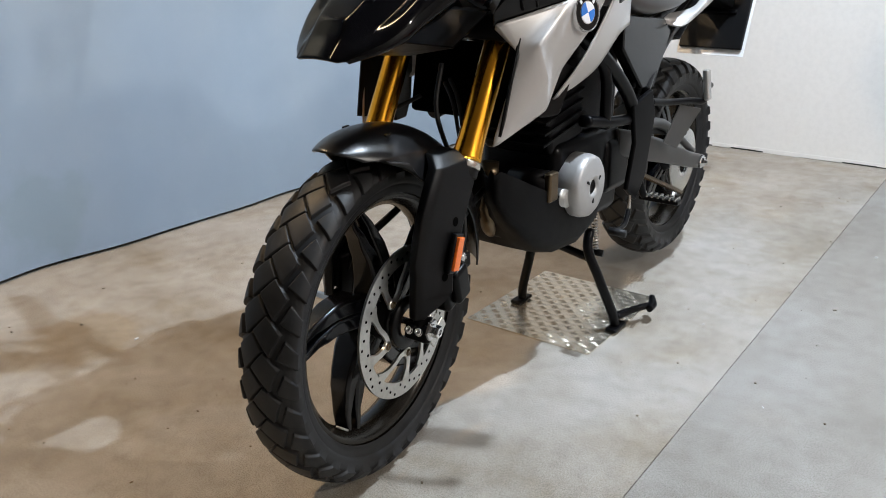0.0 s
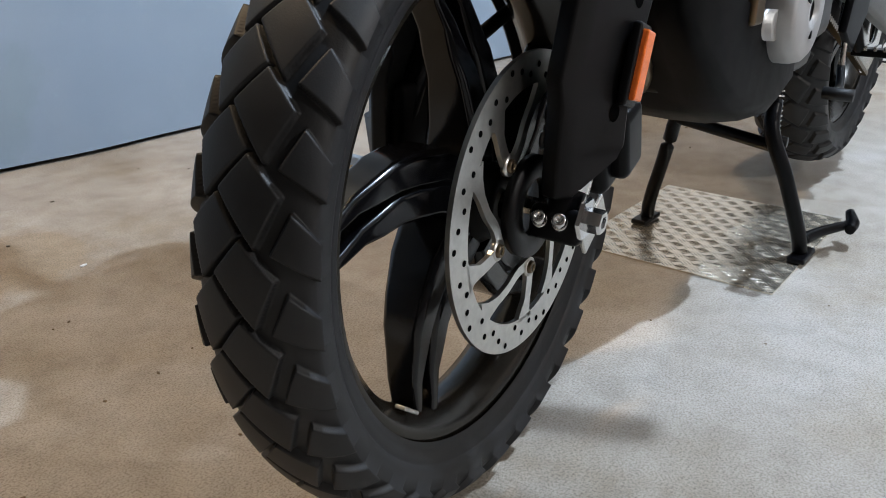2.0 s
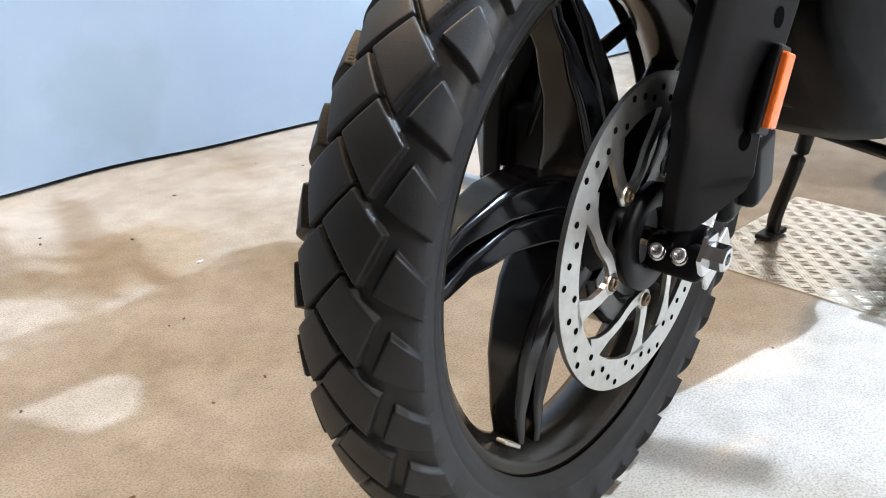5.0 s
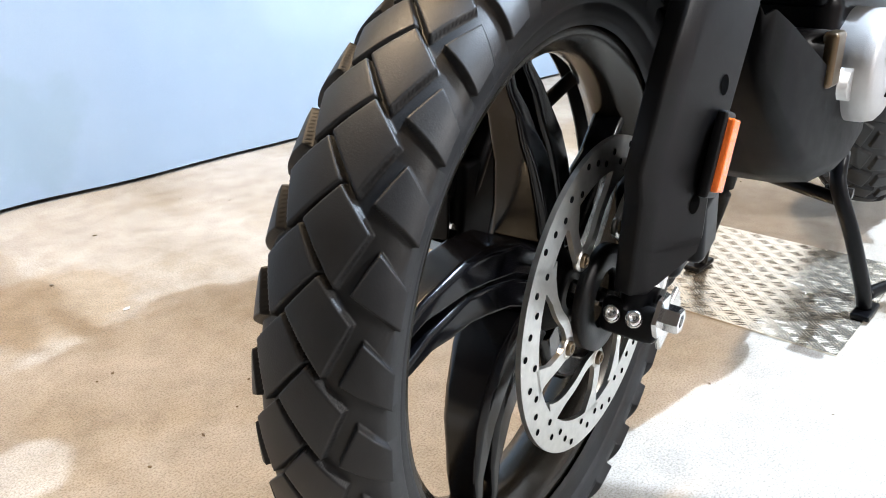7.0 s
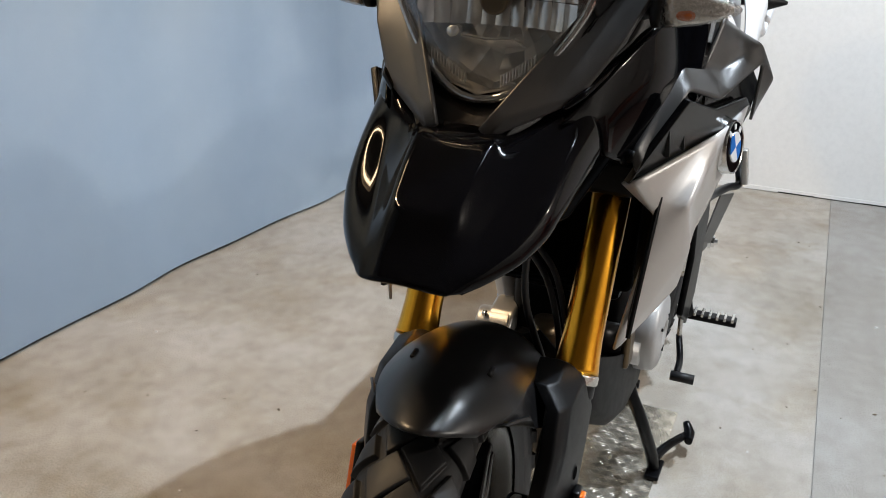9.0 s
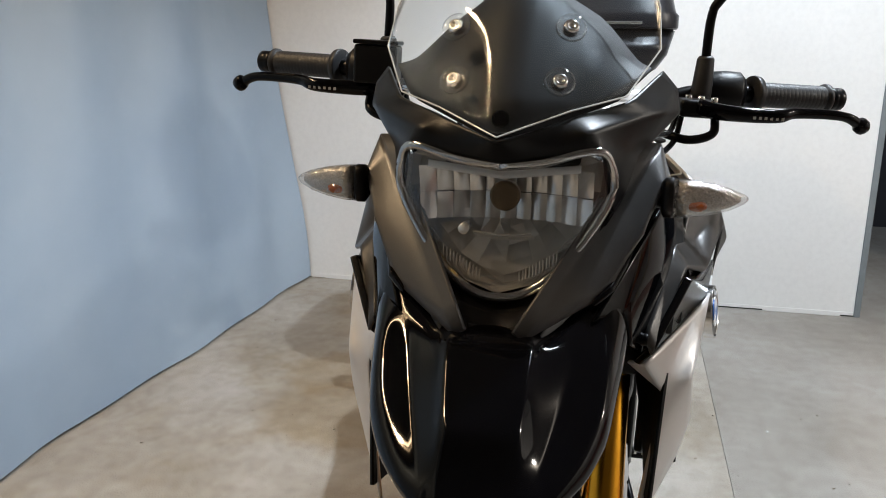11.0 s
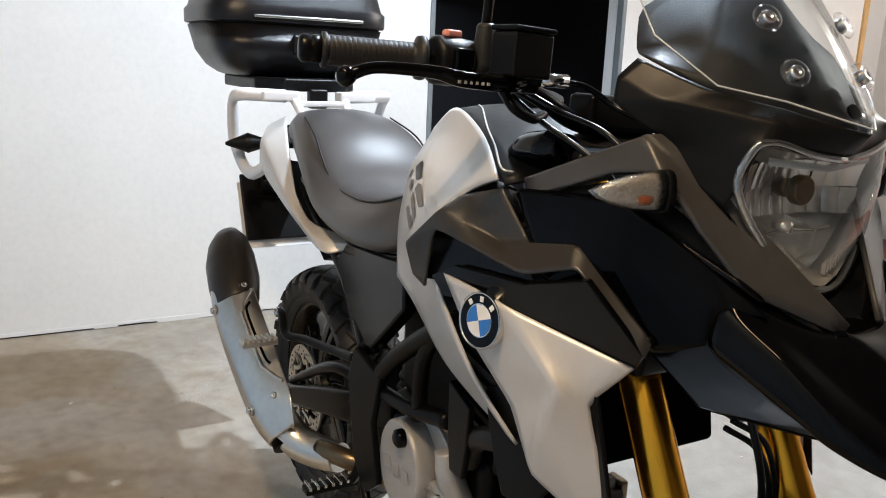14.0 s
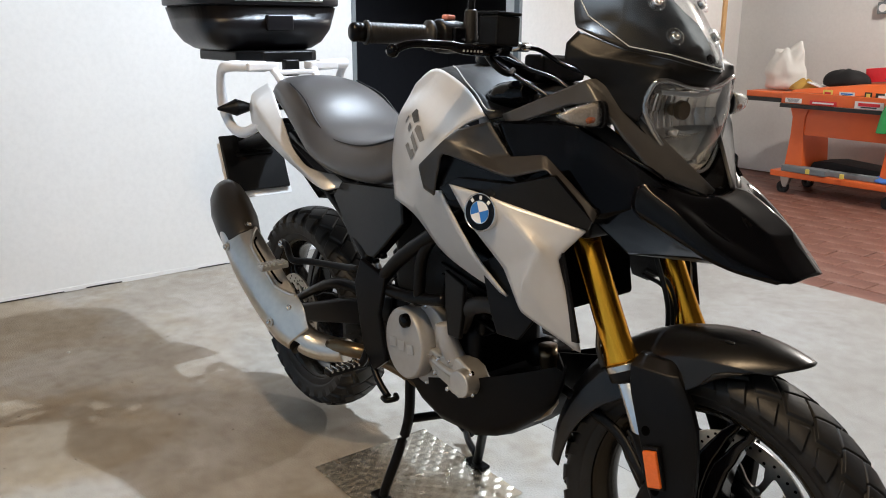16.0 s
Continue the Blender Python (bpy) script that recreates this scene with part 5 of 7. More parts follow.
# ---- indicators ----
for s in (-1, 1):
    def wedge(y, r, n=30):
        """Section of the indicator: a rounded wedge, tall in front and drawn out to the rear."""
        return [B(-0.158 + r * (math.cos(a) if math.cos(a) < 0 else 0.72 * math.cos(a)), s * y, 1.086 + 0.66 * r * math.copysign(abs(math.sin(a)) ** 0.7, math.sin(a)) * (0.56 + 0.44 * math.cos(a)) * 1.25) for a in [2 * math.pi * j / n for j in range(n)]]

    ind = part("indicator", bm_loft([wedge(y, r) for y, r in ((0.180, 0.0370), (0.196, 0.0360), (0.218, 0.0305), (0.240, 0.021), (0.256, 0.009), (0.260, 0.003))]), M_RIBLENS, bike, "clear ribbed indicator lens with amber bulb")
    part("indicator_reflector", bm_loft([wedge(y, r, 18) for y, r in ((0.184, 0.0350), (0.196, 0.0330), (0.218, 0.0275), (0.240, 0.017), (0.252, 0.006))]), M_RIBBED, ind, "bright ribbed reflector")
    part("indicator_rim", bm_loft([wedge(y, r) for y, r in ((0.168, 0.028), (0.171, 0.0380), (0.179, 0.0385), (0.181, 0.0375))]), M_BLACKMATT, ind, "black indicator back")
    part("amber_bulb", bm_lathe([(0, 0.013), (0.004, 0.011), (0.0065, 0.006), (0.0065, -0.005), (0.005, -0.008), (0, -0.008)], 18, m=Matrix.Translation(B(-0.1405, s * 0.204, 1.079)) @ Matrix.Rotation(0 if s > 0 else math.pi, 4, "X"), closed=False), M_AMBERS, ind, "amber bulb")
    part("indicator_stem", bm_tube([B(-0.165, s * 0.13, 1.083), B(-0.160, s * 0.17, 1.086)], [0.02, 0.014], 14, 0), M_BLACKMATT, ind, "black rubber stem")
    # rear indicator
    ri = part("rear_indicator", bm_tube([B(-1.60, s * 0.14, 0.985), B(-1.61, s * 0.18, 0.985), B(-1.62, s * 0.235, 0.983)], [0.012, 0.026, 0.004], 14, 6), M_BLACKMATT, bike, "dark rear indicator")
    part("rear_stem", bm_tube([B(-1.56, s * 0.06, 0.985), B(-1.60, s * 0.15, 0.985)], 0.011, 12, 0), M_BLACKMATT, ri)

# ---- engine, frame and running gear ----
def block(name, size, at, material, label="", bevel=0.01, rot=(0, 0, 0), parent=None):
    return part(name, bm_box(size, pose(*at, *rot)), material, parent or bike, label, bevel=bevel, seg=3)


rad = block("radiator", (0.035, 0.30, 0.16), (-0.345, Y0, 0.745), M_HOLE, "black radiator", rot=(0, -10, 0))
for s in (-1, 1):
    low = 0.69 if s > 0 else 0.64
    part("radiator_shroud", bm_skin([(-0.27, 0.165, 0.86), (-0.26, 0.16, 0.72), (-0.31, 0.185, low), (-0.36, 0.195, low), (-0.38, 0.195, low + 0.04), (-0.40, 0.205, 0.78)], [(0, 1, 2, 3, 4, 5)], s), M_BLACKMATT, bike, "black radiator shroud", thick=0.012, bevel=0.004)
    part("inner_fairing", bm_skin([(-0.21, 0.190, 0.855), (-0.168, 0.178, 0.675), (-0.225, 0.170, 0.76) if s > 0 else (-0.27, 0.165, 0.66), (-0.34, 0.15, 0.86)], [(0, 1, 2, 3)], s), M_BLACKMATT, bike, "black inner fairing", thick=0.006)
block("crankcase", (0.36, 0.22, 0.24), (-0.72, Y0, 0.46), M_BLACKSATIN, "black crankcase", 0.03)
block("gearbox_case", (0.16, 0.24, 0.16), (-0.87, Y0, 0.47), M_BLACKSATIN, "black gearbox case", 0.03)
block("cylinder", (0.17, 0.19, 0.20), (-0.60, Y0, 0.66), M_BLACKSATIN, "black finned cylinder", 0.015, rot=(0, 10, 0))
for k in range(6):
    block("cylinder_fin", (0.185, 0.205, 0.006), (-0.575 - 0.004 * k, Y0, 0.60 + 0.026 * k), M_BLACKSATIN, "", 0.001, rot=(0, 10, 0))
block("airbox", (0.30, 0.18, 0.16), (-0.68, Y0, 0.90), M_BLACKMATT, "black airbox", 0.02)
# added block: its black stands for the shadow between the frame tubes
block("frame_filler", (0.25, 0.19, 0.26), (-0.765, Y0, 0.70), M_BLACKMATT, "black filler block for the shade between the frame tubes", 0.03)
# right clutch cover, oval with a plug
def oval_cover(cx, cz, rx, rz, y0, y1, side, material, label):
    rings = []
    for y, f in ((y0, 1.0), (y1 - 0.010, 1.0), (y1 - 0.004, 0.985), (y1 - 0.001, 0.955), (y1, 0.93), (y1, 0.90), (y1 + 0.0005, 0.4)):
        rings.append([B(cx + math.cos(a) * rx * f, side * y, cz + math.sin(a) * rz * f) for a in [2 * math.pi * j / 44 for j in range(44)]])
    return part("engine_cover", bm_loft(rings), material, bike, label)


ec = oval_cover(-0.745, 0.487, 0.078, 0.090, 0.10, 0.164, -1, M_ALLOYP, "round silver-painted engine cover with a black plug")
for k in range(3):
    part("cover_letter", bm_box((0.026, 0.002, 0.024), pose(-0.785 + 0.036 * k, Y0 - 0.166, 0.482, 0, -10, 0)), M_ALLOY, ec, bevel=0.002)
part("oil_plug", bm_lathe([(0, 0.014), (0.010, 0.014), (0.0165, 0.010), (0.0175, 0.0), (0.0175, -0.01)], 24, m=Matrix.Translation(B(-0.728, -0.166, 0.552)) @ Matrix.Rotation(math.pi, 4, "X"), closed=False), M_BLACKGLOSS, ec, "black oil filler plug")
part("case_flange", bm_loft([[B(-0.715 + math.cos(a) * 0.105 * f, -y, 0.487 + math.sin(a) * 0.105 * f) for a in [2 * math.pi * j / 40 for j in range(40)]] for y, f in ((0.09, 1.0), (0.118, 1.0), (0.122, 0.96))]), M_ALLOYP, bike, "silver clutch case flange")
wp = part("water_pump", bm_prism([(-0.690, 0.470), (-0.664, 0.496), (-0.630, 0.490), (-0.598, 0.500), (-0.560, 0.504), (-0.520, 0.492), (-0.498, 0.464), (-0.512, 0.430), (-0.545, 0.412), (-0.585, 0.410), (-0.600, 0.424), (-0.650, 0.436)], 0.05, Matrix.Translation((0, Y0 - 0.092, 0)) @ Matrix.Rotation(math.pi / 2, 4, "X")), M_ALLOY, bike, "cast alloy pump cover", bevel=0.007, seg=3)
part("pump_outlet", bm_tube([B(-0.535, -0.10, 0.458), B(-0.530, -0.164, 0.458)], [0.036, 0.031], 26, 0), M_ALLOY, wp, "round pump housing", bevel=0.004)
part("pump_rib", bm_tube([B(-0.655, -0.142, 0.474), B(-0.600, -0.146, 0.466), B(-0.55, -0.146, 0.462)], 0.009, 12, 4), M_ALLOY, wp, "cast rib")
for x, z in ((-0.672, 0.478), (-0.628, 0.482), (-0.585, 0.492), (-0.506, 0.488), (-0.500, 0.440), (-0.548, 0.420), (-0.592, 0.420), (-0.640, 0.444)):
    bolt(B(x, -0.145, z), (0, -1, 0), 0.0058, wp)
for a in (0.4, 1.5, 2.6, 3.7, 4.8, 5.8):
    bolt(B(-0.715 + math.cos(a) * 0.098, -0.120, 0.487 + math.sin(a) * 0.098), (0, -1, 0), 0.0055, bike)
part("pump_elbow", bm_tube([B(-0.585, -0.118, 0.48), B(-0.60, -0.138, 0.53), B(-0.615, -0.140, 0.575)], [0.024, 0.024, 0.020], 18, 5), M_ALLOYP, bike, "silver water elbow")
part("engine_guard", bm_skin([(-0.600, 0.150, 0.705), (-0.520, 0.160, 0.690), (-0.528, 0.158, 0.62), (-0.540, 0.156, 0.56), (-0.588, 0.150, 0.555), (-0.595, 0.152, 0.62)], [(0, 1, 2, 5), (5, 2, 3, 4)], -1), M_BLACKMATT, bike, "black finned engine side panel", thick=0.012, bevel=0.003)
part("radiator_hose", bm_tube([B(-0.575, -0.12, 0.57), B(-0.53, -0.135, 0.63), B(-0.46, -0.14, 0.66), B(-0.38, -0.13, 0.66)], 0.019, 14, 6), M_RUBBER, bike, "black radiator hose")
# left alternator cover, a short drum with a dark hub
lc = part("alternator_cover", bm_lathe([(0.018, 0.162), (0.022, 0.168), (0.030, 0.168), (0.038, 0.166), (0.066, 0.164), (0.074, 0.158), (0.078, 0.145), (0.079, 0.08), (0.0, 0.08)], 52, m=Matrix.Translation((-0.622, Y0, 0.470)), closed=False), M_ALLOYP, bike, "round silver alternator cover")
part("cover_hub", bm_lathe([(0, 0.160), (0.02, 0.161), (0.02, 0.15)], 28, m=Matrix.Translation((-0.622, Y0, 0.470)), closed=False), M_BLACKMATT, lc, "dark centre plug")
for a in (0.5, 2.6, 4.7):
    part("hub_notch", bm_box((0.012, 0.003, 0.006), pose(-0.622 + 0.034 * math.cos(a), Y0 + 0.1675, 0.470 + 0.034 * math.sin(a), 0, -math.degrees(a), 0)), M_BLACKMATT, lc, bevel=0.001)
part("alternator_boss", bm_tube([B(-0.545, 0.11, 0.455), B(-0.545, 0.14, 0.455)], 0.022, 18, 0), M_ALLOY, lc, "cast boss")
part("starter_motor", bm_tube([B(-0.49, 0.02, 0.50), B(-0.49, 0.12, 0.50)], 0.03, 20, 0), M_BLACKSATIN, bike, "black starter motor")
block("starter_bracket", (0.04, 0.02, 0.07), (-0.485, Y0 + 0.125, 0.495), M_BRONZE, "dull bronze bracket", 0.006)
# belly pan
secs = [(-0.268, 0.100, 0.545, 0.580), (-0.272, 0.106, 0.510, 0.566), (-0.284, 0.112, 0.478, 0.572), (-0.325, 0.117, 0.432, 0.553), (-0.40, 0.121, 0.376, 0.518), (-0.46, 0.122, 0.340, 0.492), (-0.53, 0.122, 0.312, 0.462), (-0.66, 0.120, 0.300, 0.418), (-0.75, 0.113, 0.318, 0.388), (-0.80, 0.10, 0.345, 0.372)]
rings = []
for x, w, zb, zt in secs:
    row = [(w, zt), (w, zb + 0.034), (w * 0.88, zb + 0.010), (w * 0.5, zb), (0, zb - 0.002)]
    row = [(-y, z) for y, z in row[:-1]] + row[::-1]
    rings.append([B(x - max(0, 0.12 + (x + 0.268) * 0.6) * (1 - abs(y) / w), y, z) for y, z in row])
part("belly_pan", bm_loft(rings, caps=False, closed=False), M_PAN, bike, "matt black belly pan", thick=0.005)
block("engine_underside", (0.34, 0.20, 0.10), (-0.60, Y0, 0.41), M_BLACKMATT, "dark engine underside", 0.02)
# trellis frame
for s in (-1, 1):
    part("frame_tube", bm_tube([B(-0.36, s * 0.10, 0.95), B(-0.55, s * 0.155, 0.83), B(-0.75, s * 0.165, 0.70), B(-0.88, s * 0.16, 0.58)], 0.017, 14, 6), M_BLACKSATIN, bike, "black frame tube")
    part("frame_tube", bm_tube([B(-0.60, s * 0.14, 0.63), B(-0.72, s * 0.155, 0.61), B(-0.86, s * 0.16, 0.60)], 0.014, 14, 5), M_BLACKSATIN, bike, "black frame tube")
    part("frame_tube", bm_tube([B(-0.56, s * 0.15, 0.82), B(-0.66, s * 0.16, 0.74), B(-0.70, s * 0.15, 0.60)], 0.014, 14, 5), M_BLACKSATIN, bike, "black frame tube")
    part("subframe_tube", bm_tube([B(-0.89, s * 0.165, 0.66), B(-1.0, s * 0.14, 0.71), B(-1.15, s * 0.115, 0.775), B(-1.45, s * 0.09, 0.88)], 0.013, 14, 6), M_BLACKSATIN, bike, "black subframe tube")
    part("subframe_tube", bm_tube([B(-0.82, s * 0.13, 0.82), B(-1.05, s * 0.12, 0.83), B(-1.4, s * 0.10, 0.92)], 0.013, 14, 6), M_BLACKSATIN, bike, "black subframe tube")
    pp = part("pivot_plate", bm_skin([(-0.80, 0.165, 0.64), (-0.90, 0.172, 0.67), (-0.93, 0.172, 0.60), (-0.90, 0.170, 0.44), (-0.86, 0.165, 0.38), (-0.81, 0.160, 0.42), (-0.83, 0.165, 0.54)], [(0, 1, 2, 3, 4, 5, 6)], s), M_BLACKSATIN, bike, "black pivot plate", thick=0.014, bevel=0.004)
    for x, z in ((-0.84, 0.585), (-0.88, 0.56), (-0.87, 0.47), (-0.905, 0.635)):
        bolt(B(x, s * 0.172, z), (0, s, 0), 0.0065, bike)
    part("side_cover", bm_skin([(-0.76, 0.125, 0.86), (-0.74, 0.135, 0.78), (-0.86, 0.142, 0.67), (-0.96, 0.132, 0.66), (-1.10, 0.112, 0.79), (-1.06, 0.108, 0.83)], [(0, 1, 2, 3, 4, 5)], s), M_CHIN, bike, "black side cover", thick=0.03, bevel=0.006)
    part("side_stay", bm_tube([B(-1.10, s * 0.130, 0.80), B(-0.985, s * 0.142, 0.735), B(-0.875, s * 0.152, 0.66)], 0.009, 12, 4), M_BLACKSATIN, bike, "black subframe stay")
    part("side_stay", bm_tube([B(-0.985, s * 0.130, 0.815), B(-0.91, s * 0.142, 0.75), B(-0.84, s * 0.152, 0.68)], 0.009, 12, 4), M_BLACKSATIN, bike, "black subframe stay")
    bolt(B(-0.925, s * 0.142, 0.825), (0, s, 0.2), 0.007, bike)
    # swingarm
    rings = []
    for x, y, z, h, w in ((-0.86, 0.10, 0.53, 0.035, 0.02), (-0.95, 0.118, 0.505, 0.04, 0.018), (-1.15, 0.128, 0.45, 0.034, 0.016), (-1.36, 0.132, 0.385, 0.026, 0.015), (-1.50, 0.132, 0.350, 0.022, 0.014)):
        rings.append([B(x, s * (y + sx * w), z + sz * h) for sx, sz in ((-1, -0.7), (-0.7, -1), (0.7, -1), (1, -0.7), (1, 0.7), (0.7, 1), (-0.7, 1), (-1, 0.7))])
    # right arm and brace go black: the shaded side is in the colour
    sa = part("swingarm", bm_loft(rings), M_SWING if s > 0 else M_BLACKSATIN, bike, "cast swingarm", bevel=0.004)
    part("axle_adjuster", bm_lathe([(0, 0.02), (0.008, 0.02), (0.0085, 0.012), (0.016, 0.012), (0.017, 0.004), (0.022, 0.003), (0.022, -0.004)], 6 if s > 0 else 20, m=Matrix.Translation(B(-1.445, s * 0.15, 0.362)) @ Matrix.Rotation(0 if s > 0 else math.pi, 4, "X"), closed=False), M_CHROME, sa, "bright axle nut", smooth=False)
    part("swingarm_brace", bm_tube([B(-0.95, s * 0.115, 0.545), B(-1.15, s * 0.12, 0.53), B(-1.42, s * 0.125, 0.40)], [0.014, 0.016, 0.01], 12, 6), M_SWING if s > 0 else M_BLACKSATIN, bike, "upper swingarm brace")
    # pegs
    for nm, x, y0, y1, z, lab in (("rider_peg", -0.925, 0.165, 0.275, 0.375, "serrated steel rider footpeg"), ("passenger_peg", -1.185, 0.245, 0.325, 0.599, "alloy passenger footpeg")):
        if s > 0 and nm == "passenger_peg":
            up = part(nm, bm_box((0.028, 0.016, 0.085), pose(-1.205, Y0 + 0.222, 0.645, 8, 0, 0)), M_ALLOY, bike, "folded-up alloy passenger footpeg", bevel=0.004)
            continue
        pg = part(nm, bm_box((0.03, y1 - y0, 0.014), pose(x, Y0 + s * (y0 + y1) / 2, z)), M_BLACKSATIN if nm == "rider_peg" else M_ALLOY, bike, lab, bevel=0.003)
        for k in range(7):
            part("peg_tooth", bm_box((0.034, 0.006, 0.008), pose(x, Y0 + s * (y0 + (y1 - y0) * (k + 0.5) / 7), z + 0.008)), M_STEEL if nm == "rider_peg" else M_ALLOY, pg, bevel=0.001)
    part("peg_bracket", bm_tube([B(-0.89, s * 0.165, 0.45), B(-0.91, s * 0.175, 0.39), B(-0.925, s * 0.18, 0.375)], 0.010, 10, 4), M_BLACKSATIN, bike, "black peg bracket")
    part("passenger_bracket", bm_tube([B(-0.93, s * 0.165, 0.63), B(-1.04, s * 0.175, 0.615), B(-1.15, s * 0.195, 0.605), B(-1.21, s * 0.215, 0.60), B(-1.26, s * 0.205, 0.628), B(-1.30, s * 0.20, 0.63)], 0.0095, 10, 6), M_BLACKSATIN, bike, "black passenger peg loop")
    if s > 0:
        part("heel_guard", bm_skin([(-1.10, 0.185, 0.60), (-1.22, 0.205, 0.575), (-1.13, 0.175, 0.47), (-1.05, 0.165, 0.50)], [(0, 1, 2, 3)], s), M_SWING, bike, "grey heel guard", thick=0.004, bevel=0.002)
bolt(B(-1.288, -0.205, 0.628), (0.2, -1, 0), 0.0115, bike, None, "large bright mounting bolt")
# rear shock with spring
part("shock_body", bm_tube([B(-0.93, 0, 0.74), B(-1.0, 0, 0.50)], 0.02, 16, 0), M_BLACKSATIN, bike, "black rear shock")
part("shock_spring", bm_tube([B(-0.935 - 0.065 * t + 0.032 * math.cos(t * 44), 0.034 * math.sin(t * 44), 0.725 - 0.215 * t) for t in [k / 84 for k in range(85)]], 0.0055, 8, 0), M_BLACKSATIN, bike, "black rear spring")
# sprocket and chain
sp = bm_lathe([(0.105, 0.088), (0.105, 0.094), (0.06, 0.096), (0.04, 0.096), (0.04, 0.086), (0.1, 0.086)], 48, m=Matrix.Translation(RA))
part("rear_sprocket", sp, M_STEEL, rw, "steel rear sprocket")
chain = bmesh.new()
for k in range(40):
    t = k / 39
    for zz in (0.0, 1.0):
        x = -0.88 - 0.56 * t
        z = (0.54 - 0.035 * (1 - zz)) + (0.463 - 0.54) * t if zz else (0.47 + (0.253 - 0.47) * t)
        bm_box((0.013, 0.014, 0.010), pose(x, Y0 + 0.092, z), chain)
c = part("drive_chain", chain, M_BRONZE, bike, "drive chain", smooth=False)
c["kind"] = "stuff"
part("chain_guard", bm_skin([(-0.95, 0.105, 0.575), (-1.30, 0.108, 0.50), (-1.42, 0.108, 0.475), (-1.40, 0.108, 0.45), (-0.95, 0.105, 0.535)], [(0, 1, 2, 3, 4)], 1), M_BLACKMATT, bike, "black chain guard", thick=0.02, bevel=0.003)
# gear lever left, brake pedal right
part("gear_lever", bm_tube([B(-0.84, 0.17, 0.36), B(-0.78, 0.185, 0.335), B(-0.70, 0.19, 0.34)], 0.007, 10, 5), M_BLACKSATIN, bike, "black gear lever")
part("gear_toe", bm_tube([B(-0.70, 0.18, 0.34), B(-0.70, 0.225, 0.34)], 0.010, 12, 0), M_RUBBER, bike, "rubber toe piece")
part("gear_rod", bm_tube([B(-0.84, 0.168, 0.42), B(-0.835, 0.172, 0.345)], 0.005, 8, 0), M_STEEL, bike, "steel gear rod")
bp = part("brake_pedal", bm_tube([B(-0.88, -0.17, 0.40), B(-0.84, -0.175, 0.36), B(-0.80, -0.172, 0.328)], 0.009, 10, 5), M_BLACKSATIN, bike, "black brake pedal")
part("pedal_pad", bm_tube([B(-0.80, -0.15, 0.328), B(-0.775, -0.165, 0.332), B(-0.78, -0.19, 0.332), B(-0.805, -0.185, 0.328)], 0.007, 10, 5), M_BLACKSATIN, bp, "serrated pedal loop")

# ---- seat and tail ----
seat_sec = [  # x, half width, top z, bottom z
    (-0.785, 0.095, 1.01, 0.90), (-0.82, 0.155, 0.995, 0.850), (-0.92, 0.176, 0.965, 0.838), (-1.03, 0.176, 0.955, 0.846), (-1.13, 0.170, 0.965, 0.858), (-1.20, 0.166, 1.005, 0.880), (-1.27, 0.157, 1.055, 0.925), (-1.38, 0.138, 1.085, 0.98), (-1.49, 0.115, 1.087, 1.02), (-1.54, 0.08, 1.06, 1.03)]
rings = []
for x, w, zt, zb in seat_sec:
    rings.append([B(x, w * u, zb + (zt - zb) * v) for u, v in ((-0.97, 0), (-1.04, 0.25), (-0.97, 0.55), (-0.82, 0.80), (-0.77, 0.87), (-0.4, 0.985), (0, 1.0), (0.4, 0.985), (0.77, 0.87), (0.82, 0.80), (0.97, 0.55), (1.04, 0.25), (0.97, 0))])
seat = part("seat", bm_loft(rings), M_SEAT, bike, "dark grey vinyl seat with stitched edges", subdiv=2)
for s in (-1, 1):
    part("seat_seam", bm_tube([B(x, s * w * 0.805, zb + (zt - zb) * 0.832) for x, w, zt, zb in seat_sec[1:8]], 0.0022, 6, 4), M_RUBBER, seat, "raised seam")
TL_V = [(-1.04, 0.098, 0.836), (-1.19, 0.166, 0.852), (-1.255, 0.178, 0.905), (-1.35, 0.160, 0.985), (-1.45, 0.132, 1.045), (-1.56, 0.095, 1.058),
        (-1.05, 0.120, 0.831), (-1.13, 0.190, 0.838), (-1.27, 0.199, 0.897), (-1.375, 0.200, 0.962), (-1.44, 0.204, 1.012), (-1.57, 0.145, 1.030),
        (-1.06, 0.118, 0.821), (-1.085, 0.183, 0.808), (-1.27, 0.190, 0.868), (-1.40, 0.196, 0.920), (-1.47, 0.195, 0.950), (-1.58, 0.150, 0.985)]
for s in (-1, 1):
    part("tail_panel", bm_skin(TL_V, [(r * 6 + k, r * 6 + k + 1, r * 6 + k + 7, r * 6 + k + 6) for r in (0, 1) for k in range(5)], s), M_SILVER, bike, "silver-white tail panel", thick=0.005, subdiv=3, crease=(0.9, 0.35))
part("tail_under", bm_skin([(-1.05, 0.11, 0.82), (-1.20, 0.13, 0.77), (-1.55, 0.11, 0.95), (-1.55, 0.0, 0.93), (-1.20, 0.0, 0.75), (-1.05, 0.0, 0.80)], [(0, 1, 4, 5), (1, 2, 3, 4)], both=True), M_BLACKMATT, bike, "black tail underside", thick=0.004)
block("tail_lamp", (0.06, 0.14, 0.06), (-1.62, Y0, 1.0), M_BLACKGLOSS, "dark tail lamp", 0.012)
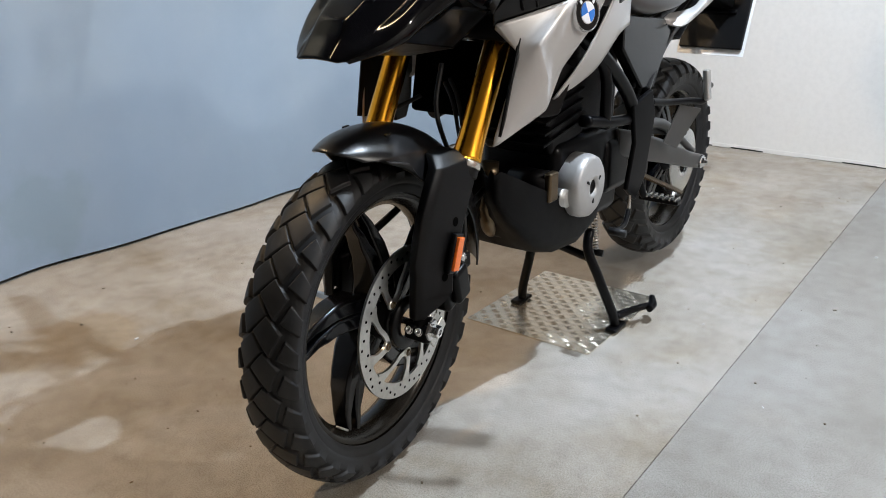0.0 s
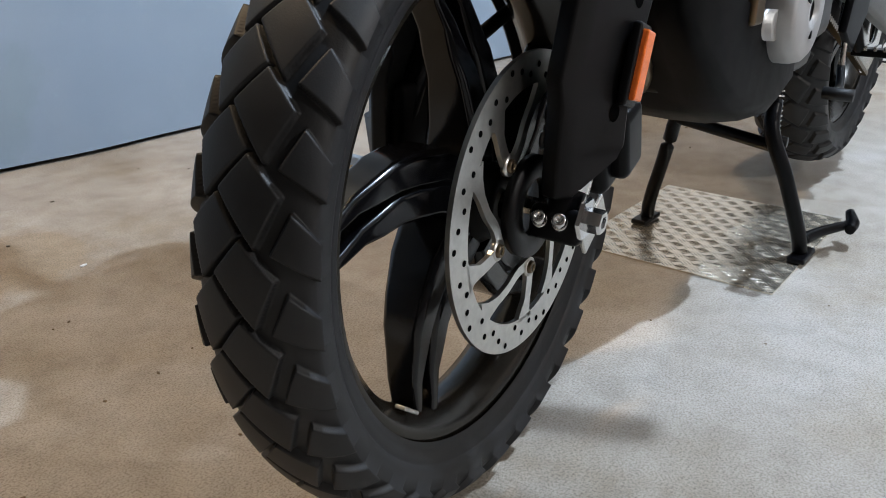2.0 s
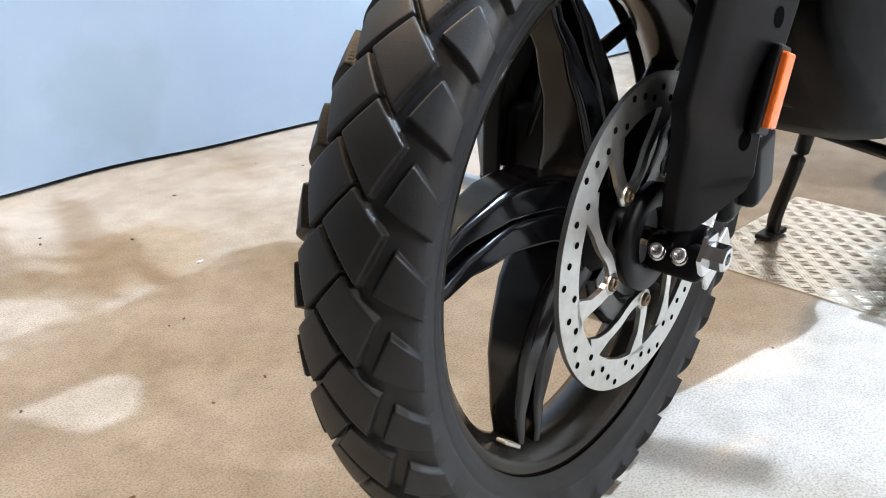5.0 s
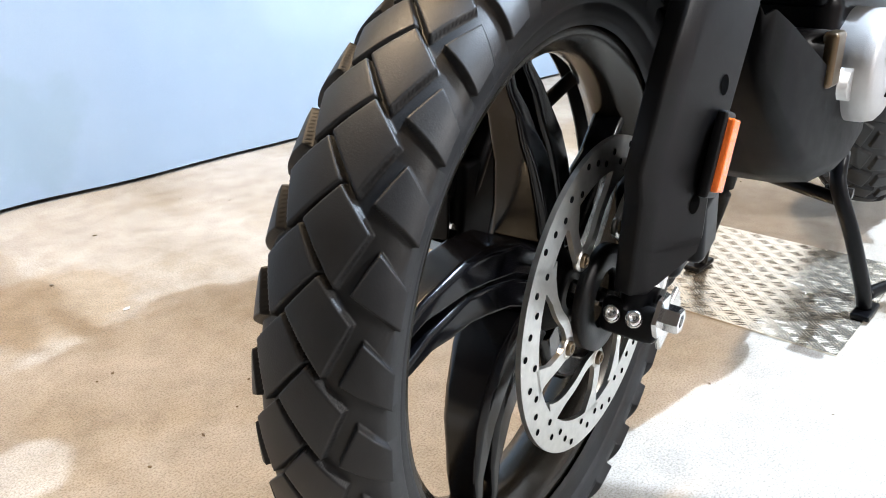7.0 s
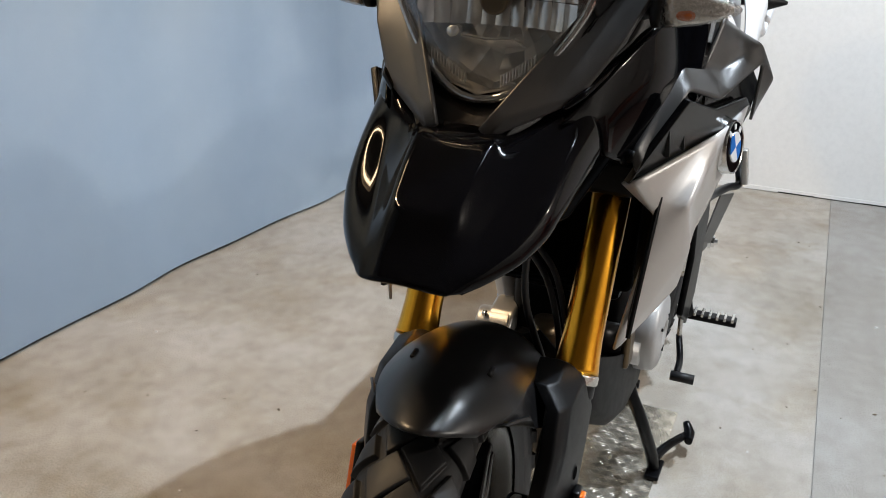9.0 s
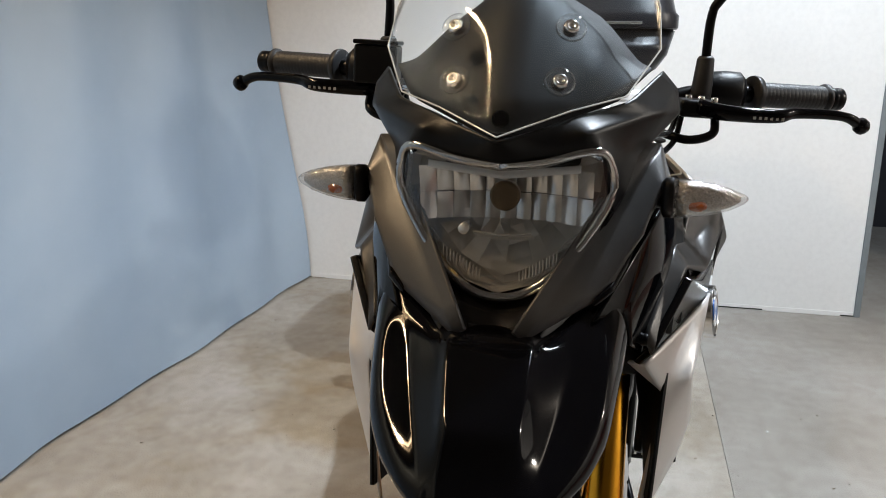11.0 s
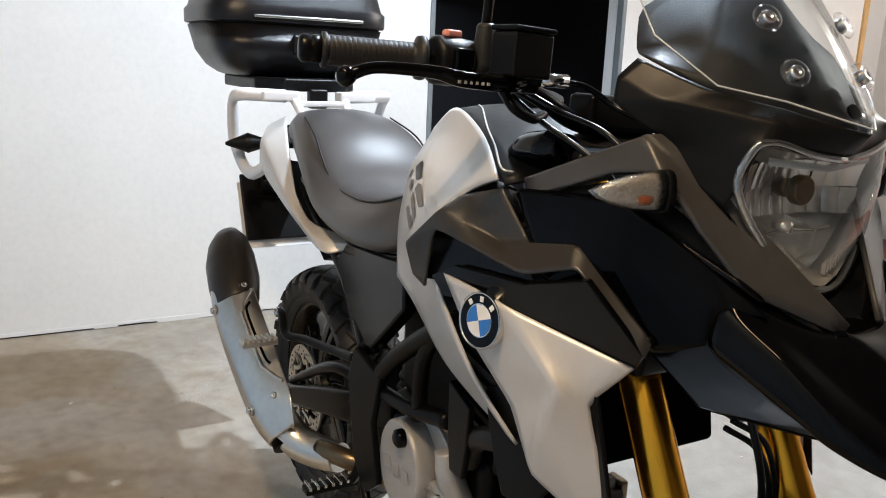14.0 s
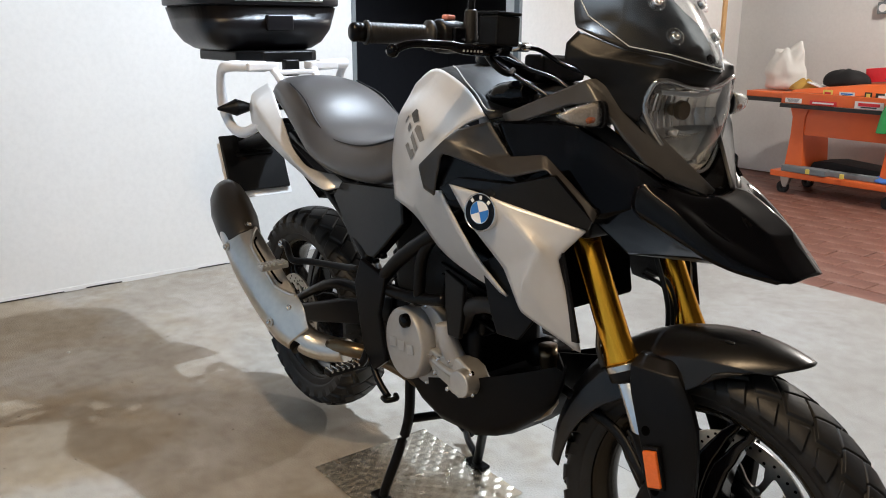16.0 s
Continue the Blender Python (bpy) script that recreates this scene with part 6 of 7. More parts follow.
# plate carrier
part("carrier_arm", bm_loft([[B(x, w * u, z) for u in (-1, -0.6, 0.6, 1)] for x, w, z in ((-1.55, 0.055, 0.95), (-1.68, 0.05, 0.90), (-1.82, 0.05, 0.865), (-1.89, 0.06, 0.84))], caps=False, closed=False), M_BLACKMATT, bike, "black plate carrier arm", thick=0.03)
pm = pose(-1.895, Y0, 0.765, 0, -22, 0)
carrier = part("plate_carrier", bm_box((0.014, 0.225, 0.20), pm), M_BLACKMATT, bike, "black number plate carrier", bevel=0.004)
part("plate_rib", bm_box((0.02, 0.14, 0.015), pm @ pose(0.008, 0, 0.03)), M_BLACKSATIN, carrier, bevel=0.003)
part("plate_rib", bm_box((0.02, 0.10, 0.05), pm @ pose(0.008, 0, 0.085)), M_BLACKSATIN, carrier, bevel=0.003)
part("number_plate", bm_box((0.003, 0.24, 0.20), pm @ pose(-0.010, 0, -0.022)), M_WHITE, bike, "plain white number plate", bevel=0.001)

# ---- rack and top case ----
for s in (-1, 1):
    part("grab_rail", bm_tube([B(-1.42, s * 0.185, 0.955), B(-1.55, s * 0.185, 0.915), B(-1.645, s * 0.185, 0.93), B(-1.668, s * 0.198, 1.0), B(-1.635, s * 0.21, 1.09), B(-1.60, s * 0.20, 1.108), B(-1.585, s * 0.15, 1.108), B(-1.58, s * 0.09, 1.106)], 0.0165, 14, 6, flat=0.75), M_WHITEPAINT, bike, "white cast grab rail")
    part("rack_pad", bm_box((0.05, 0.10, 0.026), pose(-1.585, Y0 + s * 0.105, 1.106)), M_WHITEPAINT, bike, "white cast rack pad", bevel=0.006, seg=3)
    part("rack_leg", bm_tube([B(-1.575, s * 0.07, 1.10), B(-1.545, s * 0.065, 1.075), B(-1.52, s * 0.06, 1.045)], 0.012, 12, 5), M_WHITEPAINT, bike, "white rack leg")
part("rack_cross", bm_box((0.02, 0.14, 0.015), pose(-1.555, Y0, 1.088)), M_WHITEPAINT, bike, "white rack cross piece", bevel=0.004)
case = thing("top_case", "black plastic top case clipped on the rear rack", "top case")
def case_ring(z, sx, sy, e=0.42, n=56, cx=-1.86):
    out = []
    for j in range(n):
        a = 2 * math.pi * (j + 0.5) / n
        c, q = math.cos(a), math.sin(a)
        out.append(B(cx + sx * abs(c) ** e * math.copysign(1, c), sy * abs(q) ** e * math.copysign(1, q), z))
    return out
part("shell", bm_loft([case_ring(z, sx, sy) for z, sx, sy in ((1.150, 0.135, 0.155), (1.155, 0.150, 0.170), (1.175, 0.175, 0.200), (1.215, 0.195, 0.228), (1.283, 0.208, 0.246))]), M_CASE, case, "black grained lower shell")
part("seal_band", bm_loft([case_ring(z, sx, sy) for z, sx, sy in ((1.283, 0.203, 0.241), (1.286, 0.203, 0.241), (1.290, 0.203, 0.241))]), M_RUBBER, case, "dark seal gap")
lid = part("lid", bm_loft([case_ring(z, sx, sy) for z, sx, sy in ((1.288, 0.213, 0.251), (1.292, 0.216, 0.254), (1.325, 0.216, 0.254), (1.335, 0.207, 0.245), (1.40, 0.190, 0.228), (1.46, 0.150, 0.185), (1.475, 0.10, 0.13))]), M_CASE, case, "black lid with raised rim")
part("chrome_strip", bm_box((0.006, 0.30, 0.008), pose(-1.6445, Y0, 1.303)), M_STEEL, case, "thin bright strip", bevel=0.002)
part("case_latch", bm_box((0.02, 0.09, 0.05), pose(-1.652, Y0, 1.235)), M_CASE, case, "latch panel", bevel=0.006)
bkt = part("case_bracket", bm_loft([[B(x, y, z) for x, y in ((-1.60, -0.085), (-1.60, 0.085), (-1.68, 0.14), (-1.98, 0.14), (-1.98, -0.14), (-1.68, -0.14))] for z in (1.117, 1.150)]), M_BLACKMATT, bike, "black mounting plate of the case", bevel=0.006)
part("case_catch", bm_box((0.03, 0.05, 0.05), pose(-1.59, Y0, 1.10)), M_BLACKMATT, bike, "black release catch", bevel=0.006)

# ---- exhaust ----
ea, eb = Vector((-1.135, -0.240, 0.395)), Vector((-1.50, -0.262, 0.690))
axis = (eb - ea).normalized()
side_v = Vector((0, 1, 0)) - axis * axis.y
side_v.normalize()
up_v = side_v.cross(axis)
if up_v.z < 0:
    up_v = -up_v
def ex_ring(t, ry, rz, n=28, ds=0.0, du=0.0):
    c = ea + (eb - ea) * t + side_v * ds + up_v * du
    return [c + side_v * math.cos(a) * ry + up_v * math.sin(a) * rz for a in [2 * math.pi * j / n for j in range(n)]]
sil = part("silencer", bm_loft([ex_ring(t, ry, rz) for t, ry, rz in ((-0.06, 0.026, 0.026), (0.0, 0.026, 0.030), (0.12, 0.036, 0.044), (0.5, 0.040, 0.046), (0.85, 0.040, 0.042), (0.98, 0.040, 0.042))]), M_BLACKSATIN, bike, "dark silencer body")
part("end_cap", bm_loft([ex_ring(t, ry, rz, 32, ds, du) for t, ry, rz, ds, du in ((0.74, 0.040, 0.050, 0, 0), (0.76, 0.054, 0.060, 0, -0.002), (0.90, 0.063, 0.066, 0.012, -0.008), (1.05, 0.062, 0.065, 0.022, -0.015), (1.17, 0.051, 0.056, 0.032, -0.020), (1.235, 0.034, 0.040, 0.037, -0.022), (1.262, 0.014, 0.018, 0.039, -0.022))]), M_ENDCAP, sil, "brownish black end cap")
SH = [  # along the axis, then (side, up) across the shield from its lower to its inner edge
    (-0.03, (-0.026, -0.014), (-0.032, 0.004), (-0.028, 0.026), (-0.012, 0.046), (0.0, 0.062), (0.010, 0.068)),
    (0.08, (-0.036, -0.040), (-0.050, -0.010), (-0.047, 0.024), (-0.022, 0.054), (-0.004, 0.080), (0.012, 0.098)),
    (0.30, (-0.040, -0.058), (-0.056, -0.020), (-0.054, 0.018), (-0.028, 0.054), (-0.002, 0.072), (0.020, 0.082)),
    (0.60, (-0.045, -0.060), (-0.060, -0.020), (-0.058, 0.014), (-0.030, 0.050), (0.000, 0.063), (0.028, 0.062)),
    (0.80, (-0.040, -0.050), (-0.058, -0.015), (-0.056, 0.012), (-0.025, 0.046), (0.009, 0.054), (0.034, 0.046)),
    (0.90, (-0.030, -0.040), (-0.050, -0.010), (-0.046, 0.010), (-0.018, 0.040), (0.008, 0.046), (0.026, 0.038))]
on_ex = lambda t, a, b: ea + (eb - ea) * t + side_v * a + up_v * b
sh = part("heat_shield", bm_loft([[on_ex(r[0], *q) for q in r[1:]] for r in SH], caps=False, closed=False), M_SHIELD, sil, "brushed steel heat shield", thick=0.003, subdiv=3, crease=(0.8, 0.3))
part("shield_bead", bm_tube([on_ex(*q) for q in ((0.76, 0.024, 0.055), (0.70, 0.000, 0.058), (0.64, -0.014, 0.058), (0.60, -0.018, 0.058), (0.34, -0.016, 0.064), (0.29, -0.012, 0.067), (0.22, 0.002, 0.079), (0.18, 0.012, 0.090))], 0.0045, 10, 5), M_SHIELD, sh, "pressed bead of the shield")
# dark rod laid on the shield paints the shade of its fold
part("fold_shade", bm_tube([on_ex(*q) for q in ((0.68, 0.008, 0.060), (0.62, -0.006, 0.0605), (0.36, -0.004, 0.069), (0.30, 0.002, 0.074))], 0.0030, 8, 5), M_HOLE, sh, "dark rod drawn for the fold's shade")
for t, a, b, na, nb in ((0.79, 0.009, 0.053, 0.2, 1), (0.14, -0.009, 0.066, -0.8, 0.6), (0.74, -0.0585, 0.002, -1, 0.1), (0.15, -0.0515, 0.009, -1, 0.2)):
    n = side_v * na + up_v * nb
    part("bolt_washer", bm_cyl(on_ex(t, a, b) - n.normalized() * 0.002, on_ex(t, a, b) + n.normalized() * 0.0025, 0.0125, n=24), M_SHIELD, sh, "pressed washer seat")
    bolt(on_ex(t, a, b) + n.normalized() * 0.002, n, 0.0082, sh, M_STEEL)
part("exhaust_elbow", bm_tube([B(-1.005, -0.165, 0.385), B(-1.06, -0.190, 0.378), B(-1.11, -0.222, 0.388), B(-1.145, -0.243, 0.42), B(-1.16, -0.246, 0.44)], [0.031, 0.036, 0.038, 0.037, 0.034], 24, 6), M_SHIELD, bike, "brushed steel exhaust elbow shield")
for x, z in ((-1.07, 0.385), (-1.125, 0.378)):
    bolt(B(x, -0.262 if x < -1.1 else -0.229, z), (0.3, -1, 0.1), 0.0085, bike, M_STEEL)
part("exhaust_pipe", bm_tube([B(-1.05, -0.195, 0.392), B(-0.98, -0.165, 0.395), B(-0.90, -0.10, 0.37), B(-0.6, -0.06, 0.34), B(-0.42, 0.0, 0.40), B(-0.42, 0.0, 0.55)], 0.021, 16, 6), M_BRONZE, bike, "heat-browned exhaust pipe")

# ---- centre stand ----
for s in (-1, 1):
    low = [(-0.825, 0.150, 0.06), (-0.842, 0.155, 0.016)] if s > 0 else [(-0.846, 0.148, 0.06), (-0.856, 0.155, 0.016)]
    top = [(-0.79, 0.085, 0.30), (-0.765, 0.095, 0.25), (-0.78, 0.125, 0.17)] if s > 0 else [(-0.818, 0.092, 0.40), (-0.816, 0.094, 0.34), (-0.816, 0.100, 0.24), (-0.829, 0.122, 0.15)]
    part("stand_leg", bm_tube([B(x, s * y, z) for x, y, z in top + low], 0.0135, 14, 6), M_BLACKSATIN, bike, "black centre stand leg")
    part("stand_foot", bm_box((0.075, 0.032, 0.011), pose(-0.842 if s > 0 else -0.856, Y0 + s * 0.158, 0.0115)), M_BLACKSATIN, bike, "flat stand foot", bevel=0.003)
part("stand_tang", bm_tube([B(-0.838, 0.152, 0.04), B(-0.90, 0.175, 0.045), B(-0.955, 0.205, 0.048)], [0.012, 0.010, 0.009], 12, 4), M_BLACKSATIN, bike, "stand foot lever")
part("tang_end", bm_tube([B(-0.935, 0.215, 0.045), B(-0.965, 0.212, 0.050), B(-0.985, 0.20, 0.066)], [0.009, 0.013, 0.008], 12, 4), M_BLACKSATIN, bike, "flared lever end")
part("stand_bar", bm_tube([B(-0.816, -0.098, 0.240), B(-0.772, 0.098, 0.225)], 0.0115, 12, 0), M_BLACKSATIN, bike, "stand cross bar")
part("stand_spring", bm_tube([B(-0.83 - 0.02 * t + 0.010 * math.cos(t * 75), 0.075 + 0.010 * math.sin(t * 75), 0.33 - 0.11 * t) for t in [k / 120 for k in range(121)]], 0.002, 6, 0), M_STEEL, bike, "stand spring")
part("spring_peg", bm_cyl(B(-0.85, 0.055, 0.215), B(-0.85, 0.10, 0.215), 0.010, n=14), M_BLACKSATIN, bike, "spring peg")


# ---- chequer plate under the stand ----
def chequer_plate():
    plate = part("chequer_plate", bm_box((0.458, 0.385, 0.003), pose(-0.887, -0.018, 0.0025)), M_PLATE, None, smooth=False)
    tagged(plate, "square aluminium chequer plate with raised bars under the stand", "floor plate")
    big = bmesh.new()
    for i in range(18):
        for j in range(15):
            x = -0.887 - 0.215 + 0.0253 * i
            y = -0.018 - 0.18 + 0.0257 * j
            ang = 45 if (i + j) % 2 else -45
            for o in (-1.5, -0.5, 0.5, 1.5):
                dx, dy = 0.0052 * o * math.cos(radians(ang)), 0.0068 * o * math.sin(radians(ang))
                m = pose(x + dx, y + dy, 0.0038, 0, 0, ang) @ Matrix.Diagonal((1, 1, 0.75, 1))
                vs = []
                for a, rw_ in ((-0.0115, 0.0003), (-0.007, 0.0013), (0.0, 0.0017), (0.007, 0.0013), (0.0115, 0.0003)):
                    vs.append([big.verts.new(m @ Vector((sx * rw_, a, sz))) for sx, sz in ((-1, 0), (0, rw_), (1, 0))])
                for p, q in zip(vs, vs[1:]):
                    big.faces.new((p[0], p[1], q[1], q[0]))
                    big.faces.new((p[1], p[2], q[2], q[1]))
    o = part("raised_bar", big, M_PLATE, plate, "raised tread bars", smooth=True)
    o["kind"] = "stuff"


chequer_plate()

# ---------------- far end: tool trolley and clutter ----------------
M_DARKCART = mat("black_cart_edge", (0.012, 0.012, 0.012), 0.4)
M_CASTER = mat("caster_steel", (0.5, 0.5, 0.48), 0.35, 0.9, 0.1, 60)
M_BAGWHITE = mat("white_paper_bag", (0.72, 0.71, 0.68), 0.75, 0, 0.05, 12, 0.3, 30)
M_GLOVE = mat("yellow_work_glove", (0.45, 0.26, 0.05), 0.8, 0, 0.2, 20, 0.4, 90)
M_CLOTHBLACK = mat("black_cloth_bag", (0.006, 0.006, 0.007), 0.8, 0, 0.2, 30, 0.5, 120)
M_BOTTLE = mat("green_bottle", (0.03, 0.35, 0.09), 0.25, 0, 0.1, 20, coat=0.3)
M_GREYPL = mat("grey_plastic", (0.16, 0.18, 0.19), 0.5, 0, 0.1, 20)
M_STICKY = mat("yellow_sticker", (0.75, 0.6, 0.12), 0.4)
M_STICKR = mat("red_sticker_ink", (0.6, 0.02, 0.03), 0.4)
M_BLUECLOTH = mat("blue_rag", (0.05, 0.16, 0.5), 0.7, 0, 0.2, 30, 0.4, 90)

trolley = thing("tool_trolley", "orange steel tool trolley on casters with stickers on its front", "tool trolley")
TX0, TX1, TY0, TY1 = -2.66, -1.72, 4.62, 5.12
part("tray", bm_box((TX1 - TX0, TY1 - TY0, 0.085), pose((TX0 + TX1) / 2, (TY0 + TY1) / 2, 0.722)), M_CARTORANGE, trolley, bevel=0.006)
part("tray_lip", bm_box((TX1 - TX0 + 0.004, 0.02, 0.028), pose((TX0 + TX1) / 2, TY0 - 0.004, 0.665)), M_DARKCART, trolley, "black plastic front edge", bevel=0.004)
part("sloped_lid", bm_loft([[(x, y, z) for y, z in ((TY0 + 0.01, 0.766), (TY1, 0.766), (TY1, zt), (TY0 + 0.06, zt - 0.01))] for x, zt in ((TX0 + 0.06, 0.79), (TX0 + 0.5, 0.845), (TX1, 0.875))]), M_CARTORANGE, trolley, "sloping orange lid", bevel=0.004)
part("side_wing", bm_box((0.31, 0.42, 0.045), pose(TX0 - 0.155, 4.85, 0.735)), M_CARTORANGE, trolley, "orange side shelf", bevel=0.005)
part("wing_lip", bm_box((0.31, 0.02, 0.03), pose(TX0 - 0.155, 4.636, 0.698)), M_DARKCART, trolley, "black shelf edge", bevel=0.004)
for x in (TX0 + 0.12, TX1 - 0.10):
    part("leg_panel", bm_loft([[(x + dx, y, z) for dx, y in ((-w, 4.68), (w, 4.68), (w, 5.05), (-w, 5.05))] for z, w in ((0.19, 0.075), (0.45, 0.05), (0.58, 0.05), (0.68, 0.085))]), M_CARTORANGE, trolley, "folded orange leg panel", bevel=0.004)
part("apron", bm_box((TX1 - TX0 - 0.3, 0.012, 0.20), pose((TX0 + TX1) / 2, 4.70, 0.55)), M_CARTORANGE, trolley, "orange apron panel", bevel=0.003)
part("bottom_shelf", bm_box((TX1 - TX0 + 0.06, TY1 - TY0, 0.045), pose((TX0 + TX1) / 2, (TY0 + TY1) / 2, 0.150)), M_CARTORANGE, trolley, "orange bottom shelf", bevel=0.006)
for x in (TX0 + 0.07, TX1 - 0.07):
    for y in (TY0 + 0.07, TY1 - 0.07):
        c = part("caster", bm_loft([[(x + dx * w, y + dy, z) for dx, dy in ((-1, -0.022), (1, -0.022), (1, 0.022), (-1, 0.022))] for z, w in ((0.045, 0.014), (0.09, 0.032), (0.126, 0.04))]), M_CASTER, trolley, "bright caster fork", bevel=0.003)
        part("caster_wheel", bm_lathe([(0.012, -0.016), (0.042, -0.016), (0.048, -0.01), (0.048, 0.01), (0.042, 0.016), (0.012, 0.016)], 28, m=Matrix.Translation((x - 0.02, y, 0.0405))), M_RUBBER, c, "black rubber wheel")
# stickers on the front, lettering drawn as plain bars
for x, z, w, h, m in ((-2.56, 0.705, 0.13, 0.035, M_WHITE), (-2.33, 0.700, 0.20, 0.030, M_STICKR), (-2.31, 0.772, 0.07, 0.05, M_STICKY), (-2.17, 0.772, 0.11, 0.035, M_WHITE), (-2.02, 0.775, 0.05, 0.045, M_DARKCART), (-1.90, 0.772, 0.14, 0.045, M_DARKCART), (-2.0, 0.708, 0.20, 0.05, M_WHITE)):
    part("sticker", bm_box((w, 0.003, h), pose(x, TY0 - 0.003 + (0.012 if z > 0.76 else 0), z)), m, trolley, bevel=0.0, smooth=False)
for x, z, w, h, m in ((-2.33, 0.700, 0.16, 0.012, M_WHITE), (-2.31, 0.774, 0.045, 0.016, M_STICKR), (-2.17, 0.776, 0.085, 0.010, M_BLUE), (-2.17, 0.764, 0.060, 0.006, M_DARKCART), (-2.0, 0.712, 0.15, 0.022, M_STICKR), (-2.0, 0.694, 0.11, 0.008, M_DARKCART), (-1.90, 0.772, 0.10, 0.016, M_WHITE), (-2.02, 0.776, 0.028, 0.024, M_STICKY)):
    part("sticker_mark", bm_box((w, 0.002, h), pose(x, TY0 - 0.0055 + (0.012 if z > 0.76 else 0), z, 0, 0, 0)), m, trolley, bevel=0.0005, smooth=False)
for k in range(4):
    part("sticker_line", bm_box((0.10 - 0.012 * k, 0.002, 0.003), pose(-2.56, TY0 - 0.0055, 0.716 - 0.007 * k)), M_GREYPL, trolley, smooth=False)


def blob(name, rings_z, material, label, category, squash=(1, 1), at=(0, 0, 0), wob=0.15, seed=1):
    """Slumped soft thing: stacked rings, wrinkled by noise."""
    rings = []
    for z, r in rings_z:
        ring = []
        for k in range(28):
            a = 2 * math.pi * k / 28
            f = 1 + wob * noise.noise(Vector((math.cos(a) * 2.2 + seed, math.sin(a) * 2.2, z * 9)))
            ring.append((at[0] + math.cos(a) * r * squash[0] * f, at[1] + math.sin(a) * r * squash[1] * f, at[2] + z * (1 + wob * noise.noise(Vector((math.cos(a) * 1.4, math.sin(a) * 1.4 + seed, 3.0))))))
        rings.append(ring)
    return tagged(part(name, bm_loft(rings), material, subdiv=1), label, category)


blob("paper_bag", ((0, 0.15), (0.04, 0.175), (0.09, 0.150), (0.13, 0.168), (0.18, 0.135), (0.23, 0.140), (0.27, 0.095), (0.30, 0.105), (0.298, 0.07)), M_BAGWHITE, "crumpled white paper bag standing on the trolley wing", "bag", (1.0, 0.6), (-2.79, 4.86, 0.757), 0.42, 3)
blob("work_glove", ((0, 0.12), (0.03, 0.125), (0.06, 0.09), (0.085, 0.05), (0.09, 0.02)), M_GLOVE, "yellow leather work glove lying on the trolley", "glove", (1.0, 0.6), (-2.58, 4.80, 0.757), 0.45, 5)
blob("black_bag", ((0, 0.17), (0.04, 0.175), (0.09, 0.16), (0.125, 0.11), (0.135, 0.05)), M_CLOTHBLACK, "slumped black cloth bag on the trolley lid", "bag", (1.05, 0.6), (-2.30, 4.86, 0.80), 0.22, 8)
o = part("red_box", bm_box((0.22, 0.16, 0.10), pose(-2.08, 4.98, 0.905, 0, -6, 4)), M_STICKR, bevel=0.004)
tagged(o, "flat red box lying behind the black bag", "box")
o = part("folded_sheet", bm_box((0.16, 0.12, 0.01), pose(-2.47, 4.80, 0.81, 0, 20, 15)), M_WHITE, bevel=0.002)
tagged(o, "folded white sheet leaning on the glove", "paper")
spray = thing("spray_bottle", "green spray bottle hung at the trolley's front", "bottle")
part("bottle_body", bm_loft([[(-1.86 + dx + math.cos(a) * r, 4.585 + math.sin(a) * r * 0.7, z) for a in [2 * math.pi * k / 20 for k in range(20)]] for z, r, dx in ((0.53, 0.03, -0.02), (0.535, 0.036, -0.02), (0.66, 0.036, 0.0), (0.72, 0.025, 0.012), (0.76, 0.013, 0.02))]), M_BOTTLE, spray)
part("spray_head", bm_box((0.07, 0.03, 0.04), pose(-1.85, 4.585, 0.785)), M_WHITE, spray, "white spray head", bevel=0.006)
o = part("tool_case", bm_box((0.36, 0.10, 0.045), pose(-2.42, 4.66, 0.196, 0, 0, -3)), M_GREYPL, bevel=0.006)
tagged(o, "grey plastic case with yellow clips on the bottom shelf", "case")
for k, x in enumerate((-2.38, -2.12)):
    part("case_clip", bm_box((0.03, 0.012, 0.035), pose(x, 4.606, 0.196)), M_STICKY, o, "yellow clip", bevel=0.002)
o = part("long_tool", bm_box((0.42, 0.06, 0.04), pose(-2.10, 4.69, 0.194, 0, 0, 2)), M_GREYPL, bevel=0.005)
tagged(o, "long grey tool body beside the case", "tool")
o = part("black_mat", bm_loft([[(x, y, z) for x, z in ((-2.48, 0.175), (-2.44, 0.245), (-2.30, 0.262), (-1.90, 0.235), (-1.80, 0.175))] for y in (4.78, 5.05)]), M_CLOTHBLACK, bevel=0.01)
tagged(o, "folded black mat on the bottom shelf", "mat")
blob("blue_rag", ((0, 0.09), (0.02, 0.085), (0.04, 0.05), (0.045, 0.02)), M_BLUECLOTH, "crumpled blue rag at the shelf's end", "rag", (1.2, 0.6), (-1.86, 4.70, 0.173), 0.5, 11)
blob("blue_cable", ((0, 0.07), (0.02, 0.06), (0.045, 0.03)), M_BLUECLOTH, "blue coil beside the bottle", "cable", (1.2, 0.7), (-1.92, 4.80, 0.868), 0.5, 14)
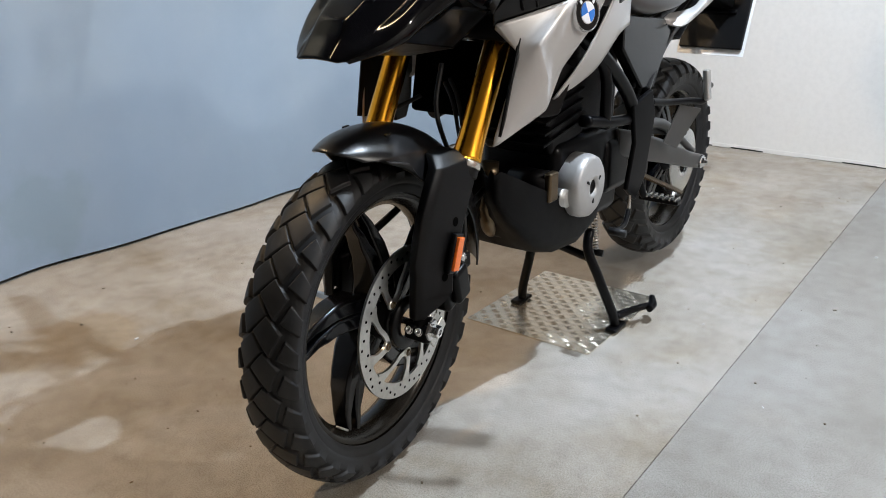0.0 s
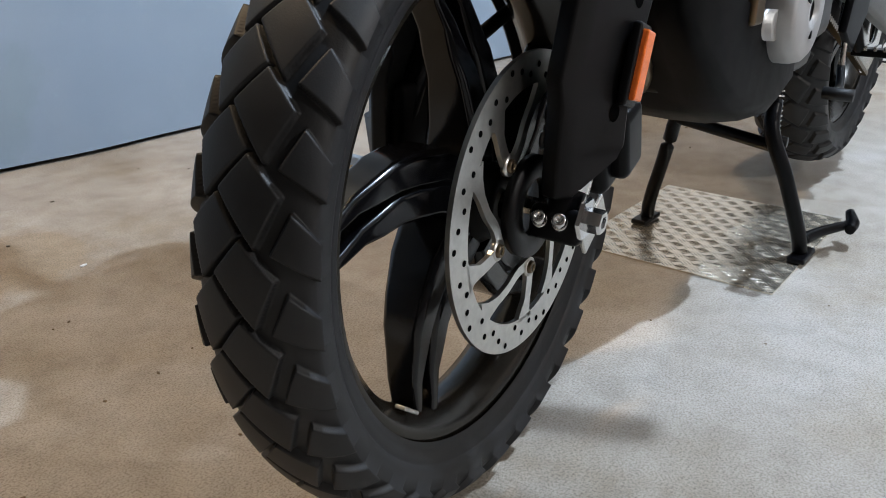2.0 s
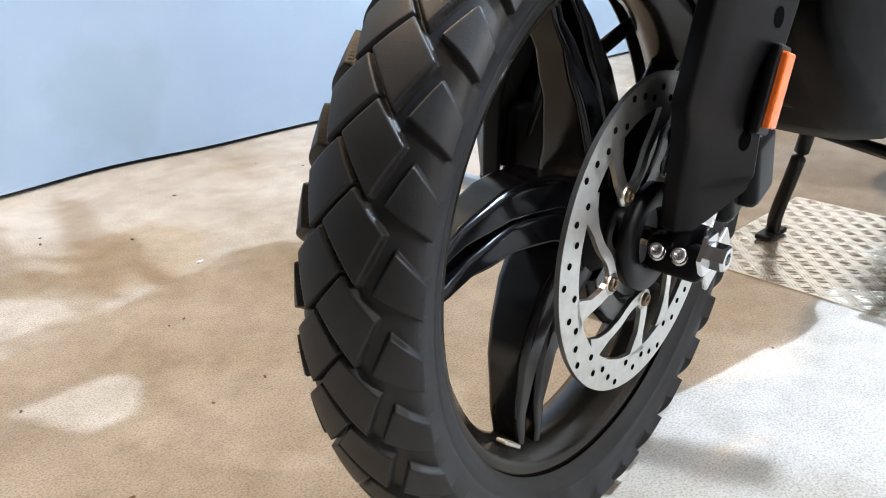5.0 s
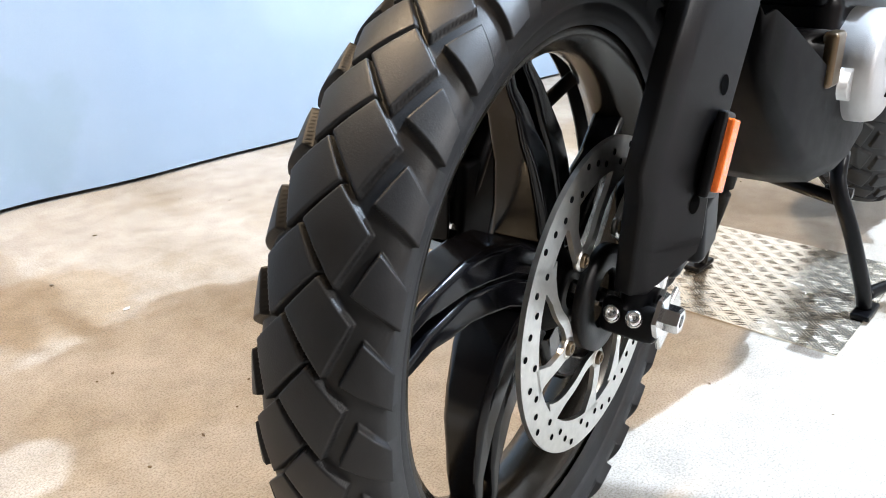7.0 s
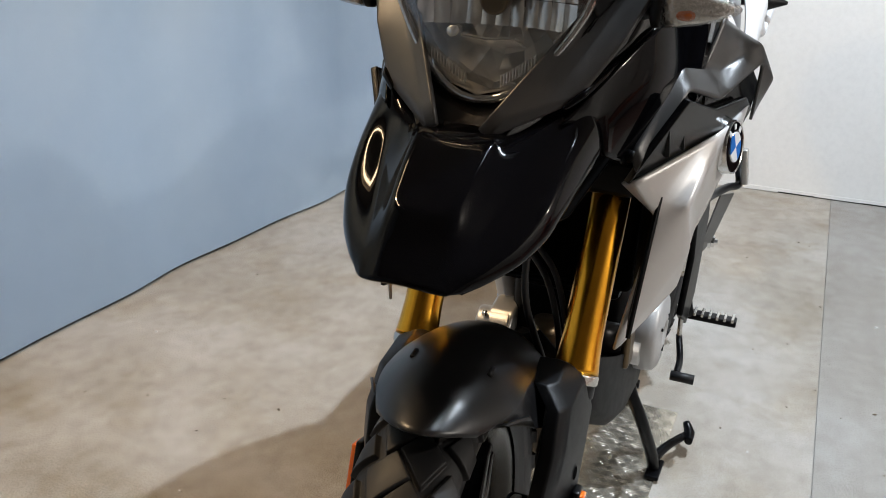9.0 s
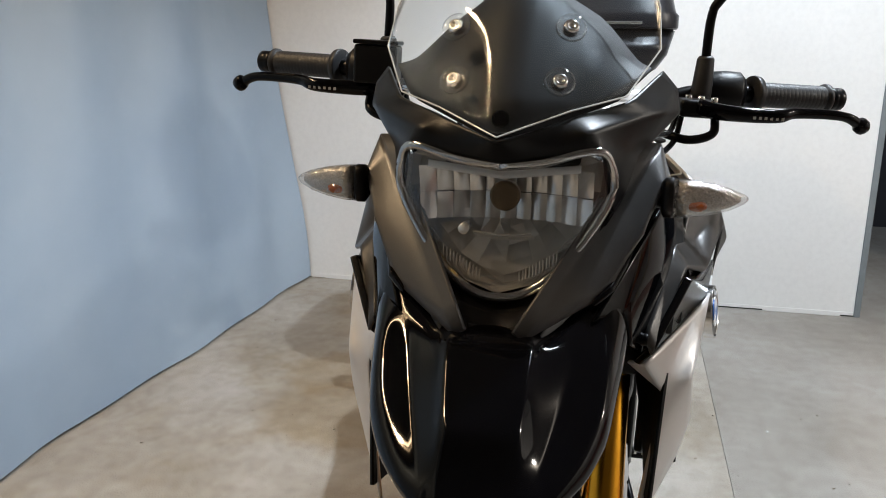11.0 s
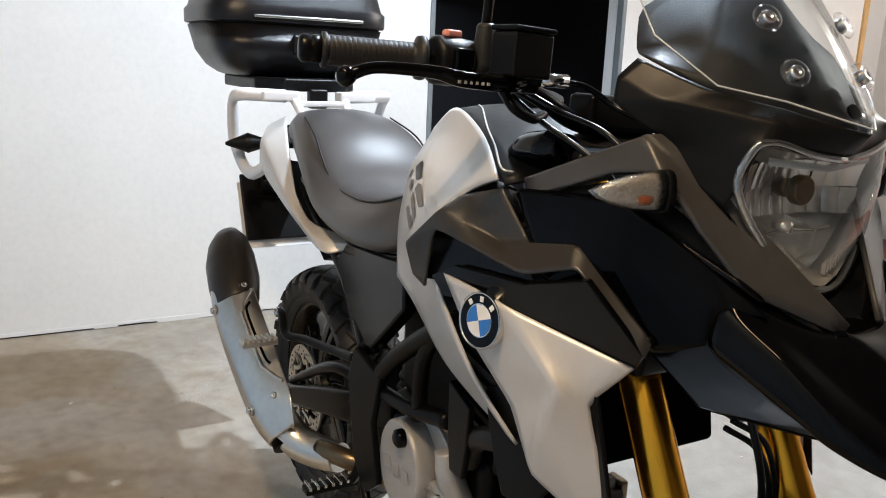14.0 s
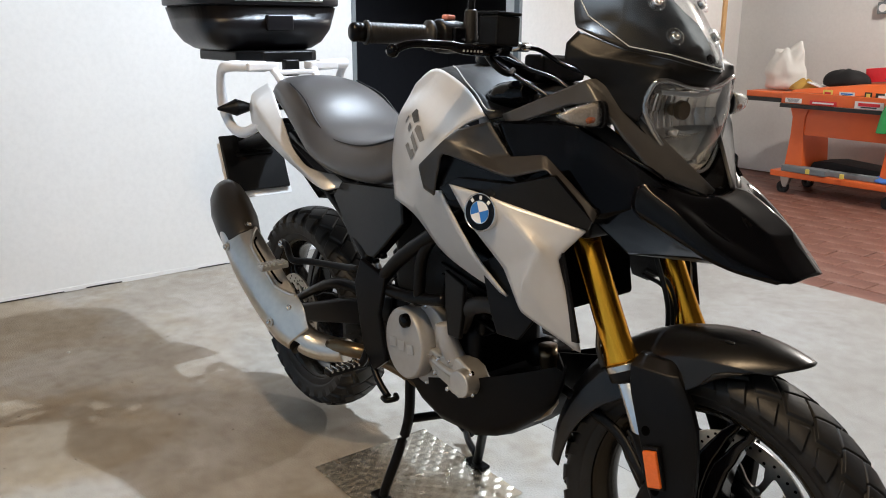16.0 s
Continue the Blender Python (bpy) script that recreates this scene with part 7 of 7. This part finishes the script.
# wall socket with its conduit, and the timber post at the wall's end
sock = part("wall_socket", bm_box((0.085, 0.045, 0.09), pose(-2.36, 5.397, 1.375)), M_GREYPL, bevel=0.006)
tagged(sock, "grey surface-mounted wall socket", "socket")
part("socket_face", bm_cyl((-2.36, 5.376, 1.375), (-2.36, 5.372, 1.375), 0.03, n=24), M_WHITE, sock, "pale round socket insert")
cond = part("conduit", bm_tube([(-2.36, 5.40, 1.42), (-2.36, 5.40, 2.2), (-2.36, 5.40, 2.88)], 0.011, 12, 0), M_GREYPL)
tagged(cond, "grey conduit running up the wall", "conduit")
post = part("timber_post", bm_box((0.075, 0.045, H - 0.01), pose(WX - 0.02, 4.66, H / 2)), M_WOOD, bevel=0.003)
tagged(post, "bare pine post at the end of the wall", "post")
# metal jambs of the dark doorway
for y, nm in ((1.252, "door_frame"), (2.49, "door_frame")):
    o = part(nm, bm_box((0.05, 0.028, 2.2), pose(WX - 0.02, y, 1.10)), M_GREYPL, bevel=0.003)
    tagged(o, "narrow grey metal door jamb", "door frame", kind="structure")

# terracotta floor tiles, laid in running bond
tile = bmesh.new()
bm_box((0.296, 0.146, 0.02), Matrix.Translation((0, 0, -0.01)), tile)
top = [e for e in tile.edges if all(v.co.z > -0.001 for v in e.verts)]
bmesh.ops.bevel(tile, geom=top, offset=0.003, segments=1, affect="EDGES")
tile_mesh = bpy.data.meshes.new("floor_tile")
tile.to_mesh(tile_mesh)
tile.free()
tile_mesh.materials.append(M_BRICKTILE)
rng = random.Random(21)
base = bpy.data.objects["brick_floor"]
for j in range(18):
    for i in range(16):
        o = new("floor_tile", tile_mesh)
        o.parent = base
        o.location = (-3.7 + 0.30 * i + 0.15 * (j % 2), 2.66 + 0.15 * j, rng.uniform(-0.0025, 0.0008))
        o.rotation_euler = (rng.uniform(-0.004, 0.004), rng.uniform(-0.004, 0.004), rng.uniform(-0.006, 0.006))

# crumbs and paint chips that lie on the concrete
rng = random.Random(33)
for nm, count, size, material, lab in (("floor_grit", 150, 0.0028, M_BRONZE, "scattered dark brown grit crumbs on the concrete"), ("paint_flakes", 16, 0.0042, M_WHITE, "a few white paint flakes on the concrete")):
    grit = bmesh.new()
    for k in range(count):
        r = size * rng.uniform(0.5, 1.5)
        g = bmesh.ops.create_icosphere(grit, subdivisions=1, radius=r)
        m = pose(rng.uniform(-2.6, 0.7), rng.uniform(-1.4, 1.5), r * 0.3, 0, 0, rng.uniform(0, 360)) @ Matrix.Diagonal((rng.uniform(0.8, 1.8), rng.uniform(0.6, 1.0), 0.45, 1))
        bmesh.ops.transform(grit, matrix=m, verts=g["verts"])
    tagged(part(nm, grit, material, smooth=False), lab, "grit", kind="stuff")
